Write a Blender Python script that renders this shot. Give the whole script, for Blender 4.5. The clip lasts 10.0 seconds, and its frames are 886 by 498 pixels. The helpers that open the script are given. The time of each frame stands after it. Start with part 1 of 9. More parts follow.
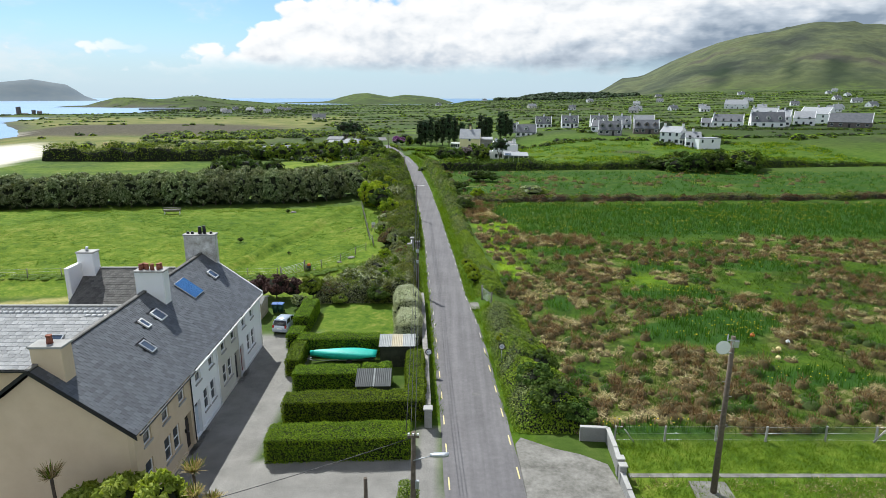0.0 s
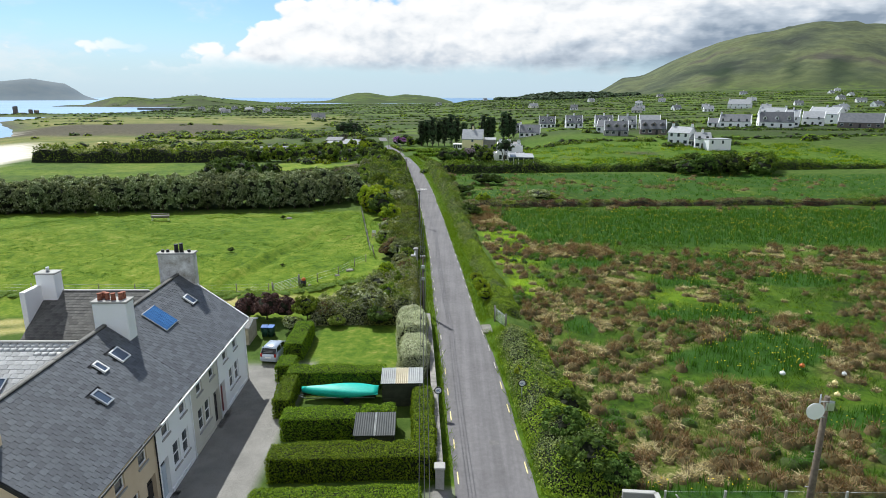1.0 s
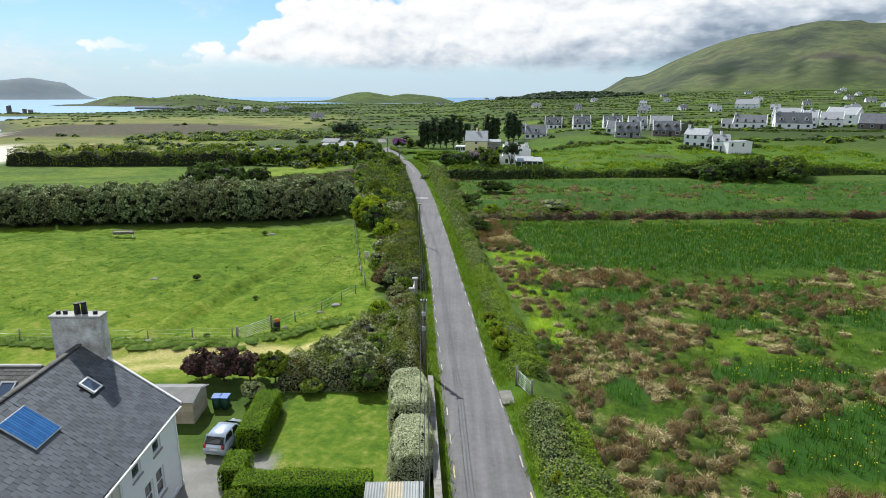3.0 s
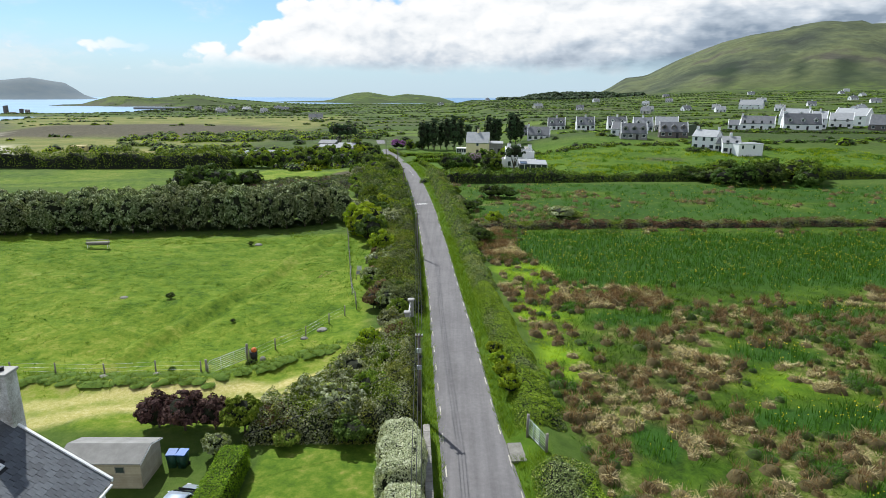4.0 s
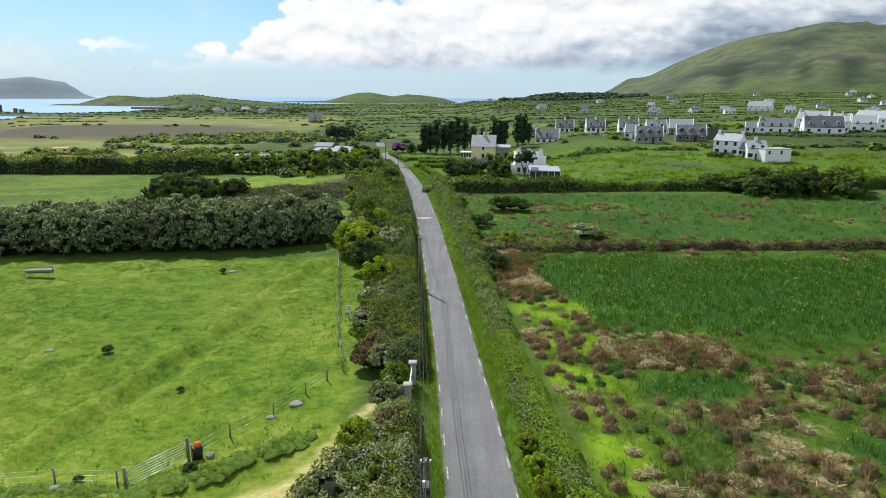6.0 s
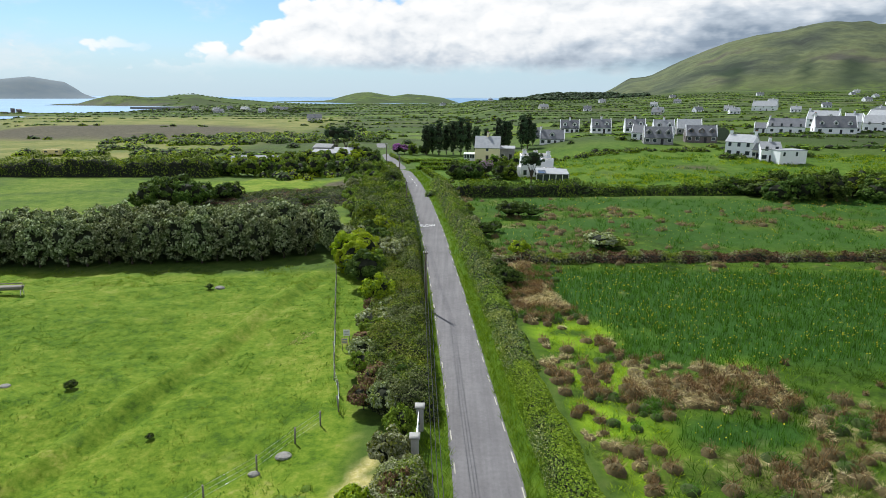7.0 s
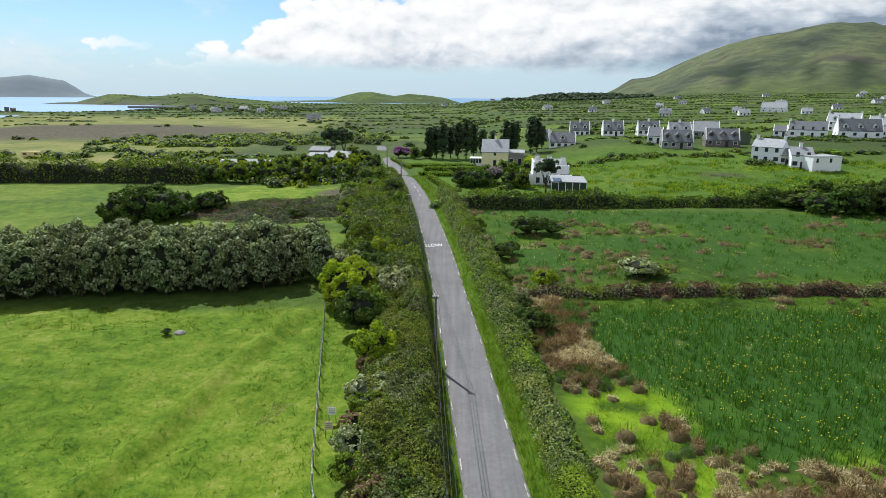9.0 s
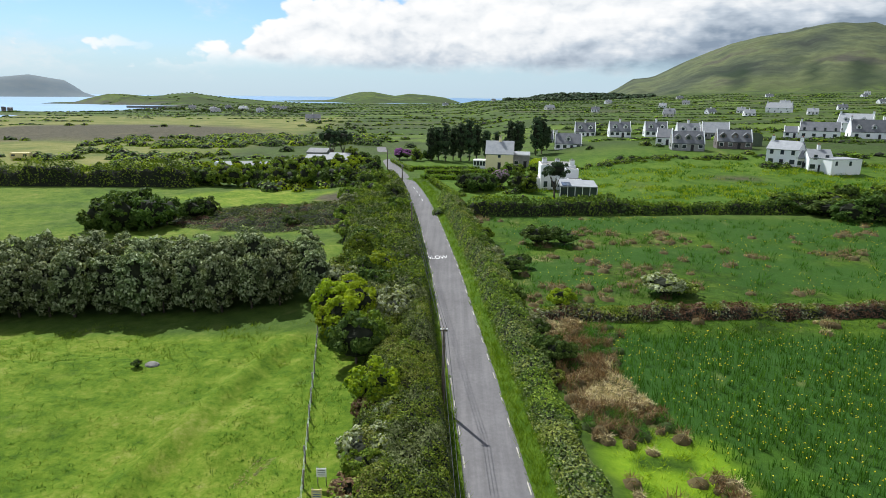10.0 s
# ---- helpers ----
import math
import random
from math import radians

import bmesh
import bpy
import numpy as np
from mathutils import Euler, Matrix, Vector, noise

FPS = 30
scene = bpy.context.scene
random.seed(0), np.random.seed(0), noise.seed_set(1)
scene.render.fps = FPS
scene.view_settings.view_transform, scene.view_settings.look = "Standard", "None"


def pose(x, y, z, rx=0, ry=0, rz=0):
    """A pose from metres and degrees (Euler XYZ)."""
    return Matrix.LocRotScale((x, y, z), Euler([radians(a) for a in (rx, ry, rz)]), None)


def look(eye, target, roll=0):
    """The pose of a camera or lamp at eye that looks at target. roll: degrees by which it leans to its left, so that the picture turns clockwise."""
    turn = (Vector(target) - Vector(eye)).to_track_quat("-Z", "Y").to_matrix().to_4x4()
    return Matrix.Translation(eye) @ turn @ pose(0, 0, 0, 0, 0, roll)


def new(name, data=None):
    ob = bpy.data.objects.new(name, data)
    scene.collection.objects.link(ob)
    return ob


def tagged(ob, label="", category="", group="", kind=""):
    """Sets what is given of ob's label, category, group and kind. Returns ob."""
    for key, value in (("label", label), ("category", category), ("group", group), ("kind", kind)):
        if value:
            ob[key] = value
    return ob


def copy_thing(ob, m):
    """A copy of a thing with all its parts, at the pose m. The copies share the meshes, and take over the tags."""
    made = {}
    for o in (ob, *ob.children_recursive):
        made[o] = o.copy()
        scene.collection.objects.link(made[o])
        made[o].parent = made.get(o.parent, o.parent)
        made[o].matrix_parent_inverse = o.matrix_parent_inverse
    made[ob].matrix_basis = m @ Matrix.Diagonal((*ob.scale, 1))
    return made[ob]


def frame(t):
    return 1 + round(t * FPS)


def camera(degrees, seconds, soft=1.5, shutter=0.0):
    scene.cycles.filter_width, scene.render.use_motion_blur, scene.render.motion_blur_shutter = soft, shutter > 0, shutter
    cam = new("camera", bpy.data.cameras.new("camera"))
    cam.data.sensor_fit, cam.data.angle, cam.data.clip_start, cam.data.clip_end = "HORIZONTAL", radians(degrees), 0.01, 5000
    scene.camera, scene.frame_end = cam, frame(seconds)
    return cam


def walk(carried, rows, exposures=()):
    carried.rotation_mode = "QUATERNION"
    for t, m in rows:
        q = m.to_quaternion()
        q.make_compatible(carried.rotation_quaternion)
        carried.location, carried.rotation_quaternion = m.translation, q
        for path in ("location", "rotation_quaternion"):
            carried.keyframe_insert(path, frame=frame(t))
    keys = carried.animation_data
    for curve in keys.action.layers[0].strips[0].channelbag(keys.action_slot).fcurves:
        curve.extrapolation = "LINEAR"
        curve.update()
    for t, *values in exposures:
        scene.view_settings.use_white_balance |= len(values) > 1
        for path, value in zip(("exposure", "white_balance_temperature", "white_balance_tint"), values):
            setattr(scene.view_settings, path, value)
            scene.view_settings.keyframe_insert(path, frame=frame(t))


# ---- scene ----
cam = camera(72.4, 10.0, 0.85)
METRES, EYE, TILT, LEAN, TURN = 73.29, 23.1, 0.1, 1.0, 0.0
ROWS = [
    (0.0, 0.0, 0.0, 0.0, 0.27, -14.38, -1.04),
    (0.5, -0.0063, 0.0517, -0.0007, 0.27, -14.41, -1.07),
    (1.0, -0.0124, 0.0963, -0.0011, 0.27, -14.42, -1.07),
    (1.5, -0.0177, 0.1467, -0.0012, 0.29, -14.45, -1.07),
    (2.0, -0.0199, 0.198, -0.0018, 0.31, -14.46, -1.06),
    (2.5, -0.0202, 0.2464, -0.0021, 0.33, -14.47, -1.09),
    (4.0, -0.0185, 0.3955, -0.0031, 0.42, -14.44, -1.17),
    (4.5, -0.0201, 0.4514, -0.0032, 0.45, -14.43, -1.25),
    (5.0, -0.0233, 0.5001, -0.0035, 0.47, -14.41, -1.3),
    (5.5, -0.027, 0.5519, -0.0036, 0.51, -14.4, -1.33),
    (7.0, -0.0437, 0.6975, -0.0044, 0.57, -14.43, -1.3),
    (7.5, -0.0483, 0.7463, -0.0049, 0.6, -14.44, -1.35),
    (8.0, -0.0531, 0.7967, -0.0051, 0.62, -14.44, -1.41),
    (8.5, -0.0576, 0.8448, -0.0049, 0.64, -14.44, -1.46),
    (9.0, -0.0624, 0.8965, -0.0048, 0.67, -14.43, -1.51),
    (9.5, -0.0676, 0.9487, -0.005, 0.69, -14.43, -1.55),
    (10.0, -0.0725, 0.9962, -0.0053, 0.72, -14.44, -1.56),
]
walk(cam, [(t, pose(0, 0, EYE, TILT, LEAN, TURN) @ pose(METRES * x, METRES * y, METRES * z, 90 + pitch, roll, yaw)) for t, x, y, z, yaw, pitch, roll in ROWS], [(0.0, 0.34), (10.0, 0.30)])

# ---- light: afternoon sun ahead and to one side, broken cloud ----
SUN_TO = Vector((-0.46, 0.74, 1.0)).normalized()
SUN_EL, SUN_AZ = math.asin(SUN_TO.z), math.atan2(SUN_TO.x, SUN_TO.y)


class Nodes:
    """Short hand for building node trees."""

    def __init__(self, tree):
        self.t = tree
        tree.nodes.clear()

    def n(self, kind, **kw):
        node = self.t.nodes.new(kind)
        for k, v in kw.items():
            if k == "op":
                node.operation = v
            elif k == "blend":
                node.data_type, node.blend_type = "RGBA", v
            elif k == "clamp":
                node.use_clamp = v
            elif k == "sky":
                node.sky_type = v
            elif k == "attr":
                node.attribute_name = v
            elif k == "feature":
                node.feature = v
        return node

    def link(self, a, b):
        self.t.links.new(a, b)

    def put(self, sock, v):
        if hasattr(v, "is_output"):
            self.link(v, sock)
        else:
            sock.default_value = v

    def math(self, op, a, b=0.0, c=0.0, clamp=False):
        m = self.n("ShaderNodeMath", op=op, clamp=clamp)
        for s, v in zip(m.inputs, (a, b, c)):
            self.put(s, v)
        return m.outputs[0]

    def mix(self, fac, a, b, blend="MIX"):
        m = self.n("ShaderNodeMix", blend=blend)
        for s, v in ((m.inputs[0], fac), (m.inputs[6], a), (m.inputs[7], b)):
            if isinstance(v, tuple) and len(v) == 3:
                v = (*v, 1.0)
            self.put(s, v)
        return m.outputs[2]

    def ramp(self, fac, stops):
        r = self.n("ShaderNodeValToRGB")
        e = r.color_ramp.elements
        while len(e) < len(stops):
            e.new(0.5)
        for el, (p, c) in zip(e, stops):
            el.position = p
            el.color = (c, c, c, 1) if isinstance(c, (int, float)) else (*c, 1)
        self.put(r.inputs[0], fac)
        return r.outputs[0]

    def smooth(self, v, lo, hi):
        m = self.n("ShaderNodeMapRange")
        m.interpolation_type = "SMOOTHSTEP"
        for i, x in enumerate((v, lo, hi, 0.0, 1.0)):
            self.put(m.inputs[i], x)
        return m.outputs[0]

    def noise(self, vec, scale, detail=4.0, rough=0.55, dist=0.0):
        t = self.n("ShaderNodeTexNoise")
        if vec is not None:
            self.link(vec, t.inputs["Vector"])
        t.inputs["Scale"].default_value, t.inputs["Detail"].default_value = scale, detail
        t.inputs["Roughness"].default_value, t.inputs["Distortion"].default_value = rough, dist
        return t.outputs[0]

    def scaled(self, vec, s):
        m = self.n("ShaderNodeMapping")
        self.link(vec, m.inputs[0])
        m.inputs["Scale"].default_value = s
        return m.outputs[0]


def make_world():
    w = bpy.data.worlds.new("sky")
    w.use_nodes = True
    scene.world = w
    k = Nodes(w.node_tree)
    co = k.n("ShaderNodeTexCoord").outputs["Generated"]
    sep = k.n("ShaderNodeSeparateXYZ")
    k.link(co, sep.inputs[0])
    x, y, z = sep.outputs
    flat = k.math("SQRT", k.math("ADD", k.math("MULTIPLY", x, x), k.math("MULTIPLY", y, y)))
    v = k.math("DIVIDE", z, k.math("MAXIMUM", flat, 0.02))
    u = k.math("DIVIDE", x, k.math("MAXIMUM", flat, 0.02))
    sky = k.n("ShaderNodeTexSky", sky="NISHITA")
    sky.sun_disc, sky.sun_elevation, sky.sun_rotation = False, SUN_EL, SUN_AZ
    sky.air_density, sky.dust_density, sky.ozone_density = 1.0, 0.6, 1.6
    blue = k.mix(1.0, sky.outputs[0], (0.058, 0.078, 0.098), "MULTIPLY")
    # cloud shapes: heaped billows, with their relief
    def cloud_vec(du, dv, sq):
        vec = k.n("ShaderNodeCombineXYZ")
        k.put(vec.inputs[0], k.math("ADD", u, du))
        k.put(vec.inputs[1], k.math("MULTIPLY", y, 0.35))
        k.put(vec.inputs[2], k.math("MULTIPLY", k.math("ADD", v, dv), sq))
        return vec.outputs[0]

    def billow(co3, scale):
        warp = k.n("ShaderNodeTexNoise")
        k.link(co3, warp.inputs["Vector"])
        warp.inputs["Scale"].default_value, warp.inputs["Detail"].default_value = scale * 1.6, 3.0
        w = k.n("ShaderNodeVectorMath", op="MULTIPLY_ADD")
        k.link(warp.outputs[1], w.inputs[0])
        w.inputs[1].default_value = (0.5 / scale,) * 3
        k.link(co3, w.inputs[2])
        t = k.n("ShaderNodeTexVoronoi", feature="SMOOTH_F1")
        k.link(w.outputs[0], t.inputs["Vector"])
        t.inputs["Scale"].default_value, t.inputs["Detail"].default_value = scale, 3.0
        t.inputs["Roughness"].default_value, t.inputs["Smoothness"].default_value = 0.55, 0.35
        return k.math("SUBTRACT", 1.0, t.outputs["Distance"])

    here, lit = cloud_vec(0.0, 0.0, 1.45), cloud_vec(-0.008, 0.012, 1.45)
    heap, heap_up = billow(here, 13.0), billow(lit, 13.0)
    soft_n = k.noise(cloud_vec(0.0, 0.0, 2.6), 5.0, 8.0, 0.6)
    rough_n = k.noise(cloud_vec(0.3, 0.0, 1.6), 26.0, 6.0, 0.62)
    bulge = k.math("ADD", k.math("MULTIPLY", k.math("SUBTRACT", heap, 0.50), 0.060), k.math("MULTIPLY", k.math("SUBTRACT", rough_n, 0.5), 0.022))
    # the great bank lies over the middle and the hills, clear sky over the sea
    crest = k.ramp(k.math("MULTIPLY_ADD", u, 0.7143, 0.5), [(0.0, 0.13), (0.180, 0.14), (0.215, 0.275), (0.268, 0.305), (0.290, 0.385), (0.325, 0.475), (0.37, 0.62), (1.0, 1.0)])
    gap = k.math("ADD", k.math("SUBTRACT", k.math("MULTIPLY", crest, 0.3), v), bulge)
    foot = k.math("ADD", k.math("SUBTRACT", v, 0.042), k.math("MULTIPLY", k.math("SUBTRACT", soft_n, 0.5), 0.06))
    heaps = k.math("MULTIPLY", k.smooth(gap, -0.003, 0.010), k.smooth(foot, -0.014, 0.016))
    # small heaps in a row over the sea
    puff = k.math("ADD", k.math("SUBTRACT", 0.024, k.math("ABSOLUTE", k.math("SUBTRACT", v, 0.066))), k.math("MULTIPLY", bulge, 0.8))
    puff = k.math("ADD", puff, k.math("MULTIPLY", k.math("SUBTRACT", soft_n, 0.50), 0.05))
    puff = k.math("MULTIPLY", k.smooth(puff, 0.0, 0.010), k.smooth(u, -0.40, -0.52))
    low_row = k.math("ADD", k.math("SUBTRACT", 0.018, k.math("ABSOLUTE", k.math("SUBTRACT", v, 0.044))), bulge)
    low_row = k.math("MULTIPLY", k.smooth(k.math("ADD", low_row, k.math("MULTIPLY", k.math("SUBTRACT", soft_n, 0.5), 0.08)), -0.004, 0.016), k.math("MULTIPLY", k.smooth(u, -0.10, -0.32), 0.6))
    mask = k.math("MAXIMUM", k.math("MAXIMUM", heaps, k.math("MULTIPLY", puff, 0.9)), low_row)
    # thin veil towards the horizon
    veil = k.math("MULTIPLY", k.smooth(v, 0.11, 0.005), 0.80)
    hazy = k.mix(veil, blue, (0.46, 0.595, 0.71))
    hazy = k.mix(k.math("MULTIPLY", k.smooth(soft_n, 0.48, 0.68), k.math("MULTIPLY", k.smooth(v, 0.01, 0.04), k.math("MULTIPLY_ADD", k.smooth(rough_n, 0.40, 0.62), 0.45, 0.12))), hazy, (0.68, 0.72, 0.75))
    relief = k.math("SUBTRACT", heap_up, heap)
    streak = k.noise(cloud_vec(0.7, 0.02, 4.2), 3.2, 7.0, 0.58)
    dull = k.math("ADD", k.math("MULTIPLY", relief, 0.55), k.math("MULTIPLY", k.math("SUBTRACT", soft_n, 0.50), 1.5))
    dull = k.math("ADD", dull, k.math("MULTIPLY", k.smooth(v, 0.070, 0.042), k.math("MULTIPLY", k.smooth(u, -0.36, -0.15), 0.42)))
    side = k.smooth(u, 0.02, 0.42)
    dull = k.math("ADD", dull, k.math("MULTIPLY", side, k.math("MULTIPLY_ADD", k.math("SUBTRACT", streak, 0.5), 3.6, 0.66)))
    dull = k.math("SUBTRACT", dull, k.math("MULTIPLY", k.math("MULTIPLY", side, k.smooth(v, 0.105, 0.14)), k.math("MULTIPLY", k.smooth(u, 0.5, 0.3), 0.5)))
    white = k.ramp(k.math("MULTIPLY_ADD", dull, 0.62, 0.2), [(0.10, (0.83, 0.835, 0.84)), (0.30, (0.71, 0.735, 0.76)), (0.52, (0.47, 0.53, 0.60)), (0.85, (0.22, 0.28, 0.36))])
    over = k.math("MULTIPLY_ADD", k.smooth(v, 0.45, 1.6), -0.26, 1.0)
    col = k.mix(mask, hazy, white)
    # broken cloud goes on overhead and behind, whitest opposite the sun
    heaped = k.noise(co, 2.6, 6.0, 0.6)
    cover = k.math("MULTIPLY", k.smooth(v, 0.18, 0.40), k.math("MULTIPLY_ADD", k.smooth(heaped, 0.42, 0.58), 0.65, 0.15))
    col = k.mix(cover, col, k.mix(k.smooth(y, 0.35, -0.35), (0.36, 0.41, 0.48), (0.93, 0.94, 0.95)))
    grow = k.n("ShaderNodeVectorMath", op="SCALE")
    k.link(col, grow.inputs[0])
    k.link(over, grow.inputs[3])
    col = grow.outputs[0]
    bg = k.n("ShaderNodeBackground")
    k.link(col, bg.inputs[0])
    bg.inputs[1].default_value = 1.0
    out = k.n("ShaderNodeOutputWorld")
    k.link(bg.outputs[0], out.inputs[0])


make_world()
sun_data = bpy.data.lights.new("sun", "SUN")
sun_data.energy, sun_data.angle, sun_data.color = 5.0, radians(0.53), (0.945, 0.97, 0.96)
sun = new("sun", sun_data)
sun.matrix_world = look(SUN_TO * 300, (0, 0, 0))

# ---- materials ----
MATS = {}


def material(name, build, rough=0.8, metal=0.0, spec=0.3):
    """A node material; build(k, coords) gives the base colour and, if wanted, a height for relief."""
    if name in MATS:
        return MATS[name]
    m = bpy.data.materials.new(name)
    m.use_nodes = True
    k = Nodes(m.node_tree)
    co = k.n("ShaderNodeTexCoord").outputs["Object"]
    res = build(k, co)
    col, height, depth = (res + (None, 0.0))[:3] if isinstance(res, tuple) and hasattr(res[0], "is_output") else (res, None, 0.0)
    b = k.n("ShaderNodeBsdfPrincipled")
    if isinstance(col, tuple):
        col = (*col[:3], 1.0)
    k.put(b.inputs["Base Color"], col)
    b.inputs["Roughness"].default_value, b.inputs["Metallic"].default_value = rough, metal
    b.inputs["Specular IOR Level"].default_value = spec
    if height is not None:
        bump = k.n("ShaderNodeBump")
        bump.inputs["Distance"].default_value = depth
        bump.inputs["Strength"].default_value = 0.8
        k.link(height, bump.inputs["Height"])
        k.link(bump.outputs[0], b.inputs["Normal"])
    out = k.n("ShaderNodeOutputMaterial")
    k.link(b.outputs[0], out.inputs[0])
    MATS[name] = m
    return m


def mottled(name, c1, c2, scale=3.0, rough=0.8, fine=25.0, relief=0.004, metal=0.0, spec=0.3, vary=0.12):
    """Two-scale variation between two colours, with a little of each object's own tint."""

    def build(k, co):
        a = k.noise(co, scale, 5.0, 0.6)
        f = k.noise(co, fine, 4.0, 0.6)
        mixv = k.math("ADD", k.math("MULTIPLY", a, 0.65), k.math("MULTIPLY", f, 0.35))
        col = k.ramp(mixv, [(0.34, c1), (0.66, c2)])
        rnd = k.n("ShaderNodeObjectInfo").outputs["Random"]
        val = k.math("MULTIPLY_ADD", rnd, vary * 2, 1.0 - vary)
        hsv = k.n("ShaderNodeHueSaturation")
        k.link(col, hsv.inputs["Color"])
        k.link(val, hsv.inputs["Value"])
        return hsv.outputs[0], f, relief

    return material(name, build, rough, metal, spec)


def leafy(name, dark, mid, light, glow=0.38, rough=0.6):
    """Foliage: every leaf its own shade, some light coming through."""
    if name in MATS:
        return MATS[name]
    m = bpy.data.materials.new(name)
    m.use_nodes = True
    k = Nodes(m.node_tree)
    isl = k.n("ShaderNodeNewGeometry").outputs["Random Per Island"]
    obr = k.n("ShaderNodeObjectInfo").outputs["Random"]
    co = k.n("ShaderNodeTexCoord").outputs["Object"]
    pat = k.noise(co, 0.9, 3.0)
    f = k.math("ADD", k.math("MULTIPLY", isl, 0.6), k.math("MULTIPLY", pat, 0.4))
    col = k.ramp(f, [(0.1, dark), (0.5, mid), (0.9, light)])
    hsv = k.n("ShaderNodeHueSaturation")
    k.put(hsv.inputs["Hue"], k.math("MULTIPLY_ADD", obr, 0.024, 0.472))
    k.put(hsv.inputs["Value"], k.math("MULTIPLY_ADD", obr, 0.4, 0.8))
    k.link(col, hsv.inputs["Color"])
    b = k.n("ShaderNodeBsdfPrincipled")
    k.link(hsv.outputs[0], b.inputs["Base Color"])
    b.inputs["Roughness"].default_value = rough
    b.inputs["Specular IOR Level"].default_value = 0.06
    tr = k.n("ShaderNodeBsdfTranslucent")
    k.link(k.mix(1.0, hsv.outputs[0], (1.5, 1.45, 0.6), "MULTIPLY"), tr.inputs[0])
    mx = k.n("ShaderNodeMixShader")
    mx.inputs[0].default_value = glow
    k.link(b.outputs[0], mx.inputs[1])
    k.link(tr.outputs[0], mx.inputs[2])
    out = k.n("ShaderNodeOutputMaterial")
    k.link(mx.outputs[0], out.inputs[0])
    MATS[name] = m
    return m


LEAF_HEDGE = leafy("hedge_leaf", (0.026, 0.062, 0.004), (0.085, 0.175, 0.009), (0.24, 0.38, 0.022), 0.24)
LEAF_VERGE = leafy("verge_leaf", (0.052, 0.105, 0.008), (0.125, 0.220, 0.016), (0.25, 0.36, 0.035), 0.3)
LEAF_LIME = leafy("lime_leaf", (0.105, 0.180, 0.009), (0.205, 0.310, 0.015), (0.33, 0.44, 0.035), 0.42)
LEAF_DARK = leafy("dark_leaf", (0.018, 0.040, 0.008), (0.050, 0.102, 0.018), (0.13, 0.21, 0.045), 0.24)
LEAF_MID = leafy("shrub_leaf", (0.034, 0.076, 0.008), (0.105, 0.195, 0.020), (0.28, 0.40, 0.06), 0.30)
LEAF_GREY = leafy("grey_leaf", (0.055, 0.080, 0.030), (0.205, 0.245, 0.120), (0.54, 0.58, 0.40), 0.2)
LEAF_MOSS = leafy("bramble_leaf", (0.030, 0.055, 0.014), (0.110, 0.155, 0.050), (0.30, 0.36, 0.18), 0.22)
LEAF_FRESH = leafy("fresh_leaf", (0.095, 0.150, 0.018), (0.20, 0.29, 0.04), (0.40, 0.48, 0.12), 0.35)
LEAF_BELT = leafy("shelter_leaf", (0.020, 0.038, 0.012), (0.120, 0.168, 0.064), (0.50, 0.57, 0.35), 0.18)
LEAF_OLIVE = leafy("olive_leaf", (0.040, 0.066, 0.011), (0.130, 0.180, 0.032), (0.34, 0.40, 0.11), 0.26)
LEAF_BROWN = leafy("rust_leaf", (0.076, 0.051, 0.027), (0.145, 0.093, 0.048), (0.221, 0.153, 0.076), 0.15)
LEAF_PURPLE = leafy("copper_leaf", (0.022, 0.014, 0.011), (0.066, 0.040, 0.032), (0.150, 0.092, 0.070), 0.12)
LEAF_WHITE = leafy("variegated_leaf", (0.16, 0.21, 0.09), (0.42, 0.47, 0.30), (0.70, 0.72, 0.58), 0.2)
LEAF_PINE = leafy("pine_needle", (0.020, 0.044, 0.020), (0.041, 0.076, 0.034), (0.076, 0.119, 0.051), 0.1)
PETAL_MAUVE = leafy("mauve_petal", (0.200, 0.050, 0.220), (0.340, 0.110, 0.360), (0.500, 0.220, 0.500), 0.2)
PETAL_PINK = leafy("faded_petal", (0.160, 0.100, 0.150), (0.300, 0.200, 0.280), (0.420, 0.320, 0.400), 0.2)
PETAL_YELLOW = leafy("yellow_petal", (0.550, 0.420, 0.020), (0.700, 0.580, 0.040), (0.800, 0.700, 0.100), 0.3)
BLADE_GREEN = leafy("iris_blade", (0.022, 0.068, 0.008), (0.042, 0.120, 0.014), (0.085, 0.20, 0.03), 0.3)
BLADE_IRIS = leafy("iris_sword", (0.020, 0.072, 0.010), (0.042, 0.128, 0.018), (0.088, 0.215, 0.036), 0.3)
BLADE_VERGE = leafy("verge_blade", (0.045, 0.098, 0.007), (0.088, 0.168, 0.011), (0.165, 0.26, 0.026), 0.33)
BLADE_LIME = leafy("lime_blade", (0.10, 0.185, 0.008), (0.20, 0.31, 0.013), (0.33, 0.45, 0.028), 0.32)
BLADE_GRASS = leafy("grass_blade", (0.060, 0.115, 0.012), (0.100, 0.190, 0.020), (0.170, 0.270, 0.035), 0.35)
BLADE_RUSH = leafy("rush_blade", (0.065, 0.044, 0.016), (0.165, 0.112, 0.048), (0.44, 0.34, 0.19), 0.2)
TUSSOCK = mottled("tussock_base", (0.050, 0.040, 0.014), (0.140, 0.108, 0.044), 2.0, 0.95, 9.0, 0.03)
HUMMOCK = mottled("grass_hummock", (0.050, 0.105, 0.008), (0.115, 0.185, 0.016), 2.0, 0.95, 9.0, 0.03)
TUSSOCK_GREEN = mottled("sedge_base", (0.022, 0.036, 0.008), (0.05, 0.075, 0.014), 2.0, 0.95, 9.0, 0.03)
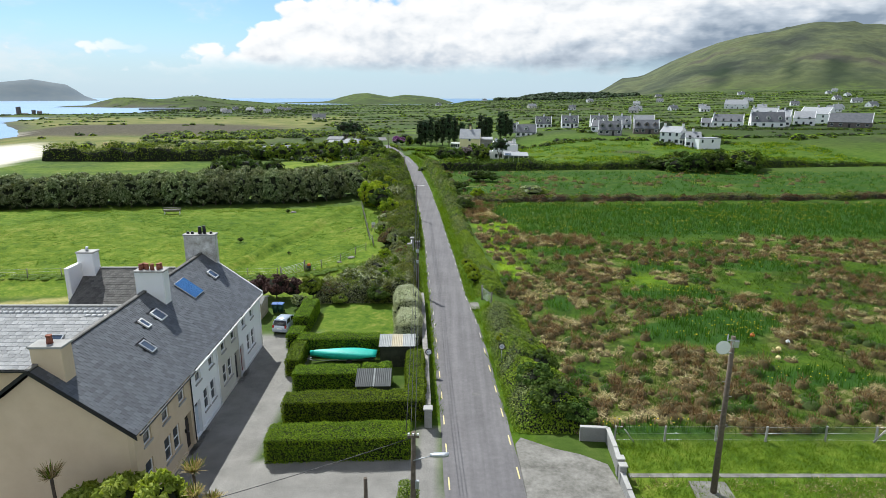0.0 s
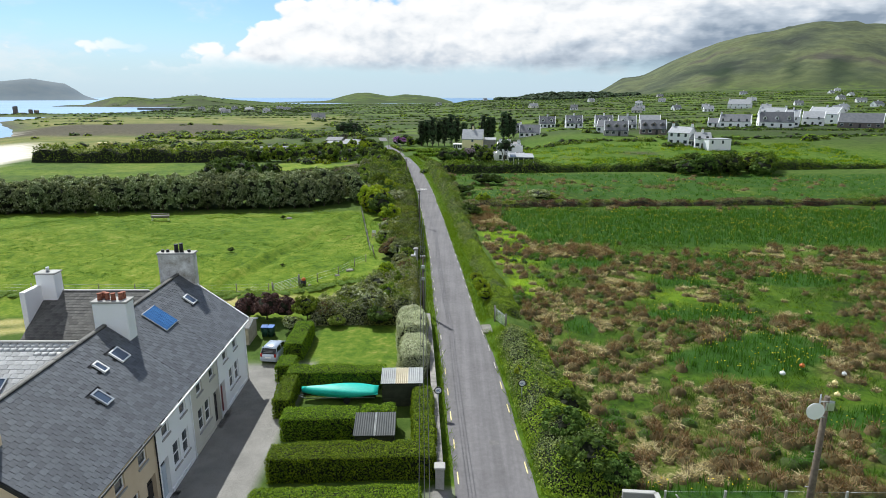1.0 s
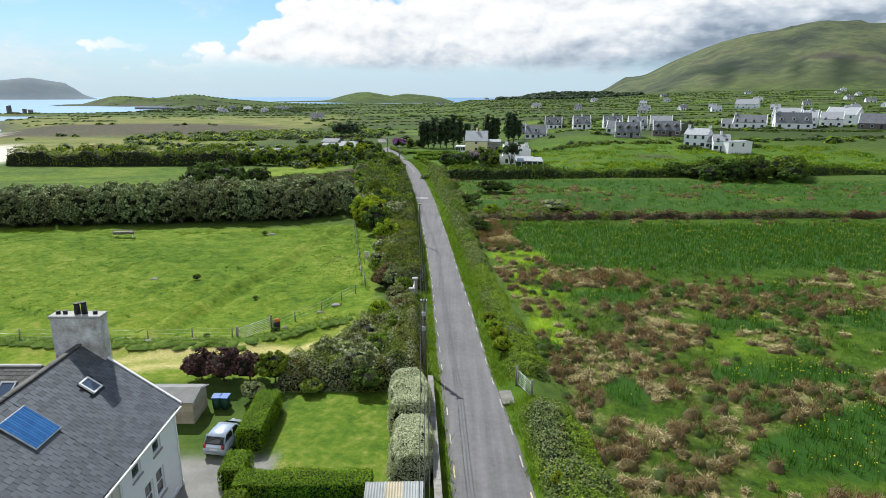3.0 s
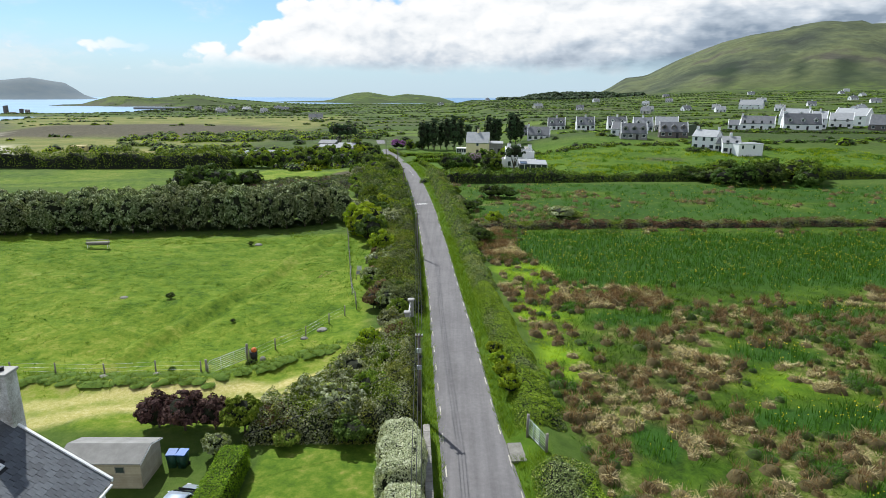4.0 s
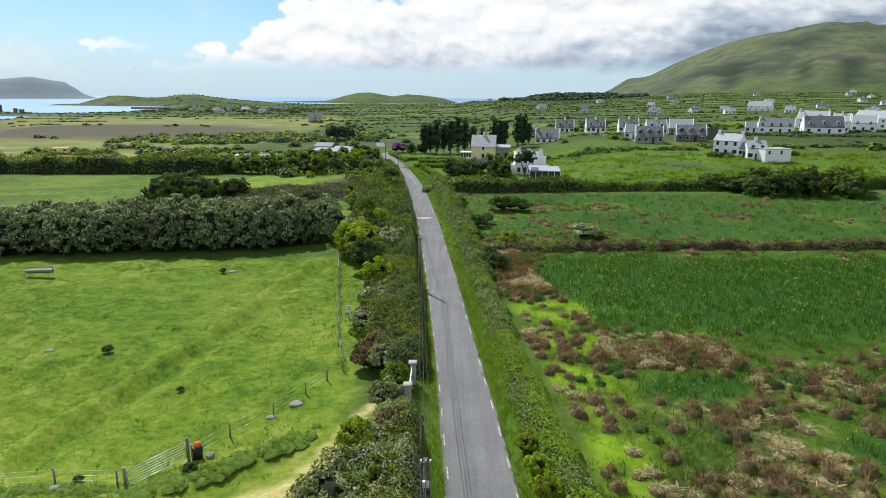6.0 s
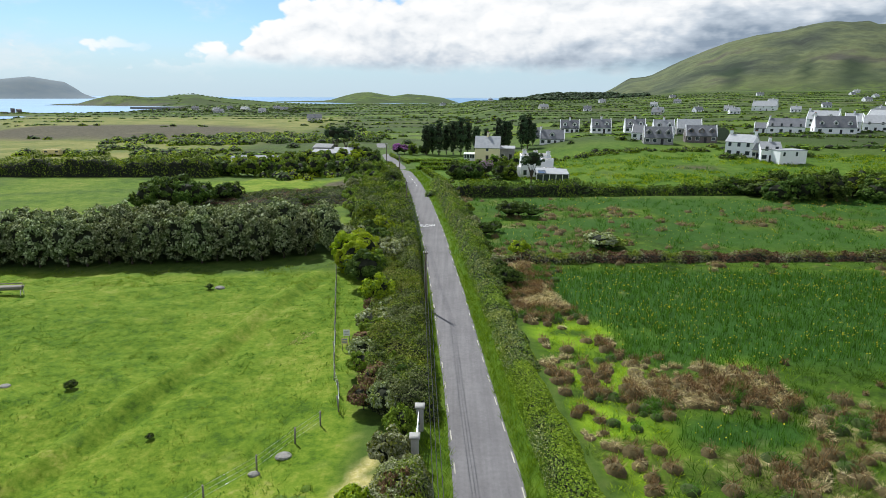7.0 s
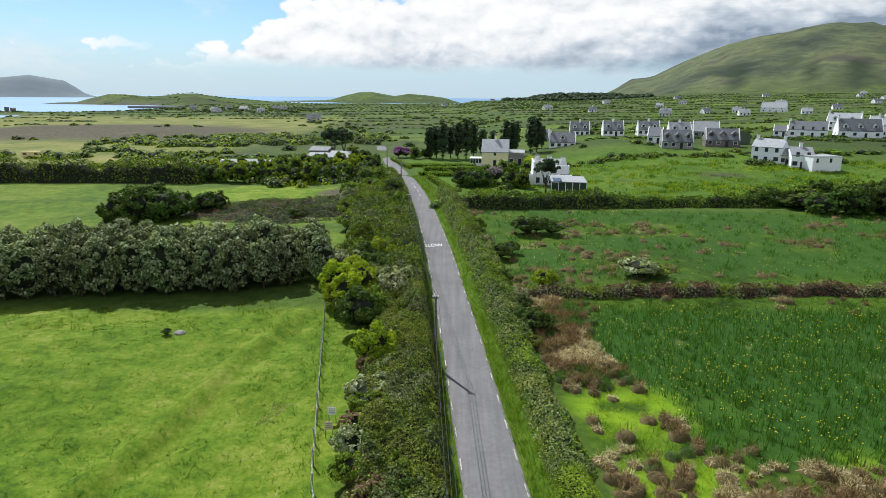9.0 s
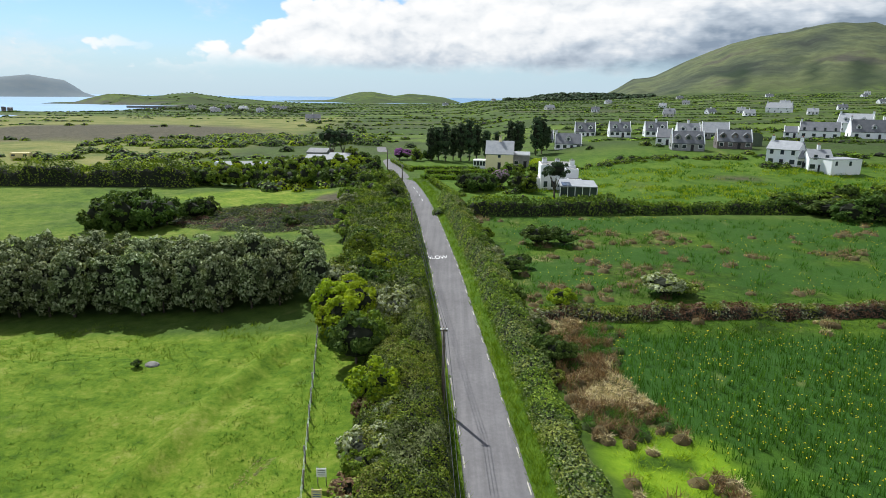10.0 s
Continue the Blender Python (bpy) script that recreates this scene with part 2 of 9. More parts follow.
BLADE_STRAW = leafy("straw_blade", (0.20, 0.165, 0.075), (0.40, 0.34, 0.18), (0.68, 0.61, 0.40), 0.25)
# inner shade of foliage, put into the near-black colour of its cores
SHADE_CORE = mottled("inner_twigs", (0.008, 0.011, 0.004), (0.020, 0.024, 0.010), 3.0, 0.95, 20.0, 0.02)
BARK = mottled("bark", (0.06, 0.045, 0.035), (0.14, 0.11, 0.08), 4.0, 0.9, 40.0, 0.02)
POLE_WOOD = mottled("pole_wood", (0.07, 0.055, 0.042), (0.17, 0.135, 0.10), 6.0, 0.85, 60.0, 0.006)
GREY_WOOD = mottled("grey_wood", (0.16, 0.14, 0.12), (0.30, 0.27, 0.23), 5.0, 0.85, 60.0, 0.006)
TAN_RENDER = mottled("tan_render", (0.57, 0.445, 0.30), (0.65, 0.52, 0.365), 0.7, 0.9, 40.0, 0.004)
WHITE_RENDER = mottled("white_render", (0.82, 0.82, 0.81), (0.88, 0.88, 0.87), 0.6, 0.85, 30.0, 0.004, vary=0.05)
CREAM_RENDER = mottled("cream_render", (0.58, 0.55, 0.46), (0.68, 0.65, 0.56), 0.6, 0.85, 30.0, 0.004)
YELLOW_RENDER = mottled("yellow_render", (0.80, 0.69, 0.40), (0.86, 0.76, 0.48), 0.6, 0.85, 30.0, 0.004)
GREY_RENDER = mottled("grey_render", (0.20, 0.195, 0.18), (0.36, 0.355, 0.34), 0.5, 0.9, 20.0, 0.004)
STAINED_RENDER = mottled("stained_render", (0.30, 0.27, 0.22), (0.86, 0.85, 0.82), 1.5, 0.9, 14.0, 0.006)
STONE_DARK = mottled("dark_stone", (0.10, 0.085, 0.08), (0.24, 0.20, 0.185), 2.5, 0.9, 8.0, 0.03)
STONE = mottled("field_stone", (0.16, 0.15, 0.13), (0.34, 0.32, 0.29), 2.0, 0.9, 9.0, 0.03)
CONCRETE = mottled("concrete", (0.30, 0.29, 0.27), (0.44, 0.43, 0.40), 0.8, 0.9, 14.0, 0.004)
WHITE_PAINT = mottled("white_paint", (0.74, 0.74, 0.73), (0.82, 0.82, 0.81), 2.0, 0.45, 30.0, 0.001, vary=0.04)
BLACK_PAINT = mottled("black_paint", (0.012, 0.012, 0.013), (0.03, 0.03, 0.03), 3.0, 0.5, 30.0, 0.001)
TERRACOTTA = mottled("terracotta", (0.20, 0.07, 0.045), (0.34, 0.13, 0.08), 4.0, 0.85, 40.0, 0.003)
GALV = mottled("galvanised_steel", (0.38, 0.40, 0.41), (0.55, 0.57, 0.58), 3.0, 0.45, 40.0, 0.001, 0.7)
SLATE = mottled("slate", (0.080, 0.086, 0.095), (0.135, 0.143, 0.154), 1.2, 0.55, 18.0, 0.003, spec=0.4, vary=0.24)
SLATE_PALE = mottled("pale_slate", (0.36, 0.36, 0.35), (0.56, 0.555, 0.54), 0.8, 0.7, 14.0, 0.003, vary=0.2)
SLATE_OLD = mottled("old_slate", (0.07, 0.068, 0.062), (0.22, 0.21, 0.19), 0.9, 0.8, 10.0, 0.006, vary=0.25)
LEAD = mottled("lead_flashing", (0.035, 0.037, 0.04), (0.07, 0.072, 0.076), 2.0, 0.6, 20.0, 0.002)
BLUE_PANEL = mottled("blue_panel", (0.02, 0.095, 0.26), (0.035, 0.14, 0.34), 1.5, 0.25, 30.0, 0.0, spec=0.5)
TARP = mottled("turquoise_tarpaulin", (0.0, 0.36, 0.28), (0.015, 0.46, 0.36), 1.2, 0.5, 6.0, 0.02)
RED_PAINT = mottled("red_paint", (0.10, 0.012, 0.015), (0.16, 0.02, 0.022), 2.0, 0.5, 30.0, 0.001)
DOOR_DARK = mottled("dark_door", (0.02, 0.018, 0.02), (0.04, 0.036, 0.04), 3.0, 0.5, 30.0, 0.001)
DOOR_BLUE = mottled("pale_blue_door", (0.42, 0.48, 0.54), (0.5, 0.56, 0.62), 3.0, 0.5, 30.0, 0.001)
RUBBER = mottled("rubber", (0.012, 0.012, 0.012), (0.025, 0.025, 0.025), 5.0, 0.85, 40.0, 0.001)


def glass_material(name, tint, rough=0.06):
    return material(name, lambda k, co: tint, rough, 0.0, 0.8)


GLASS = glass_material("window_glass", (0.035, 0.045, 0.055))
SKYLIGHT = glass_material("skylight_glass", (0.05, 0.075, 0.12))

# ---- small tools ----
def vnoise(x, y, seed=0):
    """Smooth value noise in 0..1 on arrays."""
    x, y = np.asarray(x, float), np.asarray(y, float)
    xi, yi = np.floor(x).astype(np.int64), np.floor(y).astype(np.int64)
    fx, fy = x - xi, y - yi
    fx, fy = fx * fx * (3 - 2 * fx), fy * fy * (3 - 2 * fy)

    def h(a, b):
        n = (a * 374761393 + b * 668265263 + seed * 2147483647) & 0xFFFFFFFF
        n = ((n ^ (n >> 13)) * 1274126177) & 0xFFFFFFFF
        return ((n ^ (n >> 16)) & 0xFFFF) / 65535.0

    a, b, c, d = h(xi, yi), h(xi + 1, yi), h(xi, yi + 1), h(xi + 1, yi + 1)
    return a + (b - a) * fx + (c - a) * fy + (a - b - c + d) * fx * fy


def fbm(x, y, octaves=4, seed=0):
    s, amp, tot = 0.0, 0.5, 0.0
    for i in range(octaves):
        s = s + amp * vnoise(x * 2 ** i, y * 2 ** i, seed + i)
        tot += amp
        amp *= 0.5
    return s / tot


def sstep(v, lo, hi):
    t = np.clip((np.asarray(v, float) - lo) / (hi - lo), 0, 1)
    return t * t * (3 - 2 * t)


def mesh_from(name, verts, quads, mats=(), smooth=False):
    me = bpy.data.meshes.new(name)
    verts, quads = np.asarray(verts, np.float32), np.asarray(quads, np.int32)
    me.vertices.add(len(verts))
    me.vertices.foreach_set("co", verts.ravel())
    me.loops.add(quads.size)
    me.loops.foreach_set("vertex_index", quads.ravel())
    me.polygons.add(len(quads))
    me.polygons.foreach_set("loop_start", np.arange(0, quads.size, quads.shape[1], dtype=np.int32))
    if smooth:
        me.polygons.foreach_set("use_smooth", np.ones(len(quads), bool))
    for m in mats:
        me.materials.append(m)
    me.update(calc_edges=True)
    return me


def spot(x, y, cx, cy, rx, ry=None):
    ry = ry or rx
    return np.exp(-(((x - cx) / rx) ** 2 + ((y - cy) / ry) ** 2))


# ---- the road's line ----
ROAD = ((-80, 6.7), (0, 3.9), (31, 2.5), (40, 2.1), (50, 1.57), (61, 0.95), (80, -0.2), (105, -2.1), (118, -3.0), (129, -3.9),
        (151, -5.65), (167, -7.25), (180, -8.55), (193, -10.1), (210, -12.2), (232, -15.9), (250, -19.6), (270, -24.0), (320, -32.5), (345, -36.0))
RY, RX = np.array([p[0] for p in ROAD], float), np.array([p[1] for p in ROAD], float)


def road_x(y):
    y = np.asarray(y, float)
    return (np.interp(y - 4, RY, RX) + np.interp(y, RY, RX) + np.interp(y + 4, RY, RX)) / 3


def left_line(y):
    """Offset of the left edge line; the lane narrows beyond the gardens."""
    return np.interp(y, [80, 95], [-2.2, -1.92])


def right_line(y):
    return np.interp(y, [58, 68], [2.2, 1.76])


# ---- the lie of the land ----
COAST_Y = np.array([-300, 100, 195, 247, 300, 378, 417, 520, 623, 720, 775, 790, 812, 830, 1030, 1180, 1330, 1420, 1800, 2300, 5000], float)
COAST_X = np.array([-230, -220, -200, -212, -245, -292, -296, -370, -455, -480, -500, -640, -640, -485, -475, -520, -560, -905, -940, -1000, -1000], float)
SEA = -4.5
MOUNTAIN = ((12.8, 20), (14, 47), (15.6, 105), (17.2, 115), (19.2, 173), (20.9, 216), (23, 262), (25.1, 288), (27.1, 304),
            (29.4, 324), (31.9, 325), (34.4, 301), (40.3, 215), (47.3, 80), (60, 20))
CONIFER = ((4.2, -11), (5.7, 3), (7.8, 20), (9.5, 26), (11.8, 25), (13.7, 27), (16.7, 18), (20, -10))
HILLS = ((-15.7, -4), (-10.8, 0), (-9.5, 16), (-8.2, 28), (-7.1, 30), (-5.1, 16), (-3.8, 24), (-2.3, 20), (-0.7, 12), (0.7, -4), (2.4, -16))
HEAD = ((-30.4, -6), (-29.3, 7), (-28.6, 14), (-27.5, 19), (-26.5, 17), (-25.5, 13), (-24.4, 13), (-23.1, 19), (-21.9, 22),
        (-20.8, 17), (-19, 11), (-15.7, 4), (-12.8, -1))


def ridge(az, r, crest, dist, front, back, floor):
    a = np.array(crest, float)
    top = np.interp(az, a[:, 0], a[:, 1], left=floor, right=floor)
    k = np.where(r < dist, sstep(r, dist - front, dist), 1 - sstep(r, dist, dist + back))
    return floor + (top - floor) * k


def height(x, y):
    """Ground level at x, y."""
    x, y = np.asarray(x, float), np.asarray(y, float)
    r, az = np.hypot(x, y), np.degrees(np.arctan2(x, np.maximum(y, 1.0)))
    near = 1 - sstep(r, 150, 420)
    z = 0.0 * x
    dx = x - road_x(y)
    # pasture: soft mounds and an old furrow, lower beyond
    past = sstep(-dx, 9, 16) * sstep(y, 72, 80) * (1 - sstep(y, 124, 132))
    z = z + past * (-0.45 + 0.9 * spot(x, y, -62, 110, 22, 15) + 0.5 * spot(x, y, -38, 92, 16, 9) + 1.0 * (fbm(x / 10, y / 7, 3, 3) - 0.5)
                    + 0.5 * (fbm(x / 2.6, y / 2.6, 3, 5) - 0.5))
    fur = x + 24.0 - 0.20 * (y - 112) - 1.2 * (vnoise(y / 9, y * 0, 7) - 0.5)
    z = z + past * (0.50 * np.exp(-(fur / 0.8) ** 2) - 0.42 * np.exp(-((fur - 1.9) / 0.8) ** 2) - 0.20 * np.exp(-((fur + 1.8) / 0.8) ** 2))
    z = z - 1.0 * sstep(-dx, 14, 30) * sstep(y, 118, 134)
    # bank between the track and the pasture fence
    z = z + 0.55 * np.exp(-((y - 73.7 - 0.9 * np.maximum(x + 20, 0)) / 1.5) ** 2) * sstep(-dx, 10, 14) * (1 - sstep(y, 84, 92))
    # house yard lies a little lower
    z = z - 0.28 * sstep(-dx, 12, 17) * (1 - sstep(y, 62, 70)) * near
    # banks on both sides of the road
    rb = np.exp(-((dx - 4.6) / 1.1) ** 2) * sstep(y, 38, 46) * (1 - sstep(y, 200, 225))
    lb = np.exp(-((dx + 4.4) / 1.1) ** 2) * sstep(y, 66, 72) * (1 - sstep(y, 225, 240))
    z = z + 0.75 * rb + 0.35 * lb
    z = z + 0.14 * sstep(np.abs(dx), 2.6, 3.6) * near
    # boggy ground
    bog = sstep(dx, 6.5, 9) * sstep(y, 37, 41) * (1 - sstep(y, 180, 190))
    z = z + bog * (-0.25 + 0.45 * (fbm(x / 2.2, y / 2.2, 3, 11) - 0.4) + 0.3 * (fbm(x / 9, y / 9, 2, 12) - 0.5))
    # farther land
    far = sstep(r, 230, 600)
    z = z + far * (2.6 * (fbm(x / 120, y / 120, 4, 21) - 0.5) - 0.6) + (1 - near) * 0.8 * (fbm(x / 30, y / 30, 3, 22) - 0.5)
    z = z + 5.8 * sstep(y, 203, 290) * sstep(x, 16, 62)
    z = z + 3.0 * sstep(az, 16, 34) * sstep(r, 280, 600) + 30.0 * sstep(az, 9, 24) * sstep(r, 600, 2300) + 5.0 * sstep(az, -4, 8) * sstep(r, 700, 1300)
    z = z - 14.0 * sstep(r, 1650, 2300) * (1 - sstep(az, 10, 16))
    rough = 1 + 0.10 * (fbm(x / 260, y / 260, 5, 31) - 0.5)
    for crest, dist, front, back, floor in ((MOUNTAIN, 3300, 1900, 900, -30), (CONIFER, 2000, 420, 300, -25), (HILLS, 2300, 650, 350, -25), (HEAD, 1600, 260, 300, -25)):
        z = np.maximum(z, ridge(az, r, crest, dist, front, back, floor) * rough)
    gully = sstep(r, 1700, 2400) * (1 - sstep(r, 3100, 3300)) * sstep(az, 15, 20)
    z = z - gully * 26 * np.abs(fbm(az * 0.5 + r / 900, r / 1400, 4, 41) - 0.5) * 2
    # shore and sea bed
    cx = np.interp(y, COAST_Y, COAST_X) + 14 * (fbm(x / 60, y / 60, 4, 51) - 0.5)
    inland = x - cx
    z = np.where(inland < 70, np.minimum(z, SEA - 3.0 + 0.085 * np.maximum(inland + 30, 0)), z)
    z = np.where(inland < -30, SEA - 3.0, z)
    z = np.where(r > 4300, np.where(az > 12, z, SEA - 3.0), z)
    return z


def graded(lo, a, b, hi, step, grow, cap):
    mid = list(np.arange(a, b + 1e-6, step))
    out, s, v = [], step, b
    while v < hi:
        s = min(s * grow, cap)
        v += s
        out.append(v)
    pre, s, v = [], step, a
    while v > lo:
        s = min(s * grow, cap)
        v -= s
        pre.append(v)
    return np.array(pre[::-1] + mid + out)


def field_cells(x, y):
    """Rough rectangular fields: a random value for each, and how near its boundary is, in metres."""
    rx, ry = x * 0.985 + y * 0.17, y * 0.985 - x * 0.17
    wy = ry + 26 * (vnoise(rx / 260, ry / 260, 61) - 0.5)
    row = np.floor(wy / 62.0)
    fy = wy / 62.0 - row
    sh = vnoise(row * 7.3, row * 0 + 3.1, 62) * 300
    cw = 95 + 110 * vnoise(row * 3.7, row * 0 + 9.2, 63)
    col = np.floor((rx + sh) / cw)
    fx = (rx + sh) / cw - col
    val = vnoise(row * 5.13 + 0.5, col * 3.71 + 0.5, 64)
    edge = np.minimum(np.minimum(fy, 1 - fy) * 62.0, np.minimum(fx, 1 - fx) * cw)
    return val, edge


def make_ground():
    xs = graded(-4800, -80, 62, 4800, 0.8, 1.055, 38)
    ys = graded(-160, 24, 150, 4850, 0.8, 1.05, 38)
    X, Y = np.meshgrid(xs, ys)
    Z = height(X, Y)
    n, m = X.shape
    verts = np.stack([X.ravel(), Y.ravel(), Z.ravel()], 1)
    i = np.arange(n * m).reshape(n, m)
    quads = np.stack([i[:-1, :-1].ravel(), i[:-1, 1:].ravel(), i[1:, 1:].ravel(), i[1:, :-1].ravel()], 1)
    me = mesh_from("ground", verts, quads, (), True)
    x, y, z = verts.T
    r, az = np.hypot(x, y), np.degrees(np.arctan2(x, np.maximum(y, 1)))
    dx = x - road_x(y)
    cx = np.interp(y, COAST_Y, COAST_X)
    wob = 2.0 * (fbm(x / 6, y / 6, 3, 71) - 0.5)
    pasture = sstep(-dx + wob, 8, 10) * sstep(y - 0.5 * wob, 66, 68) * (1 - sstep(y + wob, 127, 131))
    front = sstep(x, 11, 11.4) * (1 - sstep(y, 36.6, 37.2)) * sstep(y, -20, -10)
    lawn = sstep(x, -13.4, -13.2) * (1 - sstep(x, -5.4, -5.2)) * sstep(y, 52.4, 52.7) * (1 - sstep(y, 64.6, 65))
    pad = spot(x, y, -48, 212, 24, 11) > 0.42 + 0.15 * wob
    vill = (dx > 6) & (y > 200) & (y < 300)
    verge = sstep(np.abs(dx), 1.9, 2.2) * (1 - sstep(np.abs(dx) + 0.3 * wob, 3.6, 4.4)) * (y > 36) * (y < 235) * (1 - 0.4 * (dx < 0))
    bright = np.clip(pasture + lawn + 0.8 * front + pad + 0.40 * vill * sstep(y, 203, 208) * sstep(fbm(x / 16, y / 6, 4, 72), 0.40, 0.65) + verge, 0, 1)
    back = (dx < -12) * sstep(y + wob, 138, 143) * (1 - sstep(y, 222, 228)) * (x > -170)
    drain = np.exp(-((y - 196 - 0.10 * (x + 90) - 5 * np.sin(x / 17)) / 2.2) ** 2) * (x < -70)
    bright = np.clip(bright + back * (0.10 + 0.45 * sstep(fbm(x / 22, y / 9, 4, 66), 0.40, 0.62)) * (1 - 0.9 * drain), 0, 1)
    lush = np.clip(pasture * sstep(y + 3 * wob + 0.25 * (x + 40), 84, 112) * (0.35 + 0.5 * (fbm(x / 14, y / 9, 3, 79) - 0.5)) + 0.55 * vill, 0, 1)
    # track: two worn wheel lines bending towards the road
    ty = np.interp(x, [-60, -32, -27, -20, -15.5, -12, -9, -7], [61, 68.6, 70.6, 71.4, 71.8, 74.6, 82, 86])
    tx = np.clip(1 - np.abs(y - ty + 0.5 * wob) / 2.7, 0, 1) * (x < -8)
    worn = sstep(tx + 0.4 * (fbm(x / 1.6, y / 1.6, 3, 73) - 0.5), 0.10, 0.38) * (0.75 + 0.25 * sstep(x, -34, -22)) * (1 - 0.8 * np.exp(-((y - ty) / 0.5) ** 2))
    worn = np.maximum(worn, 0.9 * sstep(fbm(x / 1.2, y / 1.2, 3, 74), 0.42, 0.6) * spot(x, y, -12.2, 73.5, 1.6, 2.8))
    bog = sstep(dx + wob, 6.0, 7.5) * sstep(y, 37.2, 38.2) * (1 - sstep(y, 186, 190))
    iris = iris_zone(x, y) * bog
    limepatch = lime_zone(x, y) * bog * sstep(fbm(x / 2.5, y / 2.5, 3, 75), 0.32, 0.52)
    heath = spot(x, y, -225, 455, 120, 95) + 1.1 * spot(x, y, -28, 211, 9, 7) + 1.0 * spot(x, y, -36, 188, 19, 9) + 0.55 * vill * (spot(x, y, 42, 228, 12, 5) + spot(x, y, 70, 236, 16, 5))
    heath = sstep(heath + 0.35 * (fbm(x / 25, y / 25, 4, 76) - 0.5), 0.32, 0.6)
    dune = sstep(x - cx, 5, 25) * (1 - sstep(x, -118 + 0 * x, -85)) * sstep(y, 228, 245) * (1 - sstep(y, 640, 760))
    inl = x - cx + 10 * (fbm(x / 40, y / 40, 3, 77) - 0.5)
    sand = (1 - sstep(inl, 46, 52)) * sstep(y, 120, 150) * (1 - sstep(y, 300, 330)) + 0.8 * (1 - sstep(inl, 0, 7)) * sstep(y, 360, 380) * (1 - sstep(y, 440, 470))
    rock = (1 - sstep(inl, 4, 18)) * sstep(y, 440, 520)
    val, edge = field_cells(x, y)
    farf = sstep(r, 260, 330) * (1 - sstep(az, 15, 19) * sstep(r, 1900, 2300))
    mount = sstep(az, 11, 15) * sstep(r, 1700, 2300)
    forest = sstep(r, 1550, 1680) * sstep(az, 4.0, 5.5) * (1 - sstep(az, 15, 18)) * (1 - sstep(r, 2200, 2300))
    forest = np.maximum(forest, 0.9 * sstep(fbm(az * 0.8, r / 240, 4, 78) + 0.25 * sstep(az, 30, 13), 0.62, 0.70) * mount * (1 - sstep(r, 2250, 2500)))
    yard = yard_zone(x, y)
    for name, chans in (("zone_a", (bright, worn, bog, iris)), ("zone_b", (limepatch, heath, dune, np.clip(sand, 0, 1))), ("zone_c", (farf, val, mount, forest)),
                        ("zone_d", (rock, yard, np.clip(edge / 12, 0, 1), lawn)), ("zone_e", (rush_zone(x, y), lush, verge, verge))):
        at = me.attributes.new(name, "FLOAT_COLOR", "POINT")
        at.data.foreach_set("color", np.stack([np.asarray(c, np.float32) for c in chans], 1).ravel())
    ob = new("ground", me)
    tagged(ob, "green pasture, rough bog and patchwork farmland reaching the hills", "ground", kind="structure")
    return ob


def iris_zone(x, y):
    """Where the yellow irises stand thick in the bog."""
    g = fbm(x / 9, y / 7, 4, 81)
    far = sstep(y + 3.0 * (g - 0.5), 98.5, 103) * (1 - sstep(y, 128, 131)) * sstep(x - np.interp(y, [100, 111, 122, 131], [13.0, 11.2, 8.5, 12.5]) + 2.0 * (g - 0.5), -0.4, 0.8)
    far = np.maximum(far, sstep(y, 138, 148) * 0.8 * sstep(g, 0.34, 0.48))
    mids = spot(x, y, 17.5, 89.2, 6.5, 2.8) + spot(x, y, 28.5, 80.5, 5.5, 3.0) + spot(x, y, 27, 69, 8, 2.6) + spot(x, y, 13, 66, 2.0, 2.6) + spot(x, y, 24, 57, 7, 3.0) \
        + spot(x, y, 44, 82, 7, 4) + spot(x, y, 31, 47, 7, 2.4) + spot(x, y, 15, 38.3, 5, 1.1) + spot(x, y, 31, 61, 6, 3) + spot(x, y, 40, 92, 8, 2.2)
    return np.clip(np.maximum(far, sstep(mids + 0.5 * (g - 0.5), 0.38, 0.62)), 0, 1)


def in_bog(x, y):
    return (x - road_x(y) > 7.0) & (y > 38) & (y < 187) & ~((np.abs(y - 134 - 0.055 * (x - 4)) < 1.8))


def lime_zone(x, y):
    return np.clip(1.2 * spot(x, y, 8.4, 93, 3.6, 8.5) + spot(x, y, 9.0, 79, 2.4, 5.0) + 1.3 * spot(x, y, 9.2, 107.3, 5.2, 3.2) + 0.8 * spot(x, y, 22.7, 100.7, 1.8, 1.8) + 0.5 * spot(x, y, 27, 75, 5, 2) + 0.6 * spot(x, y, 12.0, 99, 2, 2), 0, 1)


def rush_zone(x, y):
    g = fbm(x / 6.5, y / 4.5, 4, 131)
    strip = spot(x, y, np.interp(y, [96, 108, 118, 131], [8.2, 8.4, 6.2, 6.0]), 118, 3.6, 15) * sstep(y, 109.0, 112.0) + spot(x, y, 15.0, 104.5, 3.6, 2.2) + spot(x, y, 20.5, 95.6, 3.0, 1.8) + spot(x, y, 33, 90, 10, 3.2) + 0.8 * spot(x, y, 7.6, 96, 1.6, 2.0)
    near = sstep(g, 0.42, 0.52) * (1 - sstep(y, 88, 106))
    near = np.maximum(near, 0.9 * spot(x, y, 12.0, 62, 6.5, 18) * sstep(g, 0.30, 0.42))
    z = np.maximum(near, strip * 1.3)
    z = np.maximum(z, (0.9 * spot(x, y, 10, 144, 14, 3.4) + 0.7 * spot(x, y, 55, 160, 30, 5) * sstep(g, 0.40, 0.55) + 0.6 * sstep(g, 0.60, 0.68)) * sstep(y, 136, 140))
    return np.clip(z, 0, 1) * (1 - iris_zone(x, y)) * (1 - 0.8 * lime_zone(x, y)) * in_bog(x, y)


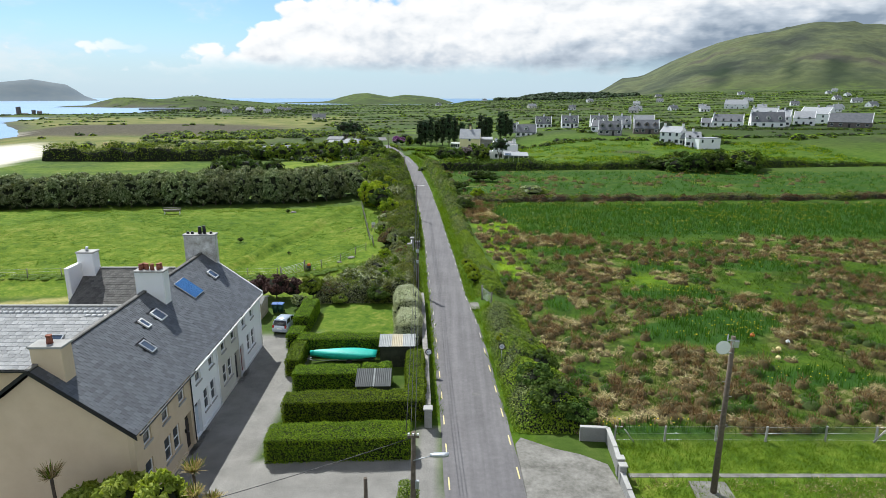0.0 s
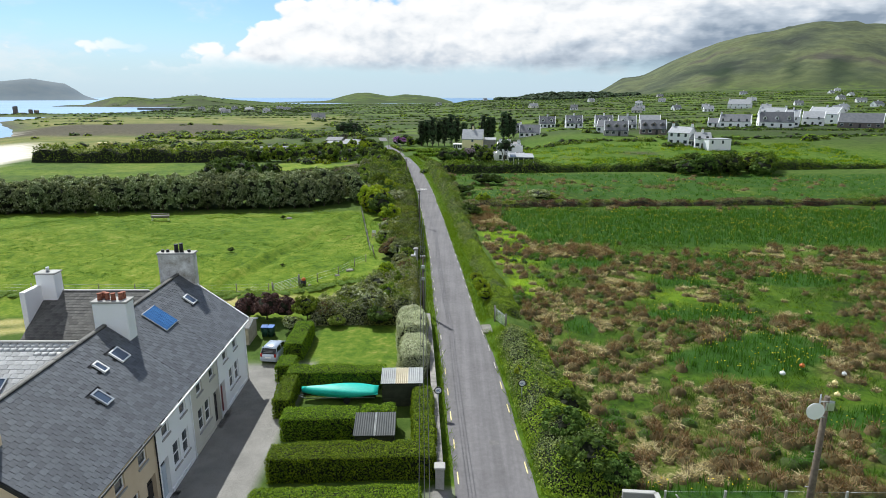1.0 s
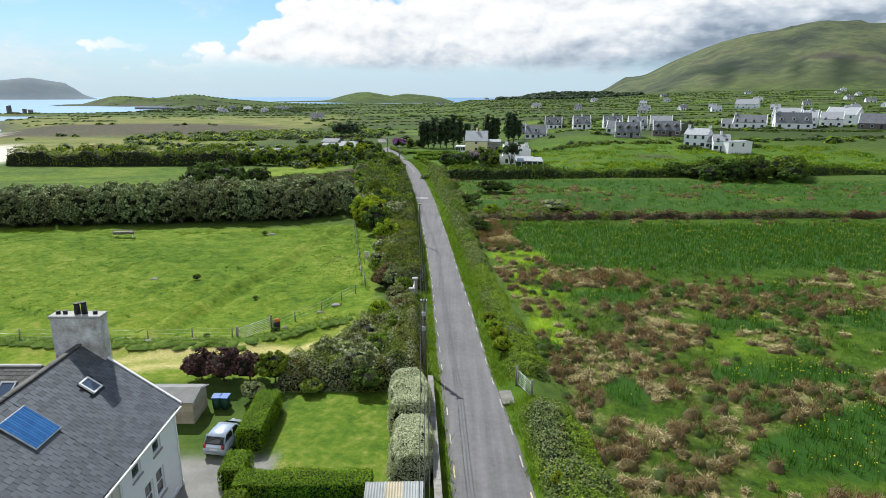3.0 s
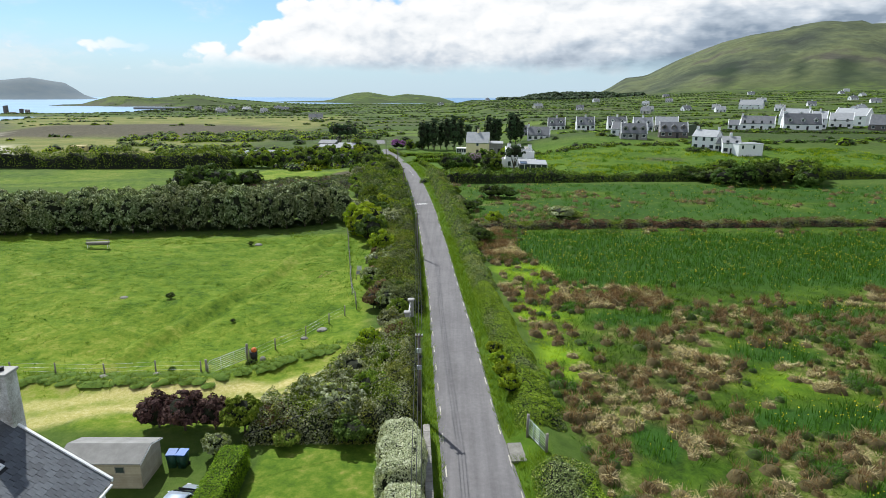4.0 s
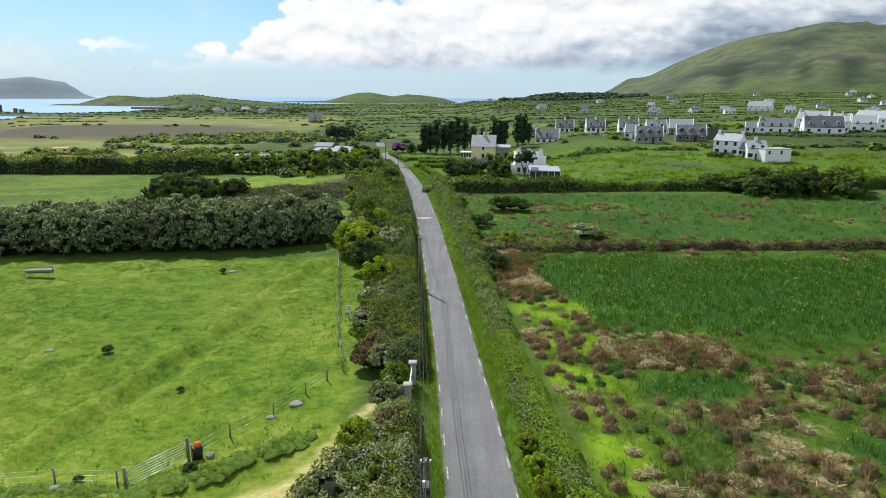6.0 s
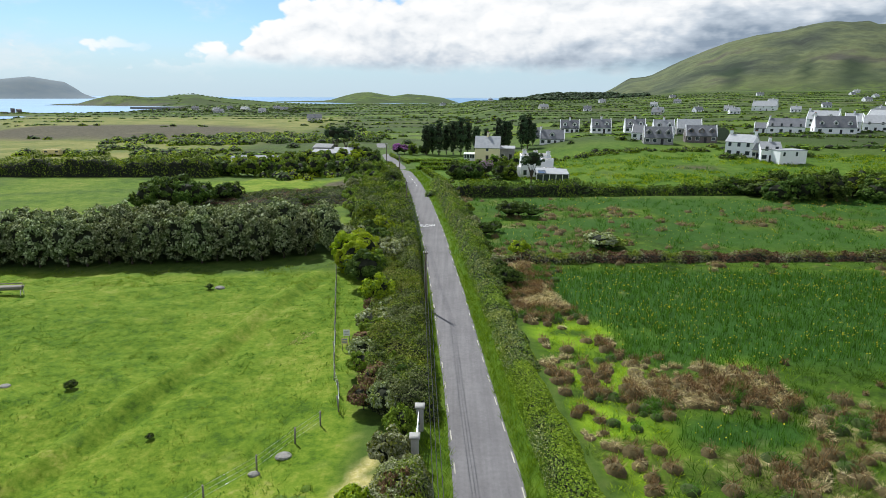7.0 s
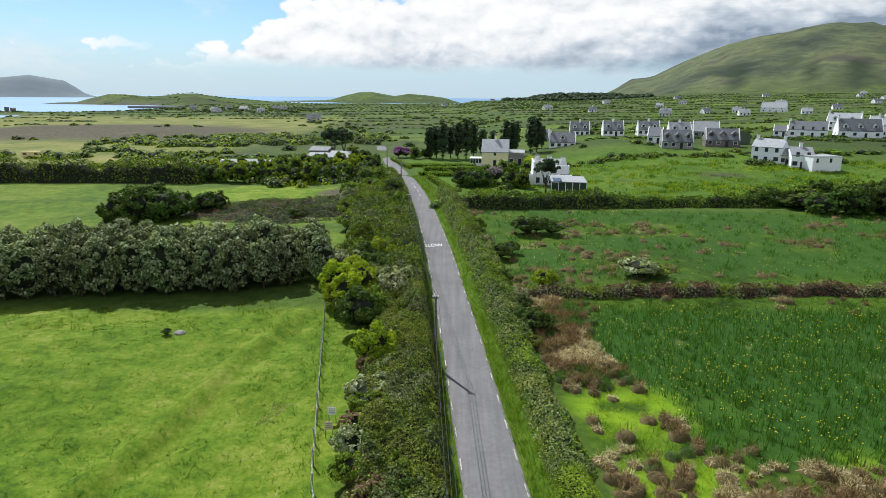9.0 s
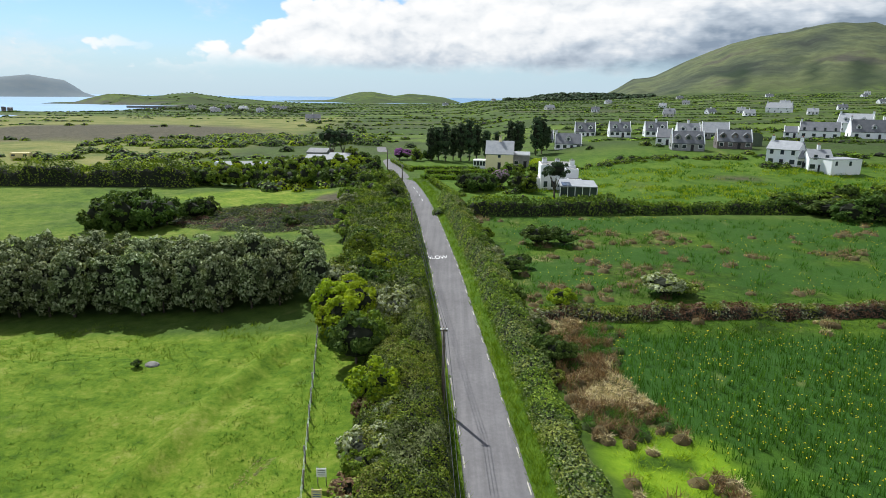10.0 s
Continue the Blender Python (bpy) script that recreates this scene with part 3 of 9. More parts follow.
def yard_zone(x, y):
    """Gravelled yard before the terrace and its way out to the road."""
    a = sstep(x, -30, -29) * (1 - sstep(x, -12.6, -12.0)) * sstep(y, -2, 2) * (1 - sstep(y, 55.6, 57.2))
    b = (1 - sstep(y, 34.4, 34.9)) * sstep(y, 20, 24) * sstep(x, -20, -19) * (1 - sstep(x - road_x(y), -2.6, -2.4))
    c = (1 - sstep(y, 38.6, 39.2)) * sstep(y, 30, 34) * sstep(x, -2.1, -1.9) * (1 - sstep(x - road_x(y), -2.6, -2.4))
    return np.clip(a + b + c, 0, 1)


def ground_material():
    m = bpy.data.materials.new("land")
    m.use_nodes = True
    k = Nodes(m.node_tree)
    co = k.n("ShaderNodeTexCoord").outputs["Object"]

    def chan(name):
        a = k.n("ShaderNodeAttribute", attr=name)
        s = k.n("ShaderNodeSeparateColor")
        k.link(a.outputs["Color"], s.inputs[0])
        return (*s.outputs, a.outputs["Alpha"])

    bright, worn, bog, iris = chan("zone_a")
    lime, heath, dune, sand = chan("zone_b")
    farf, val, mount, forest = chan("zone_c")
    rock, yard, edge, lawn = chan("zone_d")
    rush, lush, verge, _ = chan("zone_e")
    n1, n2, n3, n4 = k.noise(co, 0.05, 5), k.noise(co, 0.45, 6, 0.65), k.noise(co, 4.0, 5, 0.65), k.noise(co, 22.0, 3, 0.6)
    grain = k.math("ADD", k.math("MULTIPLY", n3, 0.6), k.math("MULTIPLY", n4, 0.4))
    patch = k.math("ADD", k.math("MULTIPLY", n2, 0.7), k.math("MULTIPLY", grain, 0.3))
    rough_grass = k.ramp(patch, [(0.32, (0.032, 0.060, 0.010)), (0.5, (0.058, 0.100, 0.016)), (0.68, (0.095, 0.130, 0.028))])
    fleck = k.noise(co, 1.7, 6, 0.72)
    patch2 = k.math("ADD", k.math("ADD", k.math("MULTIPLY", n1, 0.25), k.math("MULTIPLY", n2, 0.30)), k.math("ADD", k.math("MULTIPLY", fleck, 0.30), k.math("MULTIPLY", grain, 0.15)))
    patch3 = k.math("MULTIPLY_ADD", k.math("SUBTRACT", patch2, 0.5), 1.55, 0.5)
    short = k.ramp(patch3, [(0.36, (0.046, 0.092, 0.008)), (0.44, (0.086, 0.150, 0.010)), (0.51, (0.128, 0.190, 0.016)), (0.58, (0.185, 0.226, 0.030)), (0.67, (0.27, 0.255, 0.08))])
    col = k.mix(bright, rough_grass, short)
    col = k.mix(lush, col, k.ramp(patch3, [(0.38, (0.030, 0.078, 0.005)), (0.5, (0.062, 0.130, 0.008)), (0.62, (0.100, 0.170, 0.015))]))
    col = k.mix(verge, col, k.ramp(patch, [(0.35, (0.035, 0.080, 0.006)), (0.6, (0.085, 0.150, 0.012))]))
    lawn_c = k.ramp(patch3, [(0.36, (0.05, 0.105, 0.010)), (0.47, (0.09, 0.152, 0.014)), (0.55, (0.15, 0.192, 0.028)), (0.65, (0.30, 0.25, 0.085))])
    col = k.mix(lawn, col, lawn_c)
    bog_c = k.ramp(patch3, [(0.36, (0.017, 0.036, 0.005)), (0.46, (0.035, 0.074, 0.006)), (0.55, (0.056, 0.106, 0.008)), (0.64, (0.085, 0.125, 0.014)), (0.72, (0.13, 0.12, 0.04))])
    bog_c = k.mix(rush, bog_c, k.ramp(patch3, [(0.38, (0.026, 0.034, 0.008)), (0.46, (0.070, 0.075, 0.020)), (0.52, (0.085, 0.115, 0.018)), (0.59, (0.22, 0.19, 0.085)), (0.70, (0.50, 0.43, 0.27))]))
    col = k.mix(bog, col, bog_c)
    col = k.mix(iris, col, k.ramp(grain, [(0.3, (0.016, 0.046, 0.007)), (0.7, (0.040, 0.105, 0.014))]))
    col = k.mix(lime, col, k.ramp(patch, [(0.35, (0.08, 0.175, 0.006)), (0.65, (0.22, 0.33, 0.018))]))
    field = k.ramp(val, [(0.08, (0.050, 0.082, 0.020)), (0.3, (0.100, 0.165, 0.022)), (0.48, (0.062, 0.092, 0.026)), (0.62, (0.150, 0.225, 0.028)), (0.75, (0.085, 0.120, 0.026)), (0.92, (0.105, 0.115, 0.04))])
    field = k.mix(k.smooth(n1, 0.35, 0.7), field, (0.060, 0.080, 0.028))
    field = k.mix(1.0, field, k.ramp(n2, [(0.3, 0.55), (0.7, 0.95)]), "MULTIPLY")
    col = k.mix(farf, col, field)
    col = k.mix(dune, col, k.ramp(k.math("ADD", k.math("MULTIPLY", n1, 0.6), k.math("MULTIPLY", n2, 0.4)), [(0.35, (0.085, 0.115, 0.026)), (0.5, (0.155, 0.165, 0.045)), (0.65, (0.24, 0.21, 0.075))]))
    far_n = k.noise(co, 0.004, 6, 0.6)
    hill = k.ramp(far_n, [(0.34, (0.040, 0.048, 0.034)), (0.46, (0.070, 0.084, 0.046)), (0.56, (0.108, 0.124, 0.056)), (0.66, (0.076, 0.072, 0.052)), (0.75, (0.060, 0.060, 0.048))])
    hill = k.mix(1.0, hill, k.ramp(k.noise(co, 0.03, 7, 0.68), [(0.32, 0.74), (0.5, 0.98), (0.68, 1.22)]), "MULTIPLY")
    col = k.mix(mount, col, hill)
    col = k.mix(heath, col, k.ramp(patch, [(0.35, (0.045, 0.042, 0.024)), (0.65, (0.115, 0.098, 0.062))]))
    col = k.mix(forest, col, (0.018, 0.032, 0.016))
    col = k.mix(worn, col, k.ramp(grain, [(0.3, (0.26, 0.25, 0.06)), (0.5, (0.44, 0.38, 0.14)), (0.68, (0.62, 0.52, 0.31))]))
    gravel = k.ramp(k.math("ADD", k.math("MULTIPLY", n2, 0.5), k.math("MULTIPLY", n4, 0.5)), [(0.32, (0.15, 0.143, 0.13)), (0.52, (0.245, 0.234, 0.213)), (0.72, (0.36, 0.345, 0.315))])
    col = k.mix(yard, col, gravel)
    col = k.mix(rock, col, k.ramp(grain, [(0.3, (0.05, 0.048, 0.042)), (0.7, (0.14, 0.13, 0.11))]))
    col = k.mix(sand, col, k.ramp(n2, [(0.3, (0.58, 0.52, 0.42)), (0.7, (0.70, 0.65, 0.55))]))
    b = k.n("ShaderNodeBsdfPrincipled")
    k.link(col, b.inputs["Base Color"])
    b.inputs["Roughness"].default_value, b.inputs["Specular IOR Level"].default_value = 0.95, 0.1
    bump = k.n("ShaderNodeBump")
    bump.inputs["Distance"].default_value, bump.inputs["Strength"].default_value = 0.12, 0.75
    k.link(grain, bump.inputs["Height"])
    k.link(bump.outputs[0], b.inputs["Normal"])
    out = k.n("ShaderNodeOutputMaterial")
    k.link(b.outputs[0], out.inputs[0])
    return m


ground = make_ground()
ground.data.materials.append(ground_material())


GX, GY = np.arange(-190, 262, 0.6), np.arange(-12, 432, 0.6)
GRID = height(*np.meshgrid(GX, GY))


def H(x, y):
    """Ground level at one place, quick near the lane."""
    i, j = (x - GX[0]) / 0.6, (y - GY[0]) / 0.6
    if 0 <= i < len(GX) - 1 and 0 <= j < len(GY) - 1:
        a, b = int(i), int(j)
        u, v = i - a, j - b
        return float((GRID[b, a] * (1 - u) + GRID[b, a + 1] * u) * (1 - v) + (GRID[b + 1, a] * (1 - u) + GRID[b + 1, a + 1] * u) * v)
    return float(height(np.array([x]), np.array([y]))[0])


# ---- sea ----
def make_sea():
    def build(k, co):
        n = k.noise(k.scaled(co, (0.004, 0.012, 1)), 1.0, 5)
        col = k.ramp(n, [(0.35, (0.06, 0.18, 0.33)), (0.65, (0.10, 0.24, 0.40))])
        w = k.noise(k.scaled(co, (0.05, 0.15, 1)), 1.0, 6, 0.7)
        return col, w, 0.6

    mat = material("sea_water", build, 0.35, 0.0, 0.35)
    xs, ys = np.linspace(-4900, 4900, 30), np.linspace(-300, 4960, 30)
    X, Y = np.meshgrid(xs, ys)
    i = np.arange(900).reshape(30, 30)
    q = np.stack([i[:-1, :-1].ravel(), i[:-1, 1:].ravel(), i[1:, 1:].ravel(), i[1:, :-1].ravel()], 1)
    ob = new("water", mesh_from("water", np.stack([X.ravel(), Y.ravel(), np.full(900, SEA)], 1), q, (mat,)))
    tagged(ob, "calm blue sea with faint wind streaks", "sea", kind="structure")


make_sea()


def make_island():
    crest = ((-46, 0), (-44.7, 13), (-38.9, 47), (-35.5, 82), (-34.4, 90), (-33.5, 96), (-32.3, 84), (-31.3, 74), (-30.6, 45), (-30.1, 18), (-29.6, 5), (-28.9, -8))
    az, rr = np.meshgrid(np.linspace(-46, -28.9, 120), np.linspace(3250, 4000, 24))
    a = np.array(crest, float)
    top = np.interp(az, a[:, 0], a[:, 1])
    k = np.where(rr < 3600, sstep(rr, 3250, 3600), 1 - sstep(rr, 3600, 4000))
    X, Y = rr * np.sin(np.radians(az)), rr * np.cos(np.radians(az))
    Z = -12 + (top + 12) * k * (1 + 0.12 * (fbm(X / 200, Y / 200, 4, 91) - 0.5))
    n, m = X.shape
    i = np.arange(n * m).reshape(n, m)
    q = np.stack([i[:-1, :-1].ravel(), i[:-1, 1:].ravel(), i[1:, 1:].ravel(), i[1:, :-1].ravel()], 1)
    # distance haze is painted into this blue-green base colour
    mat = mottled("far_island", (0.10, 0.14, 0.17), (0.15, 0.18, 0.19), 0.004, 0.95, 0.02, 0.0)
    ob = new("backdrop_island", mesh_from("island", np.stack([X.ravel(), Y.ravel(), Z.ravel()], 1), q, (mat,), True))
    tagged(ob, "hazy blue-green island across the bay", "island", kind="structure")


make_island()

# ---- road and markings ----
def strip_mesh(name, ys, x0, x1, z, mats, across=2):
    """A band that follows the road between two offsets from its middle line."""
    V, Q = [], []
    for y in ys:
        offs = np.linspace(x0(y) if callable(x0) else x0, x1(y) if callable(x1) else x1, across)
        c = float(road_x(y))
        t = float(road_x(y + 0.5) - road_x(y - 0.5))
        for o in offs:
            V.append((c + o, y - o * t, z + 0.05 * (1 - (o / 2.6) ** 2)))
    for j in range(len(ys) - 1):
        for i in range(across - 1):
            a = j * across + i
            Q.append((a, a + 1, a + across + 1, a + across))
    return mesh_from(name, V, Q, mats, True)


def asphalt(k, co):
    n1, n2, n3 = k.noise(co, 0.22, 6, 0.65), k.noise(co, 3.0, 5, 0.65), k.noise(co, 60.0, 3)
    long = k.noise(k.scaled(co, (1.6, 0.06, 1)), 1.0, 4, 0.6)
    f = k.math("ADD", k.math("ADD", k.math("MULTIPLY", n1, 0.25), k.math("MULTIPLY", n2, 0.2)), k.math("ADD", k.math("MULTIPLY", long, 0.35), k.math("MULTIPLY", n3, 0.2)))
    return k.ramp(f, [(0.38, (0.100, 0.094, 0.094)), (0.5, (0.140, 0.132, 0.133)), (0.62, (0.190, 0.180, 0.180))]), n3, 0.006


ASPHALT = material("asphalt", asphalt, 0.85, 0.0, 0.3)
YELLOW_LINE = mottled("yellow_line", (0.62, 0.50, 0.20), (0.74, 0.64, 0.34), 6.0, 0.7, 40.0, 0.001)
CREAM_LINE = mottled("faded_line", (0.30, 0.28, 0.24), (0.52, 0.48, 0.40), 2.5, 0.75, 30.0, 0.001, vary=0.22)
WHITE_LINE = mottled("white_line", (0.55, 0.55, 0.53), (0.75, 0.75, 0.73), 6.0, 0.7, 40.0, 0.001)
road = new("road", strip_mesh("road", np.arange(-80, 346, 2.0), lambda y: left_line(y) - np.interp(y, [80, 95], [0.28, 0.13]) + 0.10 * (vnoise(y / 1.7, 0.0, 8) - 0.5), lambda y: right_line(y) + np.interp(y, [58, 68], [0.24, 0.15]) + 0.10 * (vnoise(y / 1.7, 5.0, 8) - 0.5), 0.03, (ASPHALT,), 7))
tagged(road, "narrow grey asphalt lane running straight to the junction", "road", kind="structure")


def dash(y0, y1, off, width, mat):
    ob = new("edge_mark", strip_mesh("edge_mark", np.linspace(y0, y1, 4), off - width / 2, off + width / 2, 0.037, (mat,)))
    ob.parent = road
    return ob


for side in (left_line, right_line):
    for j in range(0, 46):
        y0 = 20.6 + 3.75 * j + (0.9 if side is right_line else 0.0)
        dash(y0, y0 + 1.25, float(side(y0)), 0.085, YELLOW_LINE if y0 < 55 else CREAM_LINE)
for y0 in (205.0, 211.0, 217.0, 223.0):
    dash(y0, y0 + 3.0, 0.35, 0.1, WHITE_LINE)


def text_mesh(name, body, size, mat, depth=0.0):
    cu = bpy.data.curves.new(name, "FONT")
    cu.body, cu.size, cu.align_x, cu.align_y, cu.extrude = body, size, "CENTER", "CENTER", depth
    tmp = bpy.data.objects.new(name, cu)
    scene.collection.objects.link(tmp)
    me = bpy.data.meshes.new_from_object(tmp.evaluated_get(bpy.context.evaluated_depsgraph_get()))
    bpy.data.objects.remove(tmp)
    me.materials.clear()
    me.materials.append(mat)
    return me


slow = new("road_lettering", text_mesh("road_lettering", "SLOW", 1.0, WHITE_LINE))
slow.matrix_world = pose(-6.9, 157.5, 0.092, 0, 0, 6) @ Matrix.Diagonal((1.0, 2.6, 1, 1))
slow.parent = road

PATCH = mottled("worn_patch", (0.10, 0.095, 0.09), (0.17, 0.16, 0.155), 2.0, 0.8, 30.0, 0.002)
bm = bmesh.new()
for x0, x1, y0, y1 in ((2.1, 2.75, 43.5, 44.0),):
    v = [bm.verts.new((x, y, 0.092)) for x, y in ((x0, y0), (x1, y0), (x1, y1), (x0, y1))]
    bm.faces.new(v)
cover = bpy.data.meshes.new("manhole_cover")
bm.to_mesh(cover)
bm.free()
cover.materials.append(PATCH)
mh = new("manhole_cover", cover)
mh.parent = road

# ---- plants ----
ICO = bmesh.new()
bmesh.ops.create_icosphere(ICO, subdivisions=2, radius=1.0)
ICO_V = np.array([v.co[:] for v in ICO.verts])
ICO_F = np.array([[v.index for v in f.verts] for f in ICO.faces])
ICO.free()


def unit(v):
    return v / np.maximum(np.linalg.norm(v, axis=1, keepdims=True), 1e-9)


def leaves(rng, pts, nrm, size, lean=0.42, ratio=0.6):
    """One diamond leaf at each point, facing about along nrm."""
    n = len(pts)
    nr = unit(nrm + lean * rng.normal(size=(n, 3)))
    t = unit(np.cross(nr, rng.normal(size=(n, 3))))
    b = np.cross(nr, t)
    s = (size * rng.uniform(0.65, 1.35, n))[:, None]
    bend = nr * s * 0.18
    V = np.stack([pts - t * s, pts + b * s * ratio - bend, pts + t * s, pts - b * s * ratio - bend], 1).reshape(-1, 3)
    return V, np.arange(4 * n).reshape(n, 4)


def shell(rng, n, up=0.0):
    d = unit(rng.normal(size=(n, 3)))
    d[:, 2] = np.abs(d[:, 2]) * up + d[:, 2] * (1 - up)
    return unit(d)


def crown_mesh(name, seed, rx, ry, rz, clumps, per, size, mats, lift=0.0, core=0.78, clump_r=0.42, flat=False, flowers=0.0, low=0.55):
    """A crown of leafy clumps over a core coloured dark as inner shade, standing on z = lift. rx, ry, rz: half sizes.
    """
    rng = np.random.default_rng(seed)
    d = shell(rng, clumps, low)
    rad = rng.uniform(0.72, 1.05, clumps)[:, None]
    C = d * rad * np.array([rx, ry, rz]) * 0.8
    R = clump_r * (rx + ry + rz) / 3 * rng.uniform(0.7, 1.25, clumps)
    P, N = [], []
    for c, r in zip(C, R):
        out = shell(rng, per, 0.35)
        out = unit(out + 0.7 * unit(c[None, :] + 1e-6))
        q = c + out * r * rng.uniform(0.75, 1.08, (per, 1)) * np.array([1, 1, 0.9])
        P.append(q)
        N.append(out + np.array([0, 0, 0.30]))
    P, N = np.concatenate(P), np.concatenate(N)
    P[:, 2] += rz + lift
    keep = P[:, 2] > lift * 0.6 + 0.02
    P, N = P[keep], N[keep]
    V, Q = leaves(rng, P, N, size)
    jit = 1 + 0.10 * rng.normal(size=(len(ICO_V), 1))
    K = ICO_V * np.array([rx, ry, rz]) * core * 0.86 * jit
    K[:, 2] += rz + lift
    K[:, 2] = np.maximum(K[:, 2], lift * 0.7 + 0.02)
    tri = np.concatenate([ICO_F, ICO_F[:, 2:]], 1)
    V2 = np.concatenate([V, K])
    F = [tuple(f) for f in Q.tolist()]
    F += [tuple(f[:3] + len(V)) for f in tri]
    me = bpy.data.meshes.new(name)
    me.from_pydata(V2.tolist(), [], F)
    for m in (*mats, SHADE_CORE):
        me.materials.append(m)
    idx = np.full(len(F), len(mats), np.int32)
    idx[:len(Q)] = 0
    if len(mats) > 1 and flowers:
        top = (N[:, 2] > 0.1) & (rng.random(len(P)) < flowers)
        idx[:len(Q)][top] = 1
    me.polygons.foreach_set("material_index", idx)
    me.update()
    return me


def tube_mesh(name, paths, mats, sides=7):
    """Tapered tubes; each path is a list of (x, y, z, radius)."""
    bm = bmesh.new()
    for path in paths:
        rings = []
        for i, p in enumerate(path):
            a, b = Vector(path[max(i - 1, 0)][:3]), Vector(path[min(i + 1, len(path) - 1)][:3])
            q = (b - a).to_track_quat("Z", "Y")
            rings.append([bm.verts.new(Vector(p[:3]) + q @ Vector((p[3] * math.cos(s * math.tau / sides), p[3] * math.sin(s * math.tau / sides), 0))) for s in range(sides)])
        for r0, r1 in zip(rings, rings[1:]):
            for s in range(sides):
                bm.faces.new((r0[s], r0[(s + 1) % sides], r1[(s + 1) % sides], r1[s])).smooth = True
        bm.faces.new(rings[-1])
        bm.faces.new(rings[0][::-1])
    me = bpy.data.meshes.new(name)
    bm.to_mesh(me)
    bm.free()
    for m in mats:
        me.materials.append(m)
    return me


def stems(name, seed, h, spread, r, count=5, lean=0.0):
    """A short trunk that forks into limbs."""
    rng = np.random.default_rng(seed)
    paths = []
    fork = h * 0.3
    paths.append([(0, 0, -0.15, r * 1.25), (0.03, 0.02, fork * 0.5, r), (0.02, 0.05, fork, r * 0.85)])
    for i in range(count):
        a = math.tau * (i + rng.uniform(-0.3, 0.3)) / count
        ex, ey = spread * math.cos(a) * rng.uniform(0.5, 1.0), spread * math.sin(a) * rng.uniform(0.5, 1.0)
        ez = h * rng.uniform(0.7, 0.95)
        paths.append([(0.02, 0.05, fork * 0.9, r * 0.6), (ex * 0.45, ey * 0.45, fork + (ez - fork) * 0.5, r * 0.42), (ex, ey, ez, r * 0.15)])
    return tube_mesh(name, paths, (BARK,), 6)


def plant(name, crown, trunk=None):
    """A plant as a thing: an Empty at its base with its crown and trunk."""
    e = new(name)
    e.empty_display_size = 0.3
    c = new("crown", crown)
    c.parent = e
    if trunk is not None:
        t = new("trunk", trunk)
        t.parent = e
    return e


class Kind:
    """A sort of plant with a few differing models, planted again and again."""

    def __init__(self, name, category, label, group, models):
        self.name, self.category, self.label, self.group = name, category, label, group
        self.models, self.first, self.n, self.sink = models, {}, 0, 0.04

    def at(self, x, y, s=1.0, sz=None, rot=None, z=None, label=None, rng=random):
        i = self.n % len(self.models)
        self.n += 1
        m = pose(x, y, (H(x, y) if z is None else z) - self.sink * (sz or s), 0, 0, rng.uniform(0, 360) if rot is None else rot)
        sc = (s, s, sz or s)
        if i not in self.first:
            ob = plant(self.name, *self.models[i])
            ob.matrix_basis = m
            ob.scale = sc
            self.first[i] = ob
            tagged(ob, self.label, self.category, self.group)
        else:
            src = self.first[i]
            ob = copy_thing(src, m)
            ob.matrix_basis = m
            ob.scale = sc
        if label:
            ob["label"] = label
        return ob


THICKETS = {}


def joined(kind, x, y, s, sz=None, rng=random, where="thicket"):
    """Plant one more of a kind into a thicket that is kept as a single mass."""
    i = rng.randrange(len(kind.models))
    THICKETS.setdefault((where, kind.models[i][0].name), []).append((kind.models[i][0], x, y, -kind.sink * (sz or s), s, sz or s, rng.uniform(0, math.tau)))


def mesh_arrays(me):
    v = np.empty(len(me.vertices) * 3, np.float32)
    me.vertices.foreach_get("co", v)
    li = np.empty(len(me.loops), np.int32)
    me.loops.foreach_get("vertex_index", li)
    ls = np.empty(len(me.polygons), np.int32)
    me.polygons.foreach_get("loop_start", ls)
    mi = np.empty(len(me.polygons), np.int32)
    me.polygons.foreach_get("material_index", mi)
    return v.reshape(-1, 3), li, ls, mi


def plant_thickets(labels):
    for (where, _), items in THICKETS.items():
        src = items[0][0]
        v, li, ls, mi = mesh_arrays(src)
        V, L, S, M = [], [], [], []
        zs = height(np.array([q[1] for q in items]), np.array([q[2] for q in items]))
        for n, (_, x, y, z, s, sz, a) in enumerate(items):
            z += float(zs[n])
            c, d = math.cos(a), math.sin(a)
            w = np.stack([x + s * (c * v[:, 0] - d * v[:, 1]), y + s * (d * v[:, 0] + c * v[:, 1]), z + sz * v[:, 2]], 1)
            V.append(w)
            L.append(li + n * len(v))
            S.append(ls + n * len(li))
            M.append(mi)
        me = bpy.data.meshes.new(where)
        V, L, S, M = map(np.concatenate, (V, L, S, M))
        me.vertices.add(len(V))
        me.vertices.foreach_set("co", V.astype(np.float32).ravel())
        me.loops.add(len(L))
        me.loops.foreach_set("vertex_index", L.astype(np.int32))
        me.polygons.add(len(S))
        me.polygons.foreach_set("loop_start", S.astype(np.int32))
        for m in src.materials:
            me.materials.append(m)
        me.polygons.foreach_set("material_index", M)
        me.update(calc_edges=True)
        tagged(new(where, me), labels.get(where, "mixed green scrub massed along a field edge"), where.replace("_", " "), kind="stuff")


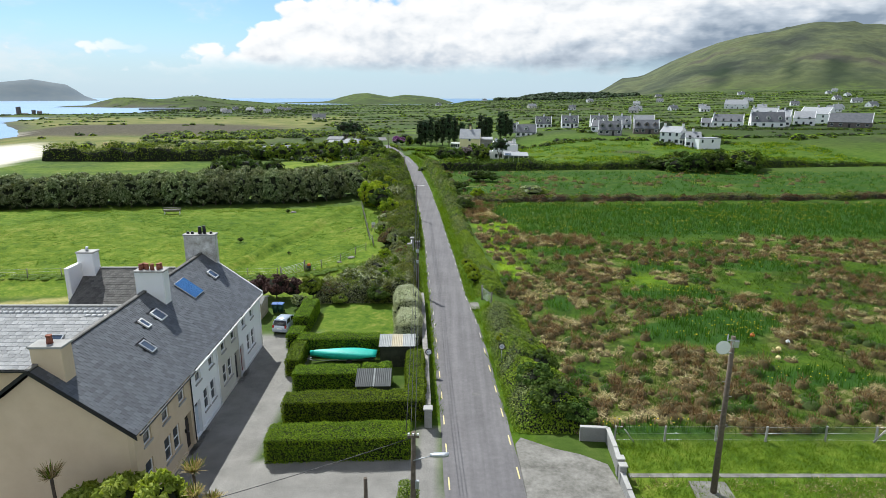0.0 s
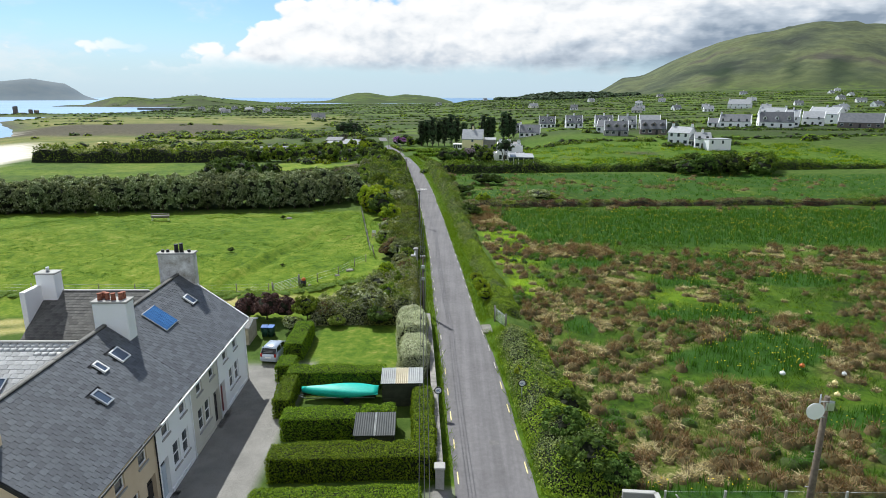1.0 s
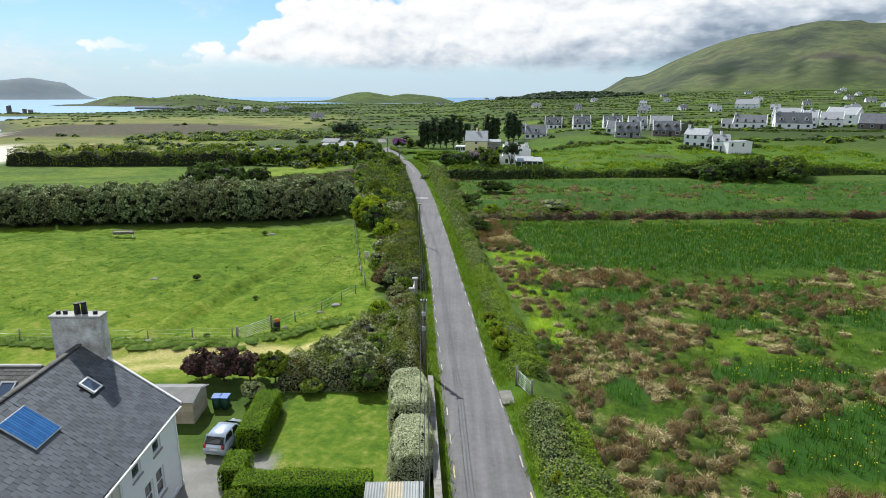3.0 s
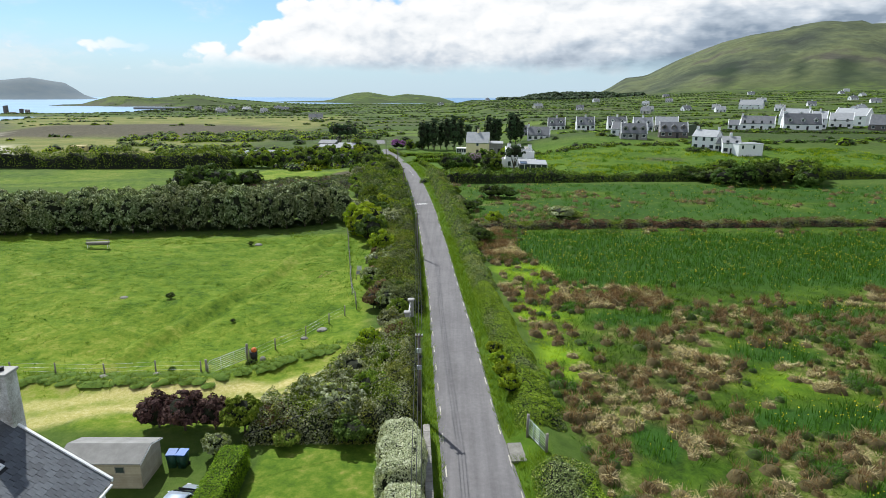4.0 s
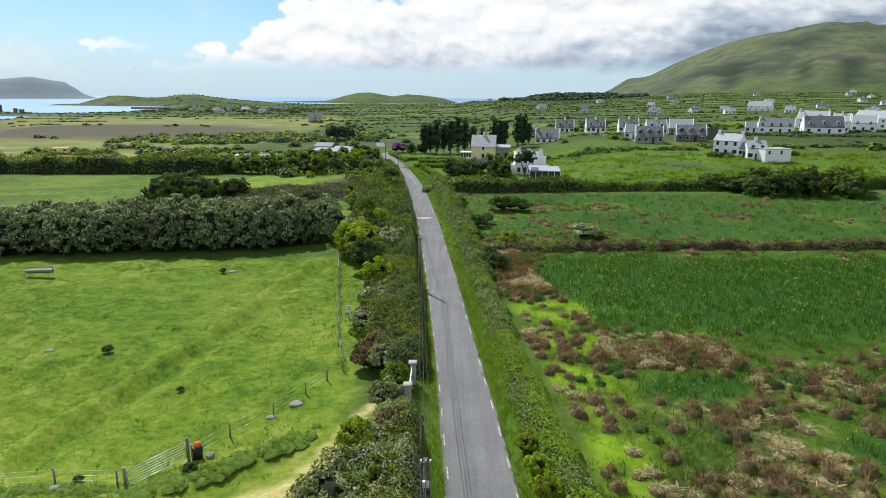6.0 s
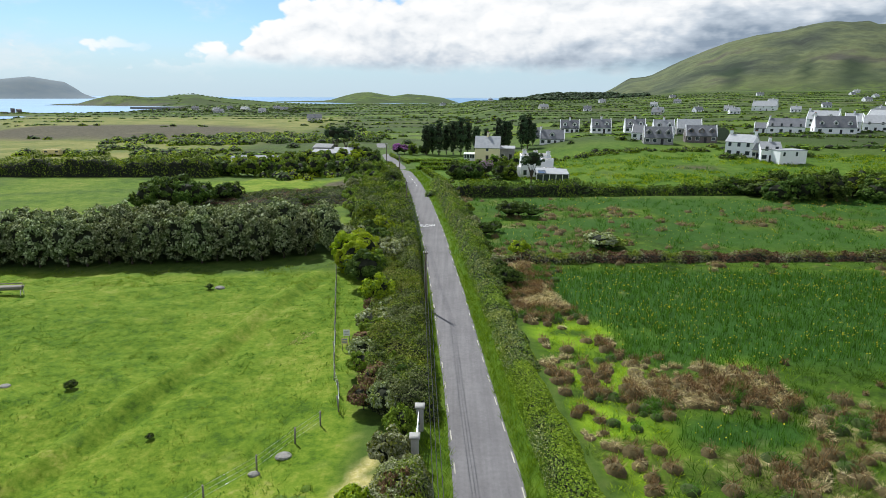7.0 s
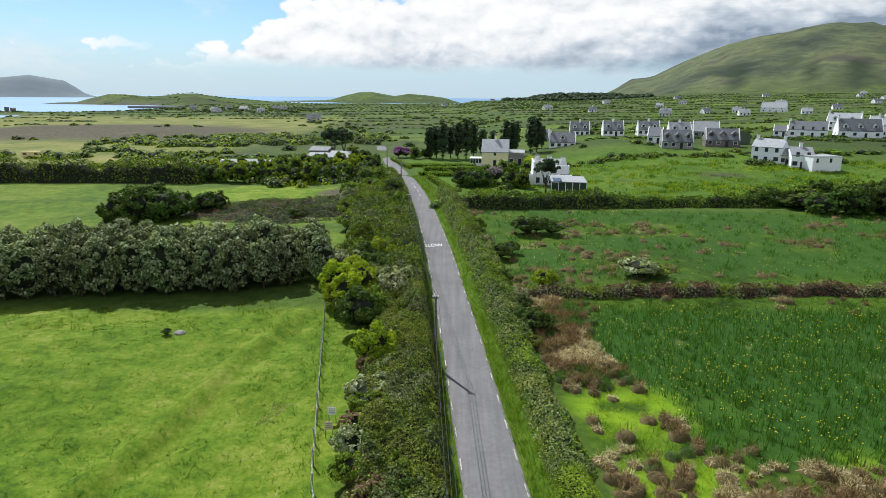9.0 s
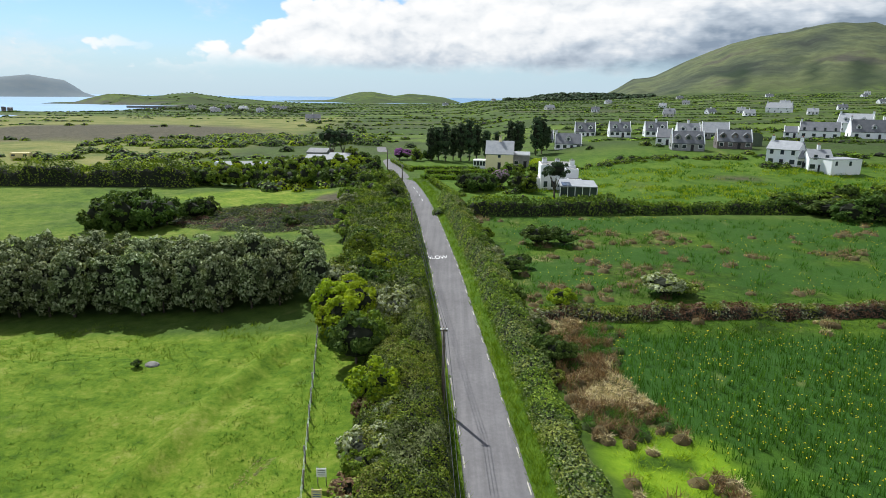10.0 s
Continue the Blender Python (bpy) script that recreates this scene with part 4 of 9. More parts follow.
def shrub_kind(name, label, group, mats, seed, rz=0.8, leaf=0.085, clumps=46, per=42, variants=3, flowers=0.0, category="shrub"):
    models = []
    for v in range(variants):
        models.append((crown_mesh("crown", seed + v, 1.0, 1.0, rz, clumps, per, leaf, mats, 0.0, 0.72, 0.25, flowers=flowers), stems("trunk", seed + v, rz * 1.3, 0.5, 0.05)))
    return Kind(name, category, label, group, models)


def tree_kind(name, label, group, mats, seed, h, r, crown_from=0.3, leaf=0.2, clumps=38, per=55, variants=3, trunk_r=0.16, category="tree", low=0.25, clump_r=0.24):
    models = []
    for v in range(variants):
        rz = h * (1 - crown_from) / 2
        models.append((crown_mesh("crown", seed + v, r, r, rz, clumps, per, leaf, mats, h * crown_from, 0.72, clump_r, low=low), stems("trunk", seed + 7 + v, h * 0.75, r * 0.6, trunk_r)))
    return Kind(name, category, label, group, models)


def hedge_mesh(name, seed, L, W, Hh, leaf, density, mats, wav=0.10, round_=0.28, flowers=0.0):
    """A clipped hedge: a soft-edged block, all over leaves; x is its length, standing on z = 0."""
    rng = np.random.default_rng(seed)
    area = [L * W, L * Hh, L * Hh, W * Hh, W * Hh]
    P, N = [], []
    for f, a in enumerate(area):
        # fewer leaves on the sides, so the shade-coloured core shows through
        n = int(a * density * (1.25 if f == 0 else 0.7))
        u, v = rng.random(n), rng.random(n)
        o = np.zeros(n)
        if f == 0:
            p, nn = np.stack([(u - .5) * L, (v - .5) * W, o + Hh], 1), (0, 0, 1)
        elif f < 3:
            s = 1 if f == 1 else -1
            p, nn = np.stack([(u - .5) * L, o + s * W / 2, v * Hh], 1), (0, s, 0.15)
        else:
            s = 1 if f == 3 else -1
            p, nn = np.stack([o + s * L / 2, (u - .5) * W, v * Hh], 1), (s, 0, 0.15)
        P.append(p)
        N.append(np.tile(np.array(nn, float), (n, 1)))
    P, N = np.concatenate(P), np.concatenate(N)

    def soften(p):
        q = p.copy()
        ex, ey = np.abs(p[:, 0]) - (L / 2 - round_), np.abs(p[:, 1]) - (W / 2 - round_)
        ez = p[:, 2] - (Hh - round_)
        k = np.stack([np.maximum(ex, 0), np.maximum(ey, 0), np.maximum(ez, 0)], 1)
        ln = np.linalg.norm(k, axis=1)
        f = np.where(ln > round_, round_ / np.maximum(ln, 1e-6), 1.0)[:, None]
        q[:, 0] += np.sign(p[:, 0]) * (k[:, 0] * f[:, 0] - k[:, 0])
        q[:, 1] += np.sign(p[:, 1]) * (k[:, 1] * f[:, 0] - k[:, 1])
        q[:, 2] += k[:, 2] * f[:, 0] - k[:, 2]
        w = (fbm(q[:, 0] * 0.9 + seed, q[:, 1] * 0.9 + q[:, 2] * 0.7, 3, seed) - 0.5) * 2 * wav
        q[:, 1] += w * np.sign(p[:, 1]) * (np.abs(p[:, 1]) > W * 0.3)
        q[:, 2] += w * (p[:, 2] > Hh * 0.5)
        return q

    Pq = soften(P) + rng.normal(size=P.shape) * leaf * 0.8
    Pq[:, 2] = np.maximum(Pq[:, 2], 0.02)
    V, Q = leaves(rng, Pq, N, leaf, 0.42)
    nx, ny, nz = max(int(L / 0.6), 2), max(int(W / 0.5), 2), max(int(Hh / 0.5), 2)
    bm = bmesh.new()
    bmesh.ops.create_grid(bm, x_segments=nx, y_segments=ny, size=0.5)
    top = np.array([v.co[:] for v in bm.verts])
    bm.free()
    K, F = [], []

    def sheet(fn, a, b):
        base = len(K)
        for i in range(a + 1):
            for j in range(b + 1):
                K.append(fn(i / a, j / b))
        for i in range(a):
            for j in range(b):
                p = base + i * (b + 1) + j
                F.append((p, p + b + 1, p + b + 2, p + 1))

    sheet(lambda u, v: ((u - .5) * L, (v - .5) * W, Hh), nx, ny)
    sheet(lambda u, v: ((u - .5) * L, W / 2, v * Hh), nx, nz)
    sheet(lambda u, v: ((u - .5) * L, -W / 2, v * Hh), nx, nz)
    sheet(lambda u, v: (L / 2, (u - .5) * W, v * Hh), ny, nz)
    sheet(lambda u, v: (-L / 2, (u - .5) * W, v * Hh), ny, nz)
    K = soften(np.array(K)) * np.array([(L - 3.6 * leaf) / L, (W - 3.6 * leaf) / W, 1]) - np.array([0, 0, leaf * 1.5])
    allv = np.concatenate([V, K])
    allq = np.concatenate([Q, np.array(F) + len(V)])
    me = mesh_from(name, allv, allq, (*mats, SHADE_CORE))
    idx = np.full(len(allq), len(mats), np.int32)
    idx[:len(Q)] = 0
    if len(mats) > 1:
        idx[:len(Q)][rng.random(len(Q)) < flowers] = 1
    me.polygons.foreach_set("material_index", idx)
    return me


def hedge(x0, y0, x1, y1, width, high, mats, label, seed, leaf=0.055, density=330, wav=0.13, group="clipped garden hedges", flowers=0.0, soft_edge=0.28):
    L = math.hypot(x1 - x0, y1 - y0)
    ob = new("hedge", hedge_mesh("hedge", seed, L, width, high, leaf, density, mats, wav, soft_edge, flowers))
    cx, cy = (x0 + x1) / 2, (y0 + y1) / 2
    ob.matrix_world = pose(cx, cy, min(H(cx, cy), H(x0, y0), H(x1, y1)) - 0.05, 0, 0, math.degrees(math.atan2(y1 - y0, x1 - x0)))
    return tagged(ob, label, "hedge", group)


# garden hedges beside the lane
hedge(-11.7, 35.4, -2.25, 35.85, 2.3, 1.75, (LEAF_HEDGE,), "clipped bright green hedge closing off the gravel yard", 101)
hedge(-11.8, 40.0, -1.5, 40.5, 1.9, 1.8, (LEAF_HEDGE,), "clipped green hedge between two garden plots", 102)
hedge(-12.2, 44.7, -6.9, 44.9, 1.9, 1.8, (LEAF_HEDGE,), "clipped green hedge behind the small grey shed", 103)
hedge(-6.8, 45.35, -4.4, 45.45, 1.2, 1.75, (LEAF_HEDGE,), "lighter green clipped hedge beside the small grey shed", 104)
hedge(-13.6, 51.9, -5.7, 52.1, 1.6, 1.75, (LEAF_HEDGE,), "clipped hedge between the covered boat and the lawn", 105)
hedge(-12.9, 46.9, -13.2, 51.0, 1.3, 1.6, (LEAF_HEDGE,), "clipped hedge at the end of the covered boat", 106)
hedge(-2.25, 41.3, -2.65, 48.5, 1.5, 1.8, (LEAF_HEDGE,), "clipped hedge along the lane wall", 107)
hedge(-14.2, 52.9, -14.35, 55.1, 1.5, 1.5, (LEAF_HEDGE,), "low clipped hedge beside the parked car", 108)
hedge(-14.5, 57.0, -14.6, 62.8, 1.7, 1.75, (LEAF_HEDGE,), "clipped hedge between the car and the lawn", 109)
hedge(-3.6, 53.0, -3.75, 58.4, 2.5, 2.3, (LEAF_WHITE, LEAF_GREY), "rounded pale variegated hedge beside the lane", 110, 0.06, 400, 0.30, flowers=0.2, soft_edge=0.85)
hedge(-3.9, 58.3, -4.3, 64.6, 2.7, 2.6, (LEAF_WHITE, LEAF_GREY), "tall pale variegated hedge at the lawn's corner", 111, 0.06, 400, 0.34, flowers=0.2, soft_edge=0.95)
hedge(-2.0, 24.0, -2.1, 30.6, 1.1, 1.5, (LEAF_HEDGE, LEAF_GREY), "narrow leafy hedge by the lane at the yard's way out", 112, 0.06, 300, 0.15, flowers=0.3)

# kinds of plant
G_STRIP = "shrubs beside the lane"
SHRUB_MID = shrub_kind("shrub", "dense green shrub in the roadside thicket", G_STRIP, (LEAF_MID,), 200)
SHRUB_DARK = shrub_kind("shrub", "dark green rounded shrub of dense leaves", G_STRIP, (LEAF_DARK,), 210)
SHRUB_GREY = shrub_kind("shrub", "grey-green olearia-like shrub with pale leaf tips", G_STRIP, (LEAF_GREY, LEAF_OLIVE), 220, flowers=0.3)
SHRUB_OLIVE = shrub_kind("bramble", "low olive-green bramble thicket beside the lane", G_STRIP, (LEAF_OLIVE, LEAF_MID), 230, 0.55, flowers=0.35, category="bramble")
SHRUB_LIME = shrub_kind("shrub", "yellow-green shrub in bright fresh leaf", G_STRIP, (LEAF_LIME, LEAF_MID), 240, 0.9, flowers=0.25)
SHRUB_BROWN = shrub_kind("shrub", "rust-brown wind-burnt shrub by the fence", G_STRIP, (LEAF_BROWN, LEAF_OLIVE), 250, 0.75, flowers=0.3)
SHRUB_PURPLE = shrub_kind("shrub", "dark copper-leaved shrub behind the garden", "copper shrubs", (LEAF_PURPLE,), 260, 0.8)
BELT = tree_kind("shelterbelt_tree", "grey-green wind-shaped tree in a dense shelterbelt", "trees of the shelterbelt", (LEAF_BELT,), 300, 7.0, 2.5, 0.02, 0.20, 120, 28, 4, low=0.2, clump_r=0.19)
TREE_MID = tree_kind("tree", "mid-green broadleaved tree in full leaf", "broadleaved trees", (LEAF_MID,), 320, 6.5, 2.7, 0.04, 0.27, 44, 32, 3)
TREE_DARK = tree_kind("tree", "dark green bushy tree branching near the ground", "broadleaved trees", (LEAF_DARK,), 330, 6.0, 3.0, 0.03, 0.28, 48, 30, 3)
TREE_LIME = tree_kind("tree", "bright yellow-green tree in fresh leaf", "broadleaved trees", (LEAF_LIME,), 340, 5.5, 1.9, 0.04, 0.17, 56, 36, 2)
for kind, sink in ((BELT, 0.35), (TREE_MID, 0.8), (TREE_DARK, 0.95), (TREE_LIME, 0.6)):
    kind.sink = sink
rp = random.Random(5)

# shelterbelt behind the pasture, two and a half rows deep
for row, (dy, s) in enumerate(((0.0, 0.95), (4.0, 1.02), (8.0, 1.0))):
    x = -20.5 - row * 1.3
    while x > -112:
        y = 137.4 + dy - 0.10 * max(-20 - x, 0) - 0.0006 * (x + 20) ** 2
        k = s * rp.uniform(0.9, 1.12) * (0.86 if x > -27 else 1.0)
        BELT.at(x + rp.uniform(-0.5, 0.5), y + rp.uniform(-0.6, 0.6), k * 0.95, k * (1.12 if x > -70 else 1.02), rng=rp)
        x -= 3.0 * rp.uniform(0.85, 1.15)

# distinct shrubs behind the garden
for x, y, s, sz, kind in ((-21.6, 67.2, 1.6, 1.7, SHRUB_PURPLE), (-19.6, 66.9, 1.7, 1.9, SHRUB_PURPLE), (-17.6, 67.0, 1.5, 1.6, SHRUB_PURPLE), (-15.4, 66.6, 1.5, 1.9, SHRUB_MID),
                          (-16.3, 63.9, 1.0, 1.2, SHRUB_GREY), (-13.4, 67.0, 1.4, 1.5, SHRUB_BROWN), (-12.0, 64.9, 1.0, 1.1, SHRUB_OLIVE), (-11.0, 69.3, 1.8, 2.0, SHRUB_GREY),
                          (-9.0, 67.8, 2.0, 2.1, SHRUB_GREY), (-7.6, 65.2, 1.4, 1.3, SHRUB_DARK), (-8.8, 72.5, 1.8, 2.1, SHRUB_GREY), (-8.0, 78.2, 1.3, 1.9, SHRUB_LIME), (-5.9, 74.6, 1.5, 2.1, SHRUB_MID),
                          (-5.8, 80.0, 1.3, 1.9, SHRUB_BROWN), (-6.8, 84.6, 1.4, 1.7, SHRUB_GREY), (-6.3, 87.6, 1.2, 1.6, SHRUB_MID), (-6.9, 69.9, 1.5, 2.1, SHRUB_MID)):
    kind.at(x, y, s, sz, rng=rp)
# taller shrubs along the pasture fence
for x, y, s, sz, kind in ((-10.7, 113.6, 2.1, 2.3, SHRUB_LIME), (-10.7, 111.9, 1.5, 1.5, SHRUB_BROWN), (-13.3, 121.6, 2.5, 2.9, SHRUB_DARK), (-12.6, 123.0, 2.2, 2.9, SHRUB_MID),
                          (-10.3, 106.4, 1.9, 1.7, SHRUB_GREY), (-9.0, 108.4, 1.5, 1.5, SHRUB_GREY), (-9.4, 104.6, 1.4, 1.4, SHRUB_GREY), (-10.2, 103.2, 1.8, 1.3, SHRUB_BROWN), (-9.3, 100.6, 1.5, 1.3, SHRUB_DARK), (-9.8, 97.4, 1.4, 1.2, SHRUB_BROWN),
                          (-8.9, 94.6, 1.5, 1.7, SHRUB_BROWN), (-9.4, 91.8, 1.2, 1.5, SHRUB_BROWN), (-10.4, 129.3, 2.4, 2.6, SHRUB_GREY), (-12.4, 131.8, 2.2, 2.6, SHRUB_GREY), (-9.7, 133.2, 1.9, 2.2, SHRUB_GREY),
                          (-13.6, 144.0, 2.3, 2.6, SHRUB_LIME), (-17.2, 138.0, 2.5, 2.9, SHRUB_GREY), (-14.0, 137.6, 2.3, 2.6, SHRUB_DARK)):
    kind.at(x, y, s, sz, rng=rp)
for x, y, s in ((-15.2, 126.4, 1.05), (-14.0, 129.0, 1.1), (-16.9, 130.2, 1.1), (-15.6, 133.4, 1.0), (-16.6, 127.6, 0.8)):
    TREE_LIME.at(x, y, s, rng=rp)
# flat-topped thicket between fence and lane, and the bank on the other side, each one tangled mass
def canopy(name, x0, x1, y0, y1, top, density, leaf, mats, weights, label, seed, cell=0.45):
    """Tangled leaves over a bumpy height field; top gives the height over the ground, 0 where bare."""
    rng = np.random.default_rng(seed)
    n = int((x1 - x0) * (y1 - y0) * density)
    x, y = rng.uniform(x0, x1, n), rng.uniform(y0, y1, n)
    t = top(x, y)
    k = t > 0.08
    x, y, t = x[k], y[k], t[k]
    e = 0.15
    gx, gy = (top(x + e, y) - t) / e, (top(x, y + e) - t) / e
    nrm = unit(np.stack([-gx, -gy, np.ones(len(x))], 1))
    z = height(x, y) + t * (1 - 0.35 * rng.random(len(x)) ** 3)
    V, Q = leaves(rng, np.stack([x, y, z], 1), nrm + np.array([0, 0, 0.3]), leaf, 0.55)
    g = fbm(x / 2.6, y / 2.6, 3, seed + 1) + 0.25 * (rng.random(len(x)) - 0.5)
    mi = np.searchsorted(np.quantile(g, np.cumsum(weights)[:-1]), g).astype(np.int32)
    xs, ys = np.arange(x0, x1, cell), np.arange(y0, y1, cell)
    X, Y = np.meshgrid(xs, ys)
    T = top(X, Y)
    # sheet below the leaves, its dark colour standing in for inner shade
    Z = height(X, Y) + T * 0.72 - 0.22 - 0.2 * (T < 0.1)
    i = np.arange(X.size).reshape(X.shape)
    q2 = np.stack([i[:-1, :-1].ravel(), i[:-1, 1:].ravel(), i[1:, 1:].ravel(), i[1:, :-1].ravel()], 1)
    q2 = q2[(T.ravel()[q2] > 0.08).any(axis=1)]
    me = mesh_from(name, np.concatenate([V, np.stack([X.ravel(), Y.ravel(), Z.ravel()], 1)]), np.concatenate([Q, q2 + len(V)]), (*mats, SHADE_CORE))
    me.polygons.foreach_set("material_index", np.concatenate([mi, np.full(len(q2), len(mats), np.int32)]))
    return tagged(new(name, me), label, "thicket", kind="stuff")


def bumps(x, y, seed):
    b = 1 - np.abs(2 * vnoise(x / 1.05 + 0.3 * y, y / 1.05, seed + 5) - 1)
    c = 1 - np.abs(2 * vnoise(x / 0.55, y / 0.55 + 0.3 * x, seed + 6) - 1)
    return 0.45 * fbm(x / 2.6, y / 2.6, 2, seed) + 0.38 * np.sqrt(b) + 0.17 * np.sqrt(c)


def strip_top(x, y):
    d = road_x(y) - x
    w = np.interp(y, [89, 92, 100, 128, 140, 180, 235], [1.0, 4.4, 4.8, 6.0, 9.0, 12.0, 9.0]) + 1.2 * (fbm(y / 3, x * 0, 2, 161) - 0.5)
    inn = sstep(d, 2.5, 3.5) * (1 - sstep(d, 3.9 + w - 1.0, 4.1 + w)) * sstep(y, 89.3, 90.6) * (1 - sstep(y, 238, 244))
    hgt = np.interp(y, [89, 95, 125, 140, 170, 240], [2.4, 2.5, 2.6, 3.2, 3.4, 2.6])
    return inn * hgt * (0.10 + 1.25 * bumps(x, y, 162))


def south_top(x, y):
    """The thicket between the garden and the track."""
    d = road_x(y) - x
    ty = np.interp(x, [-16, -12, -9, -7, -5], [69.0, 70.5, 77.5, 83.0, 84.0])
    inn = sstep(d, 3.5, 4.6) * sstep(y, 64.8, 66.2) * (1 - sstep(y - ty, -1.6, 0.2)) * sstep(x, -15.5, -14)
    return inn * 2.6 * (0.10 + 1.3 * bumps(x, y, 172))


def bank_top(x, y):
    d = x - road_x(y)
    w = np.interp(y, [38, 44, 58, 72, 90, 110, 130, 150, 205], [3.8, 3.6, 2.8, 2.6, 2.0, 2.2, 3.0, 3.6, 3.4]) + 1.0 * (fbm(y / 2.5, x * 0, 2, 181) - 0.5)
    lane = np.interp(y, [45, 58, 72, 190], [-0.8, -0.7, -0.5, -0.2])
    inn = sstep(d - lane, 3.2, 5.2) * (1 - sstep(d, 4.2 + w - 0.6, 4.4 + w)) * sstep(y, 37.5, 39.5) * (1 - sstep(y, 203, 207))
    gate = 1 - sstep(y, 61.5, 62.8) * (1 - sstep(y, 66.2, 67.6))
    hgt = np.interp(y, [38, 50, 62, 72, 95, 118, 130, 205], [2.0, 1.35, 0.9, 0.85, 0.62, 0.85, 1.8, 2.3])
    return inn * gate * hgt * (0.05 + 1.4 * bumps(x, y, 182))


canopy("roadside_thicket", -18, -3, 89, 136, strip_top, 210, 0.085, (LEAF_OLIVE, LEAF_MID, LEAF_DARK, LEAF_MOSS), (0.14, 0.34, 0.20, 0.32), "low grey-green thicket of brambles and fuchsia along the lane", 163)
canopy("roadside_thicket", -40, -3, 135, 246, strip_top, 60, 0.16, (LEAF_MID, LEAF_DARK, LEAF_MOSS), (0.45, 0.35, 0.20), "overgrown green thicket along the farther lane", 164, 0.7)
canopy("garden_thicket", -16, -3, 64, 88, south_top, 260, 0.08, (LEAF_MID, LEAF_GREY, LEAF_OLIVE), (0.30, 0.48, 0.22), "grey and green thicket between garden and track", 173)
canopy("bank_thicket", -2, 12, 37, 100, bank_top, 200, 0.08, (LEAF_VERGE, LEAF_MID, LEAF_DARK, LEAF_OLIVE, LEAF_MOSS), (0.44, 0.22, 0.08, 0.10, 0.16), "brambles and weeds covering the lane bank", 183)
canopy("bank_thicket", -13, 8, 100, 207, bank_top, 100, 0.12, (LEAF_MID, LEAF_DARK, LEAF_MOSS, LEAF_OLIVE), (0.32, 0.28, 0.24, 0.16), "brambles and shrubs covering the farther lane bank", 184, 0.6)
for x, y, s, sz in ((3.6, 72.0, 0.9, 1.0), (3.4, 74.2, 1.0, 1.1), (3.2, 76.8, 0.9, 0.9), (2.9, 79.4, 0.8, 0.8), (5.2, 52.6, 0.5, 0.6)):
    SHRUB_LIME.at(x, y, s, sz, rng=rp, label="fresh yellow-green bush on the lane bank")
for x, y, s, sz in ((8.0, 40.3, 1.9, 1.7), (9.6, 39.2, 1.4, 1.3), (6.9, 43.0, 1.5, 1.6), (7.9, 46.4, 1.5, 1.5)):
    SHRUB_DARK.at(x, y, s, sz, rng=rp, label="dark bushy shrub by the low drive wall")

# rounded shrubs standing out of the roadside thickets
for y0, y1, n, lo, hi in ((91, 134, 26, 0.9, 1.5), (136, 236, 46, 1.5, 2.7)):
    for i in range(n):
        y = y0 + (y1 - y0) * (i + rp.random()) / n
        w = float(np.interp(y, [91, 100, 128, 140, 180, 235], [3.6, 4.2, 5.4, 8.0, 10.5, 8.0]))
        k = rp.choice((SHRUB_MID, SHRUB_GREY, SHRUB_DARK, SHRUB_MID, SHRUB_DARK, SHRUB_OLIVE))
        q = rp.uniform(lo, hi)
        k.at(float(road_x(y)) - 4.6 - q * 0.4 - w * rp.random(), y, q, q * rp.uniform(1.0, 1.35), rng=rp)
for i in range(30):
    y = 118 + 82 * (i + rp.random()) / 30
    q = rp.uniform(0.9, 1.7)
    rp.choice((SHRUB_MID, SHRUB_DARK, SHRUB_GREY, SHRUB_OLIVE)).at(float(road_x(y)) + 5.4 + 0.5 * q + rp.uniform(0, 1.6), y, q, q * rp.uniform(0.9, 1.3), rng=rp)

# overgrown field bank across the bog
def field_bank_top(x, y):
    d = np.abs(y - 134.0 - 0.055 * (x - 4) - 1.2 * (fbm(x / 5, x * 0, 2, 191) - 0.5))
    return (1 - sstep(d, 0.7, 1.6)) * sstep(x, 3, 4.5) * 1.5 * np.maximum(0.0, 1.7 * bumps(x, y, 192) - 0.35)


def hedge_bank_top(x, y):
    d = np.abs(y - 189.5 - 0.105 * np.maximum(x, 0) - 2.0 * (fbm(x / 6, x * 0, 2, 193) - 0.5))
    h = np.interp(x, [-3, 0, 30, 36, 60, 66, 112, 120, 150], [1.8, 3.6, 3.6, 2.2, 2.6, 3.4, 2.8, 1.8, 1.4])
    return (1 - sstep(d, 1.0, 2.3)) * sstep(x, -4, -2) * h * np.maximum(0.0, 1.6 * bumps(x / 1.5, y / 1.5, 194) - 0.15)


canopy("field_bank_scrub", 2.5, 118, 131, 141, field_bank_top, 90, 0.12, (LEAF_BROWN, LEAF_GREY, LEAF_OLIVE, LEAF_MID), (0.38, 0.25, 0.22, 0.15), "brown and grey scrub on an old field bank", 195, 0.5)
canopy("hedge_bank", -5, 150, 184, 210, hedge_bank_top, 34, 0.21, (LEAF_DARK, LEAF_MID), (0.6, 0.4), "dark green overgrown hedge on a bank behind the bog", 196, 0.7)
SHRUB_LIME.at(7.2, 136.0, 1.6, 1.7, rng=rp)
SHRUB_GREY.at(20.2, 141.8, 2.6, 1.8, rng=rp)
SHRUB_OLIVE.at(22.4, 142.4, 2.2, 1.8, rng=rp)
for x, y, s in ((8.5, 166, 2.6), (10.6, 167.4, 2.4), (13.0, 166.2, 2.0), (3.0, 150, 1.8), (4.6, 153, 1.5)):
    SHRUB_DARK.at(x, y, s, s * 0.8, rng=rp)
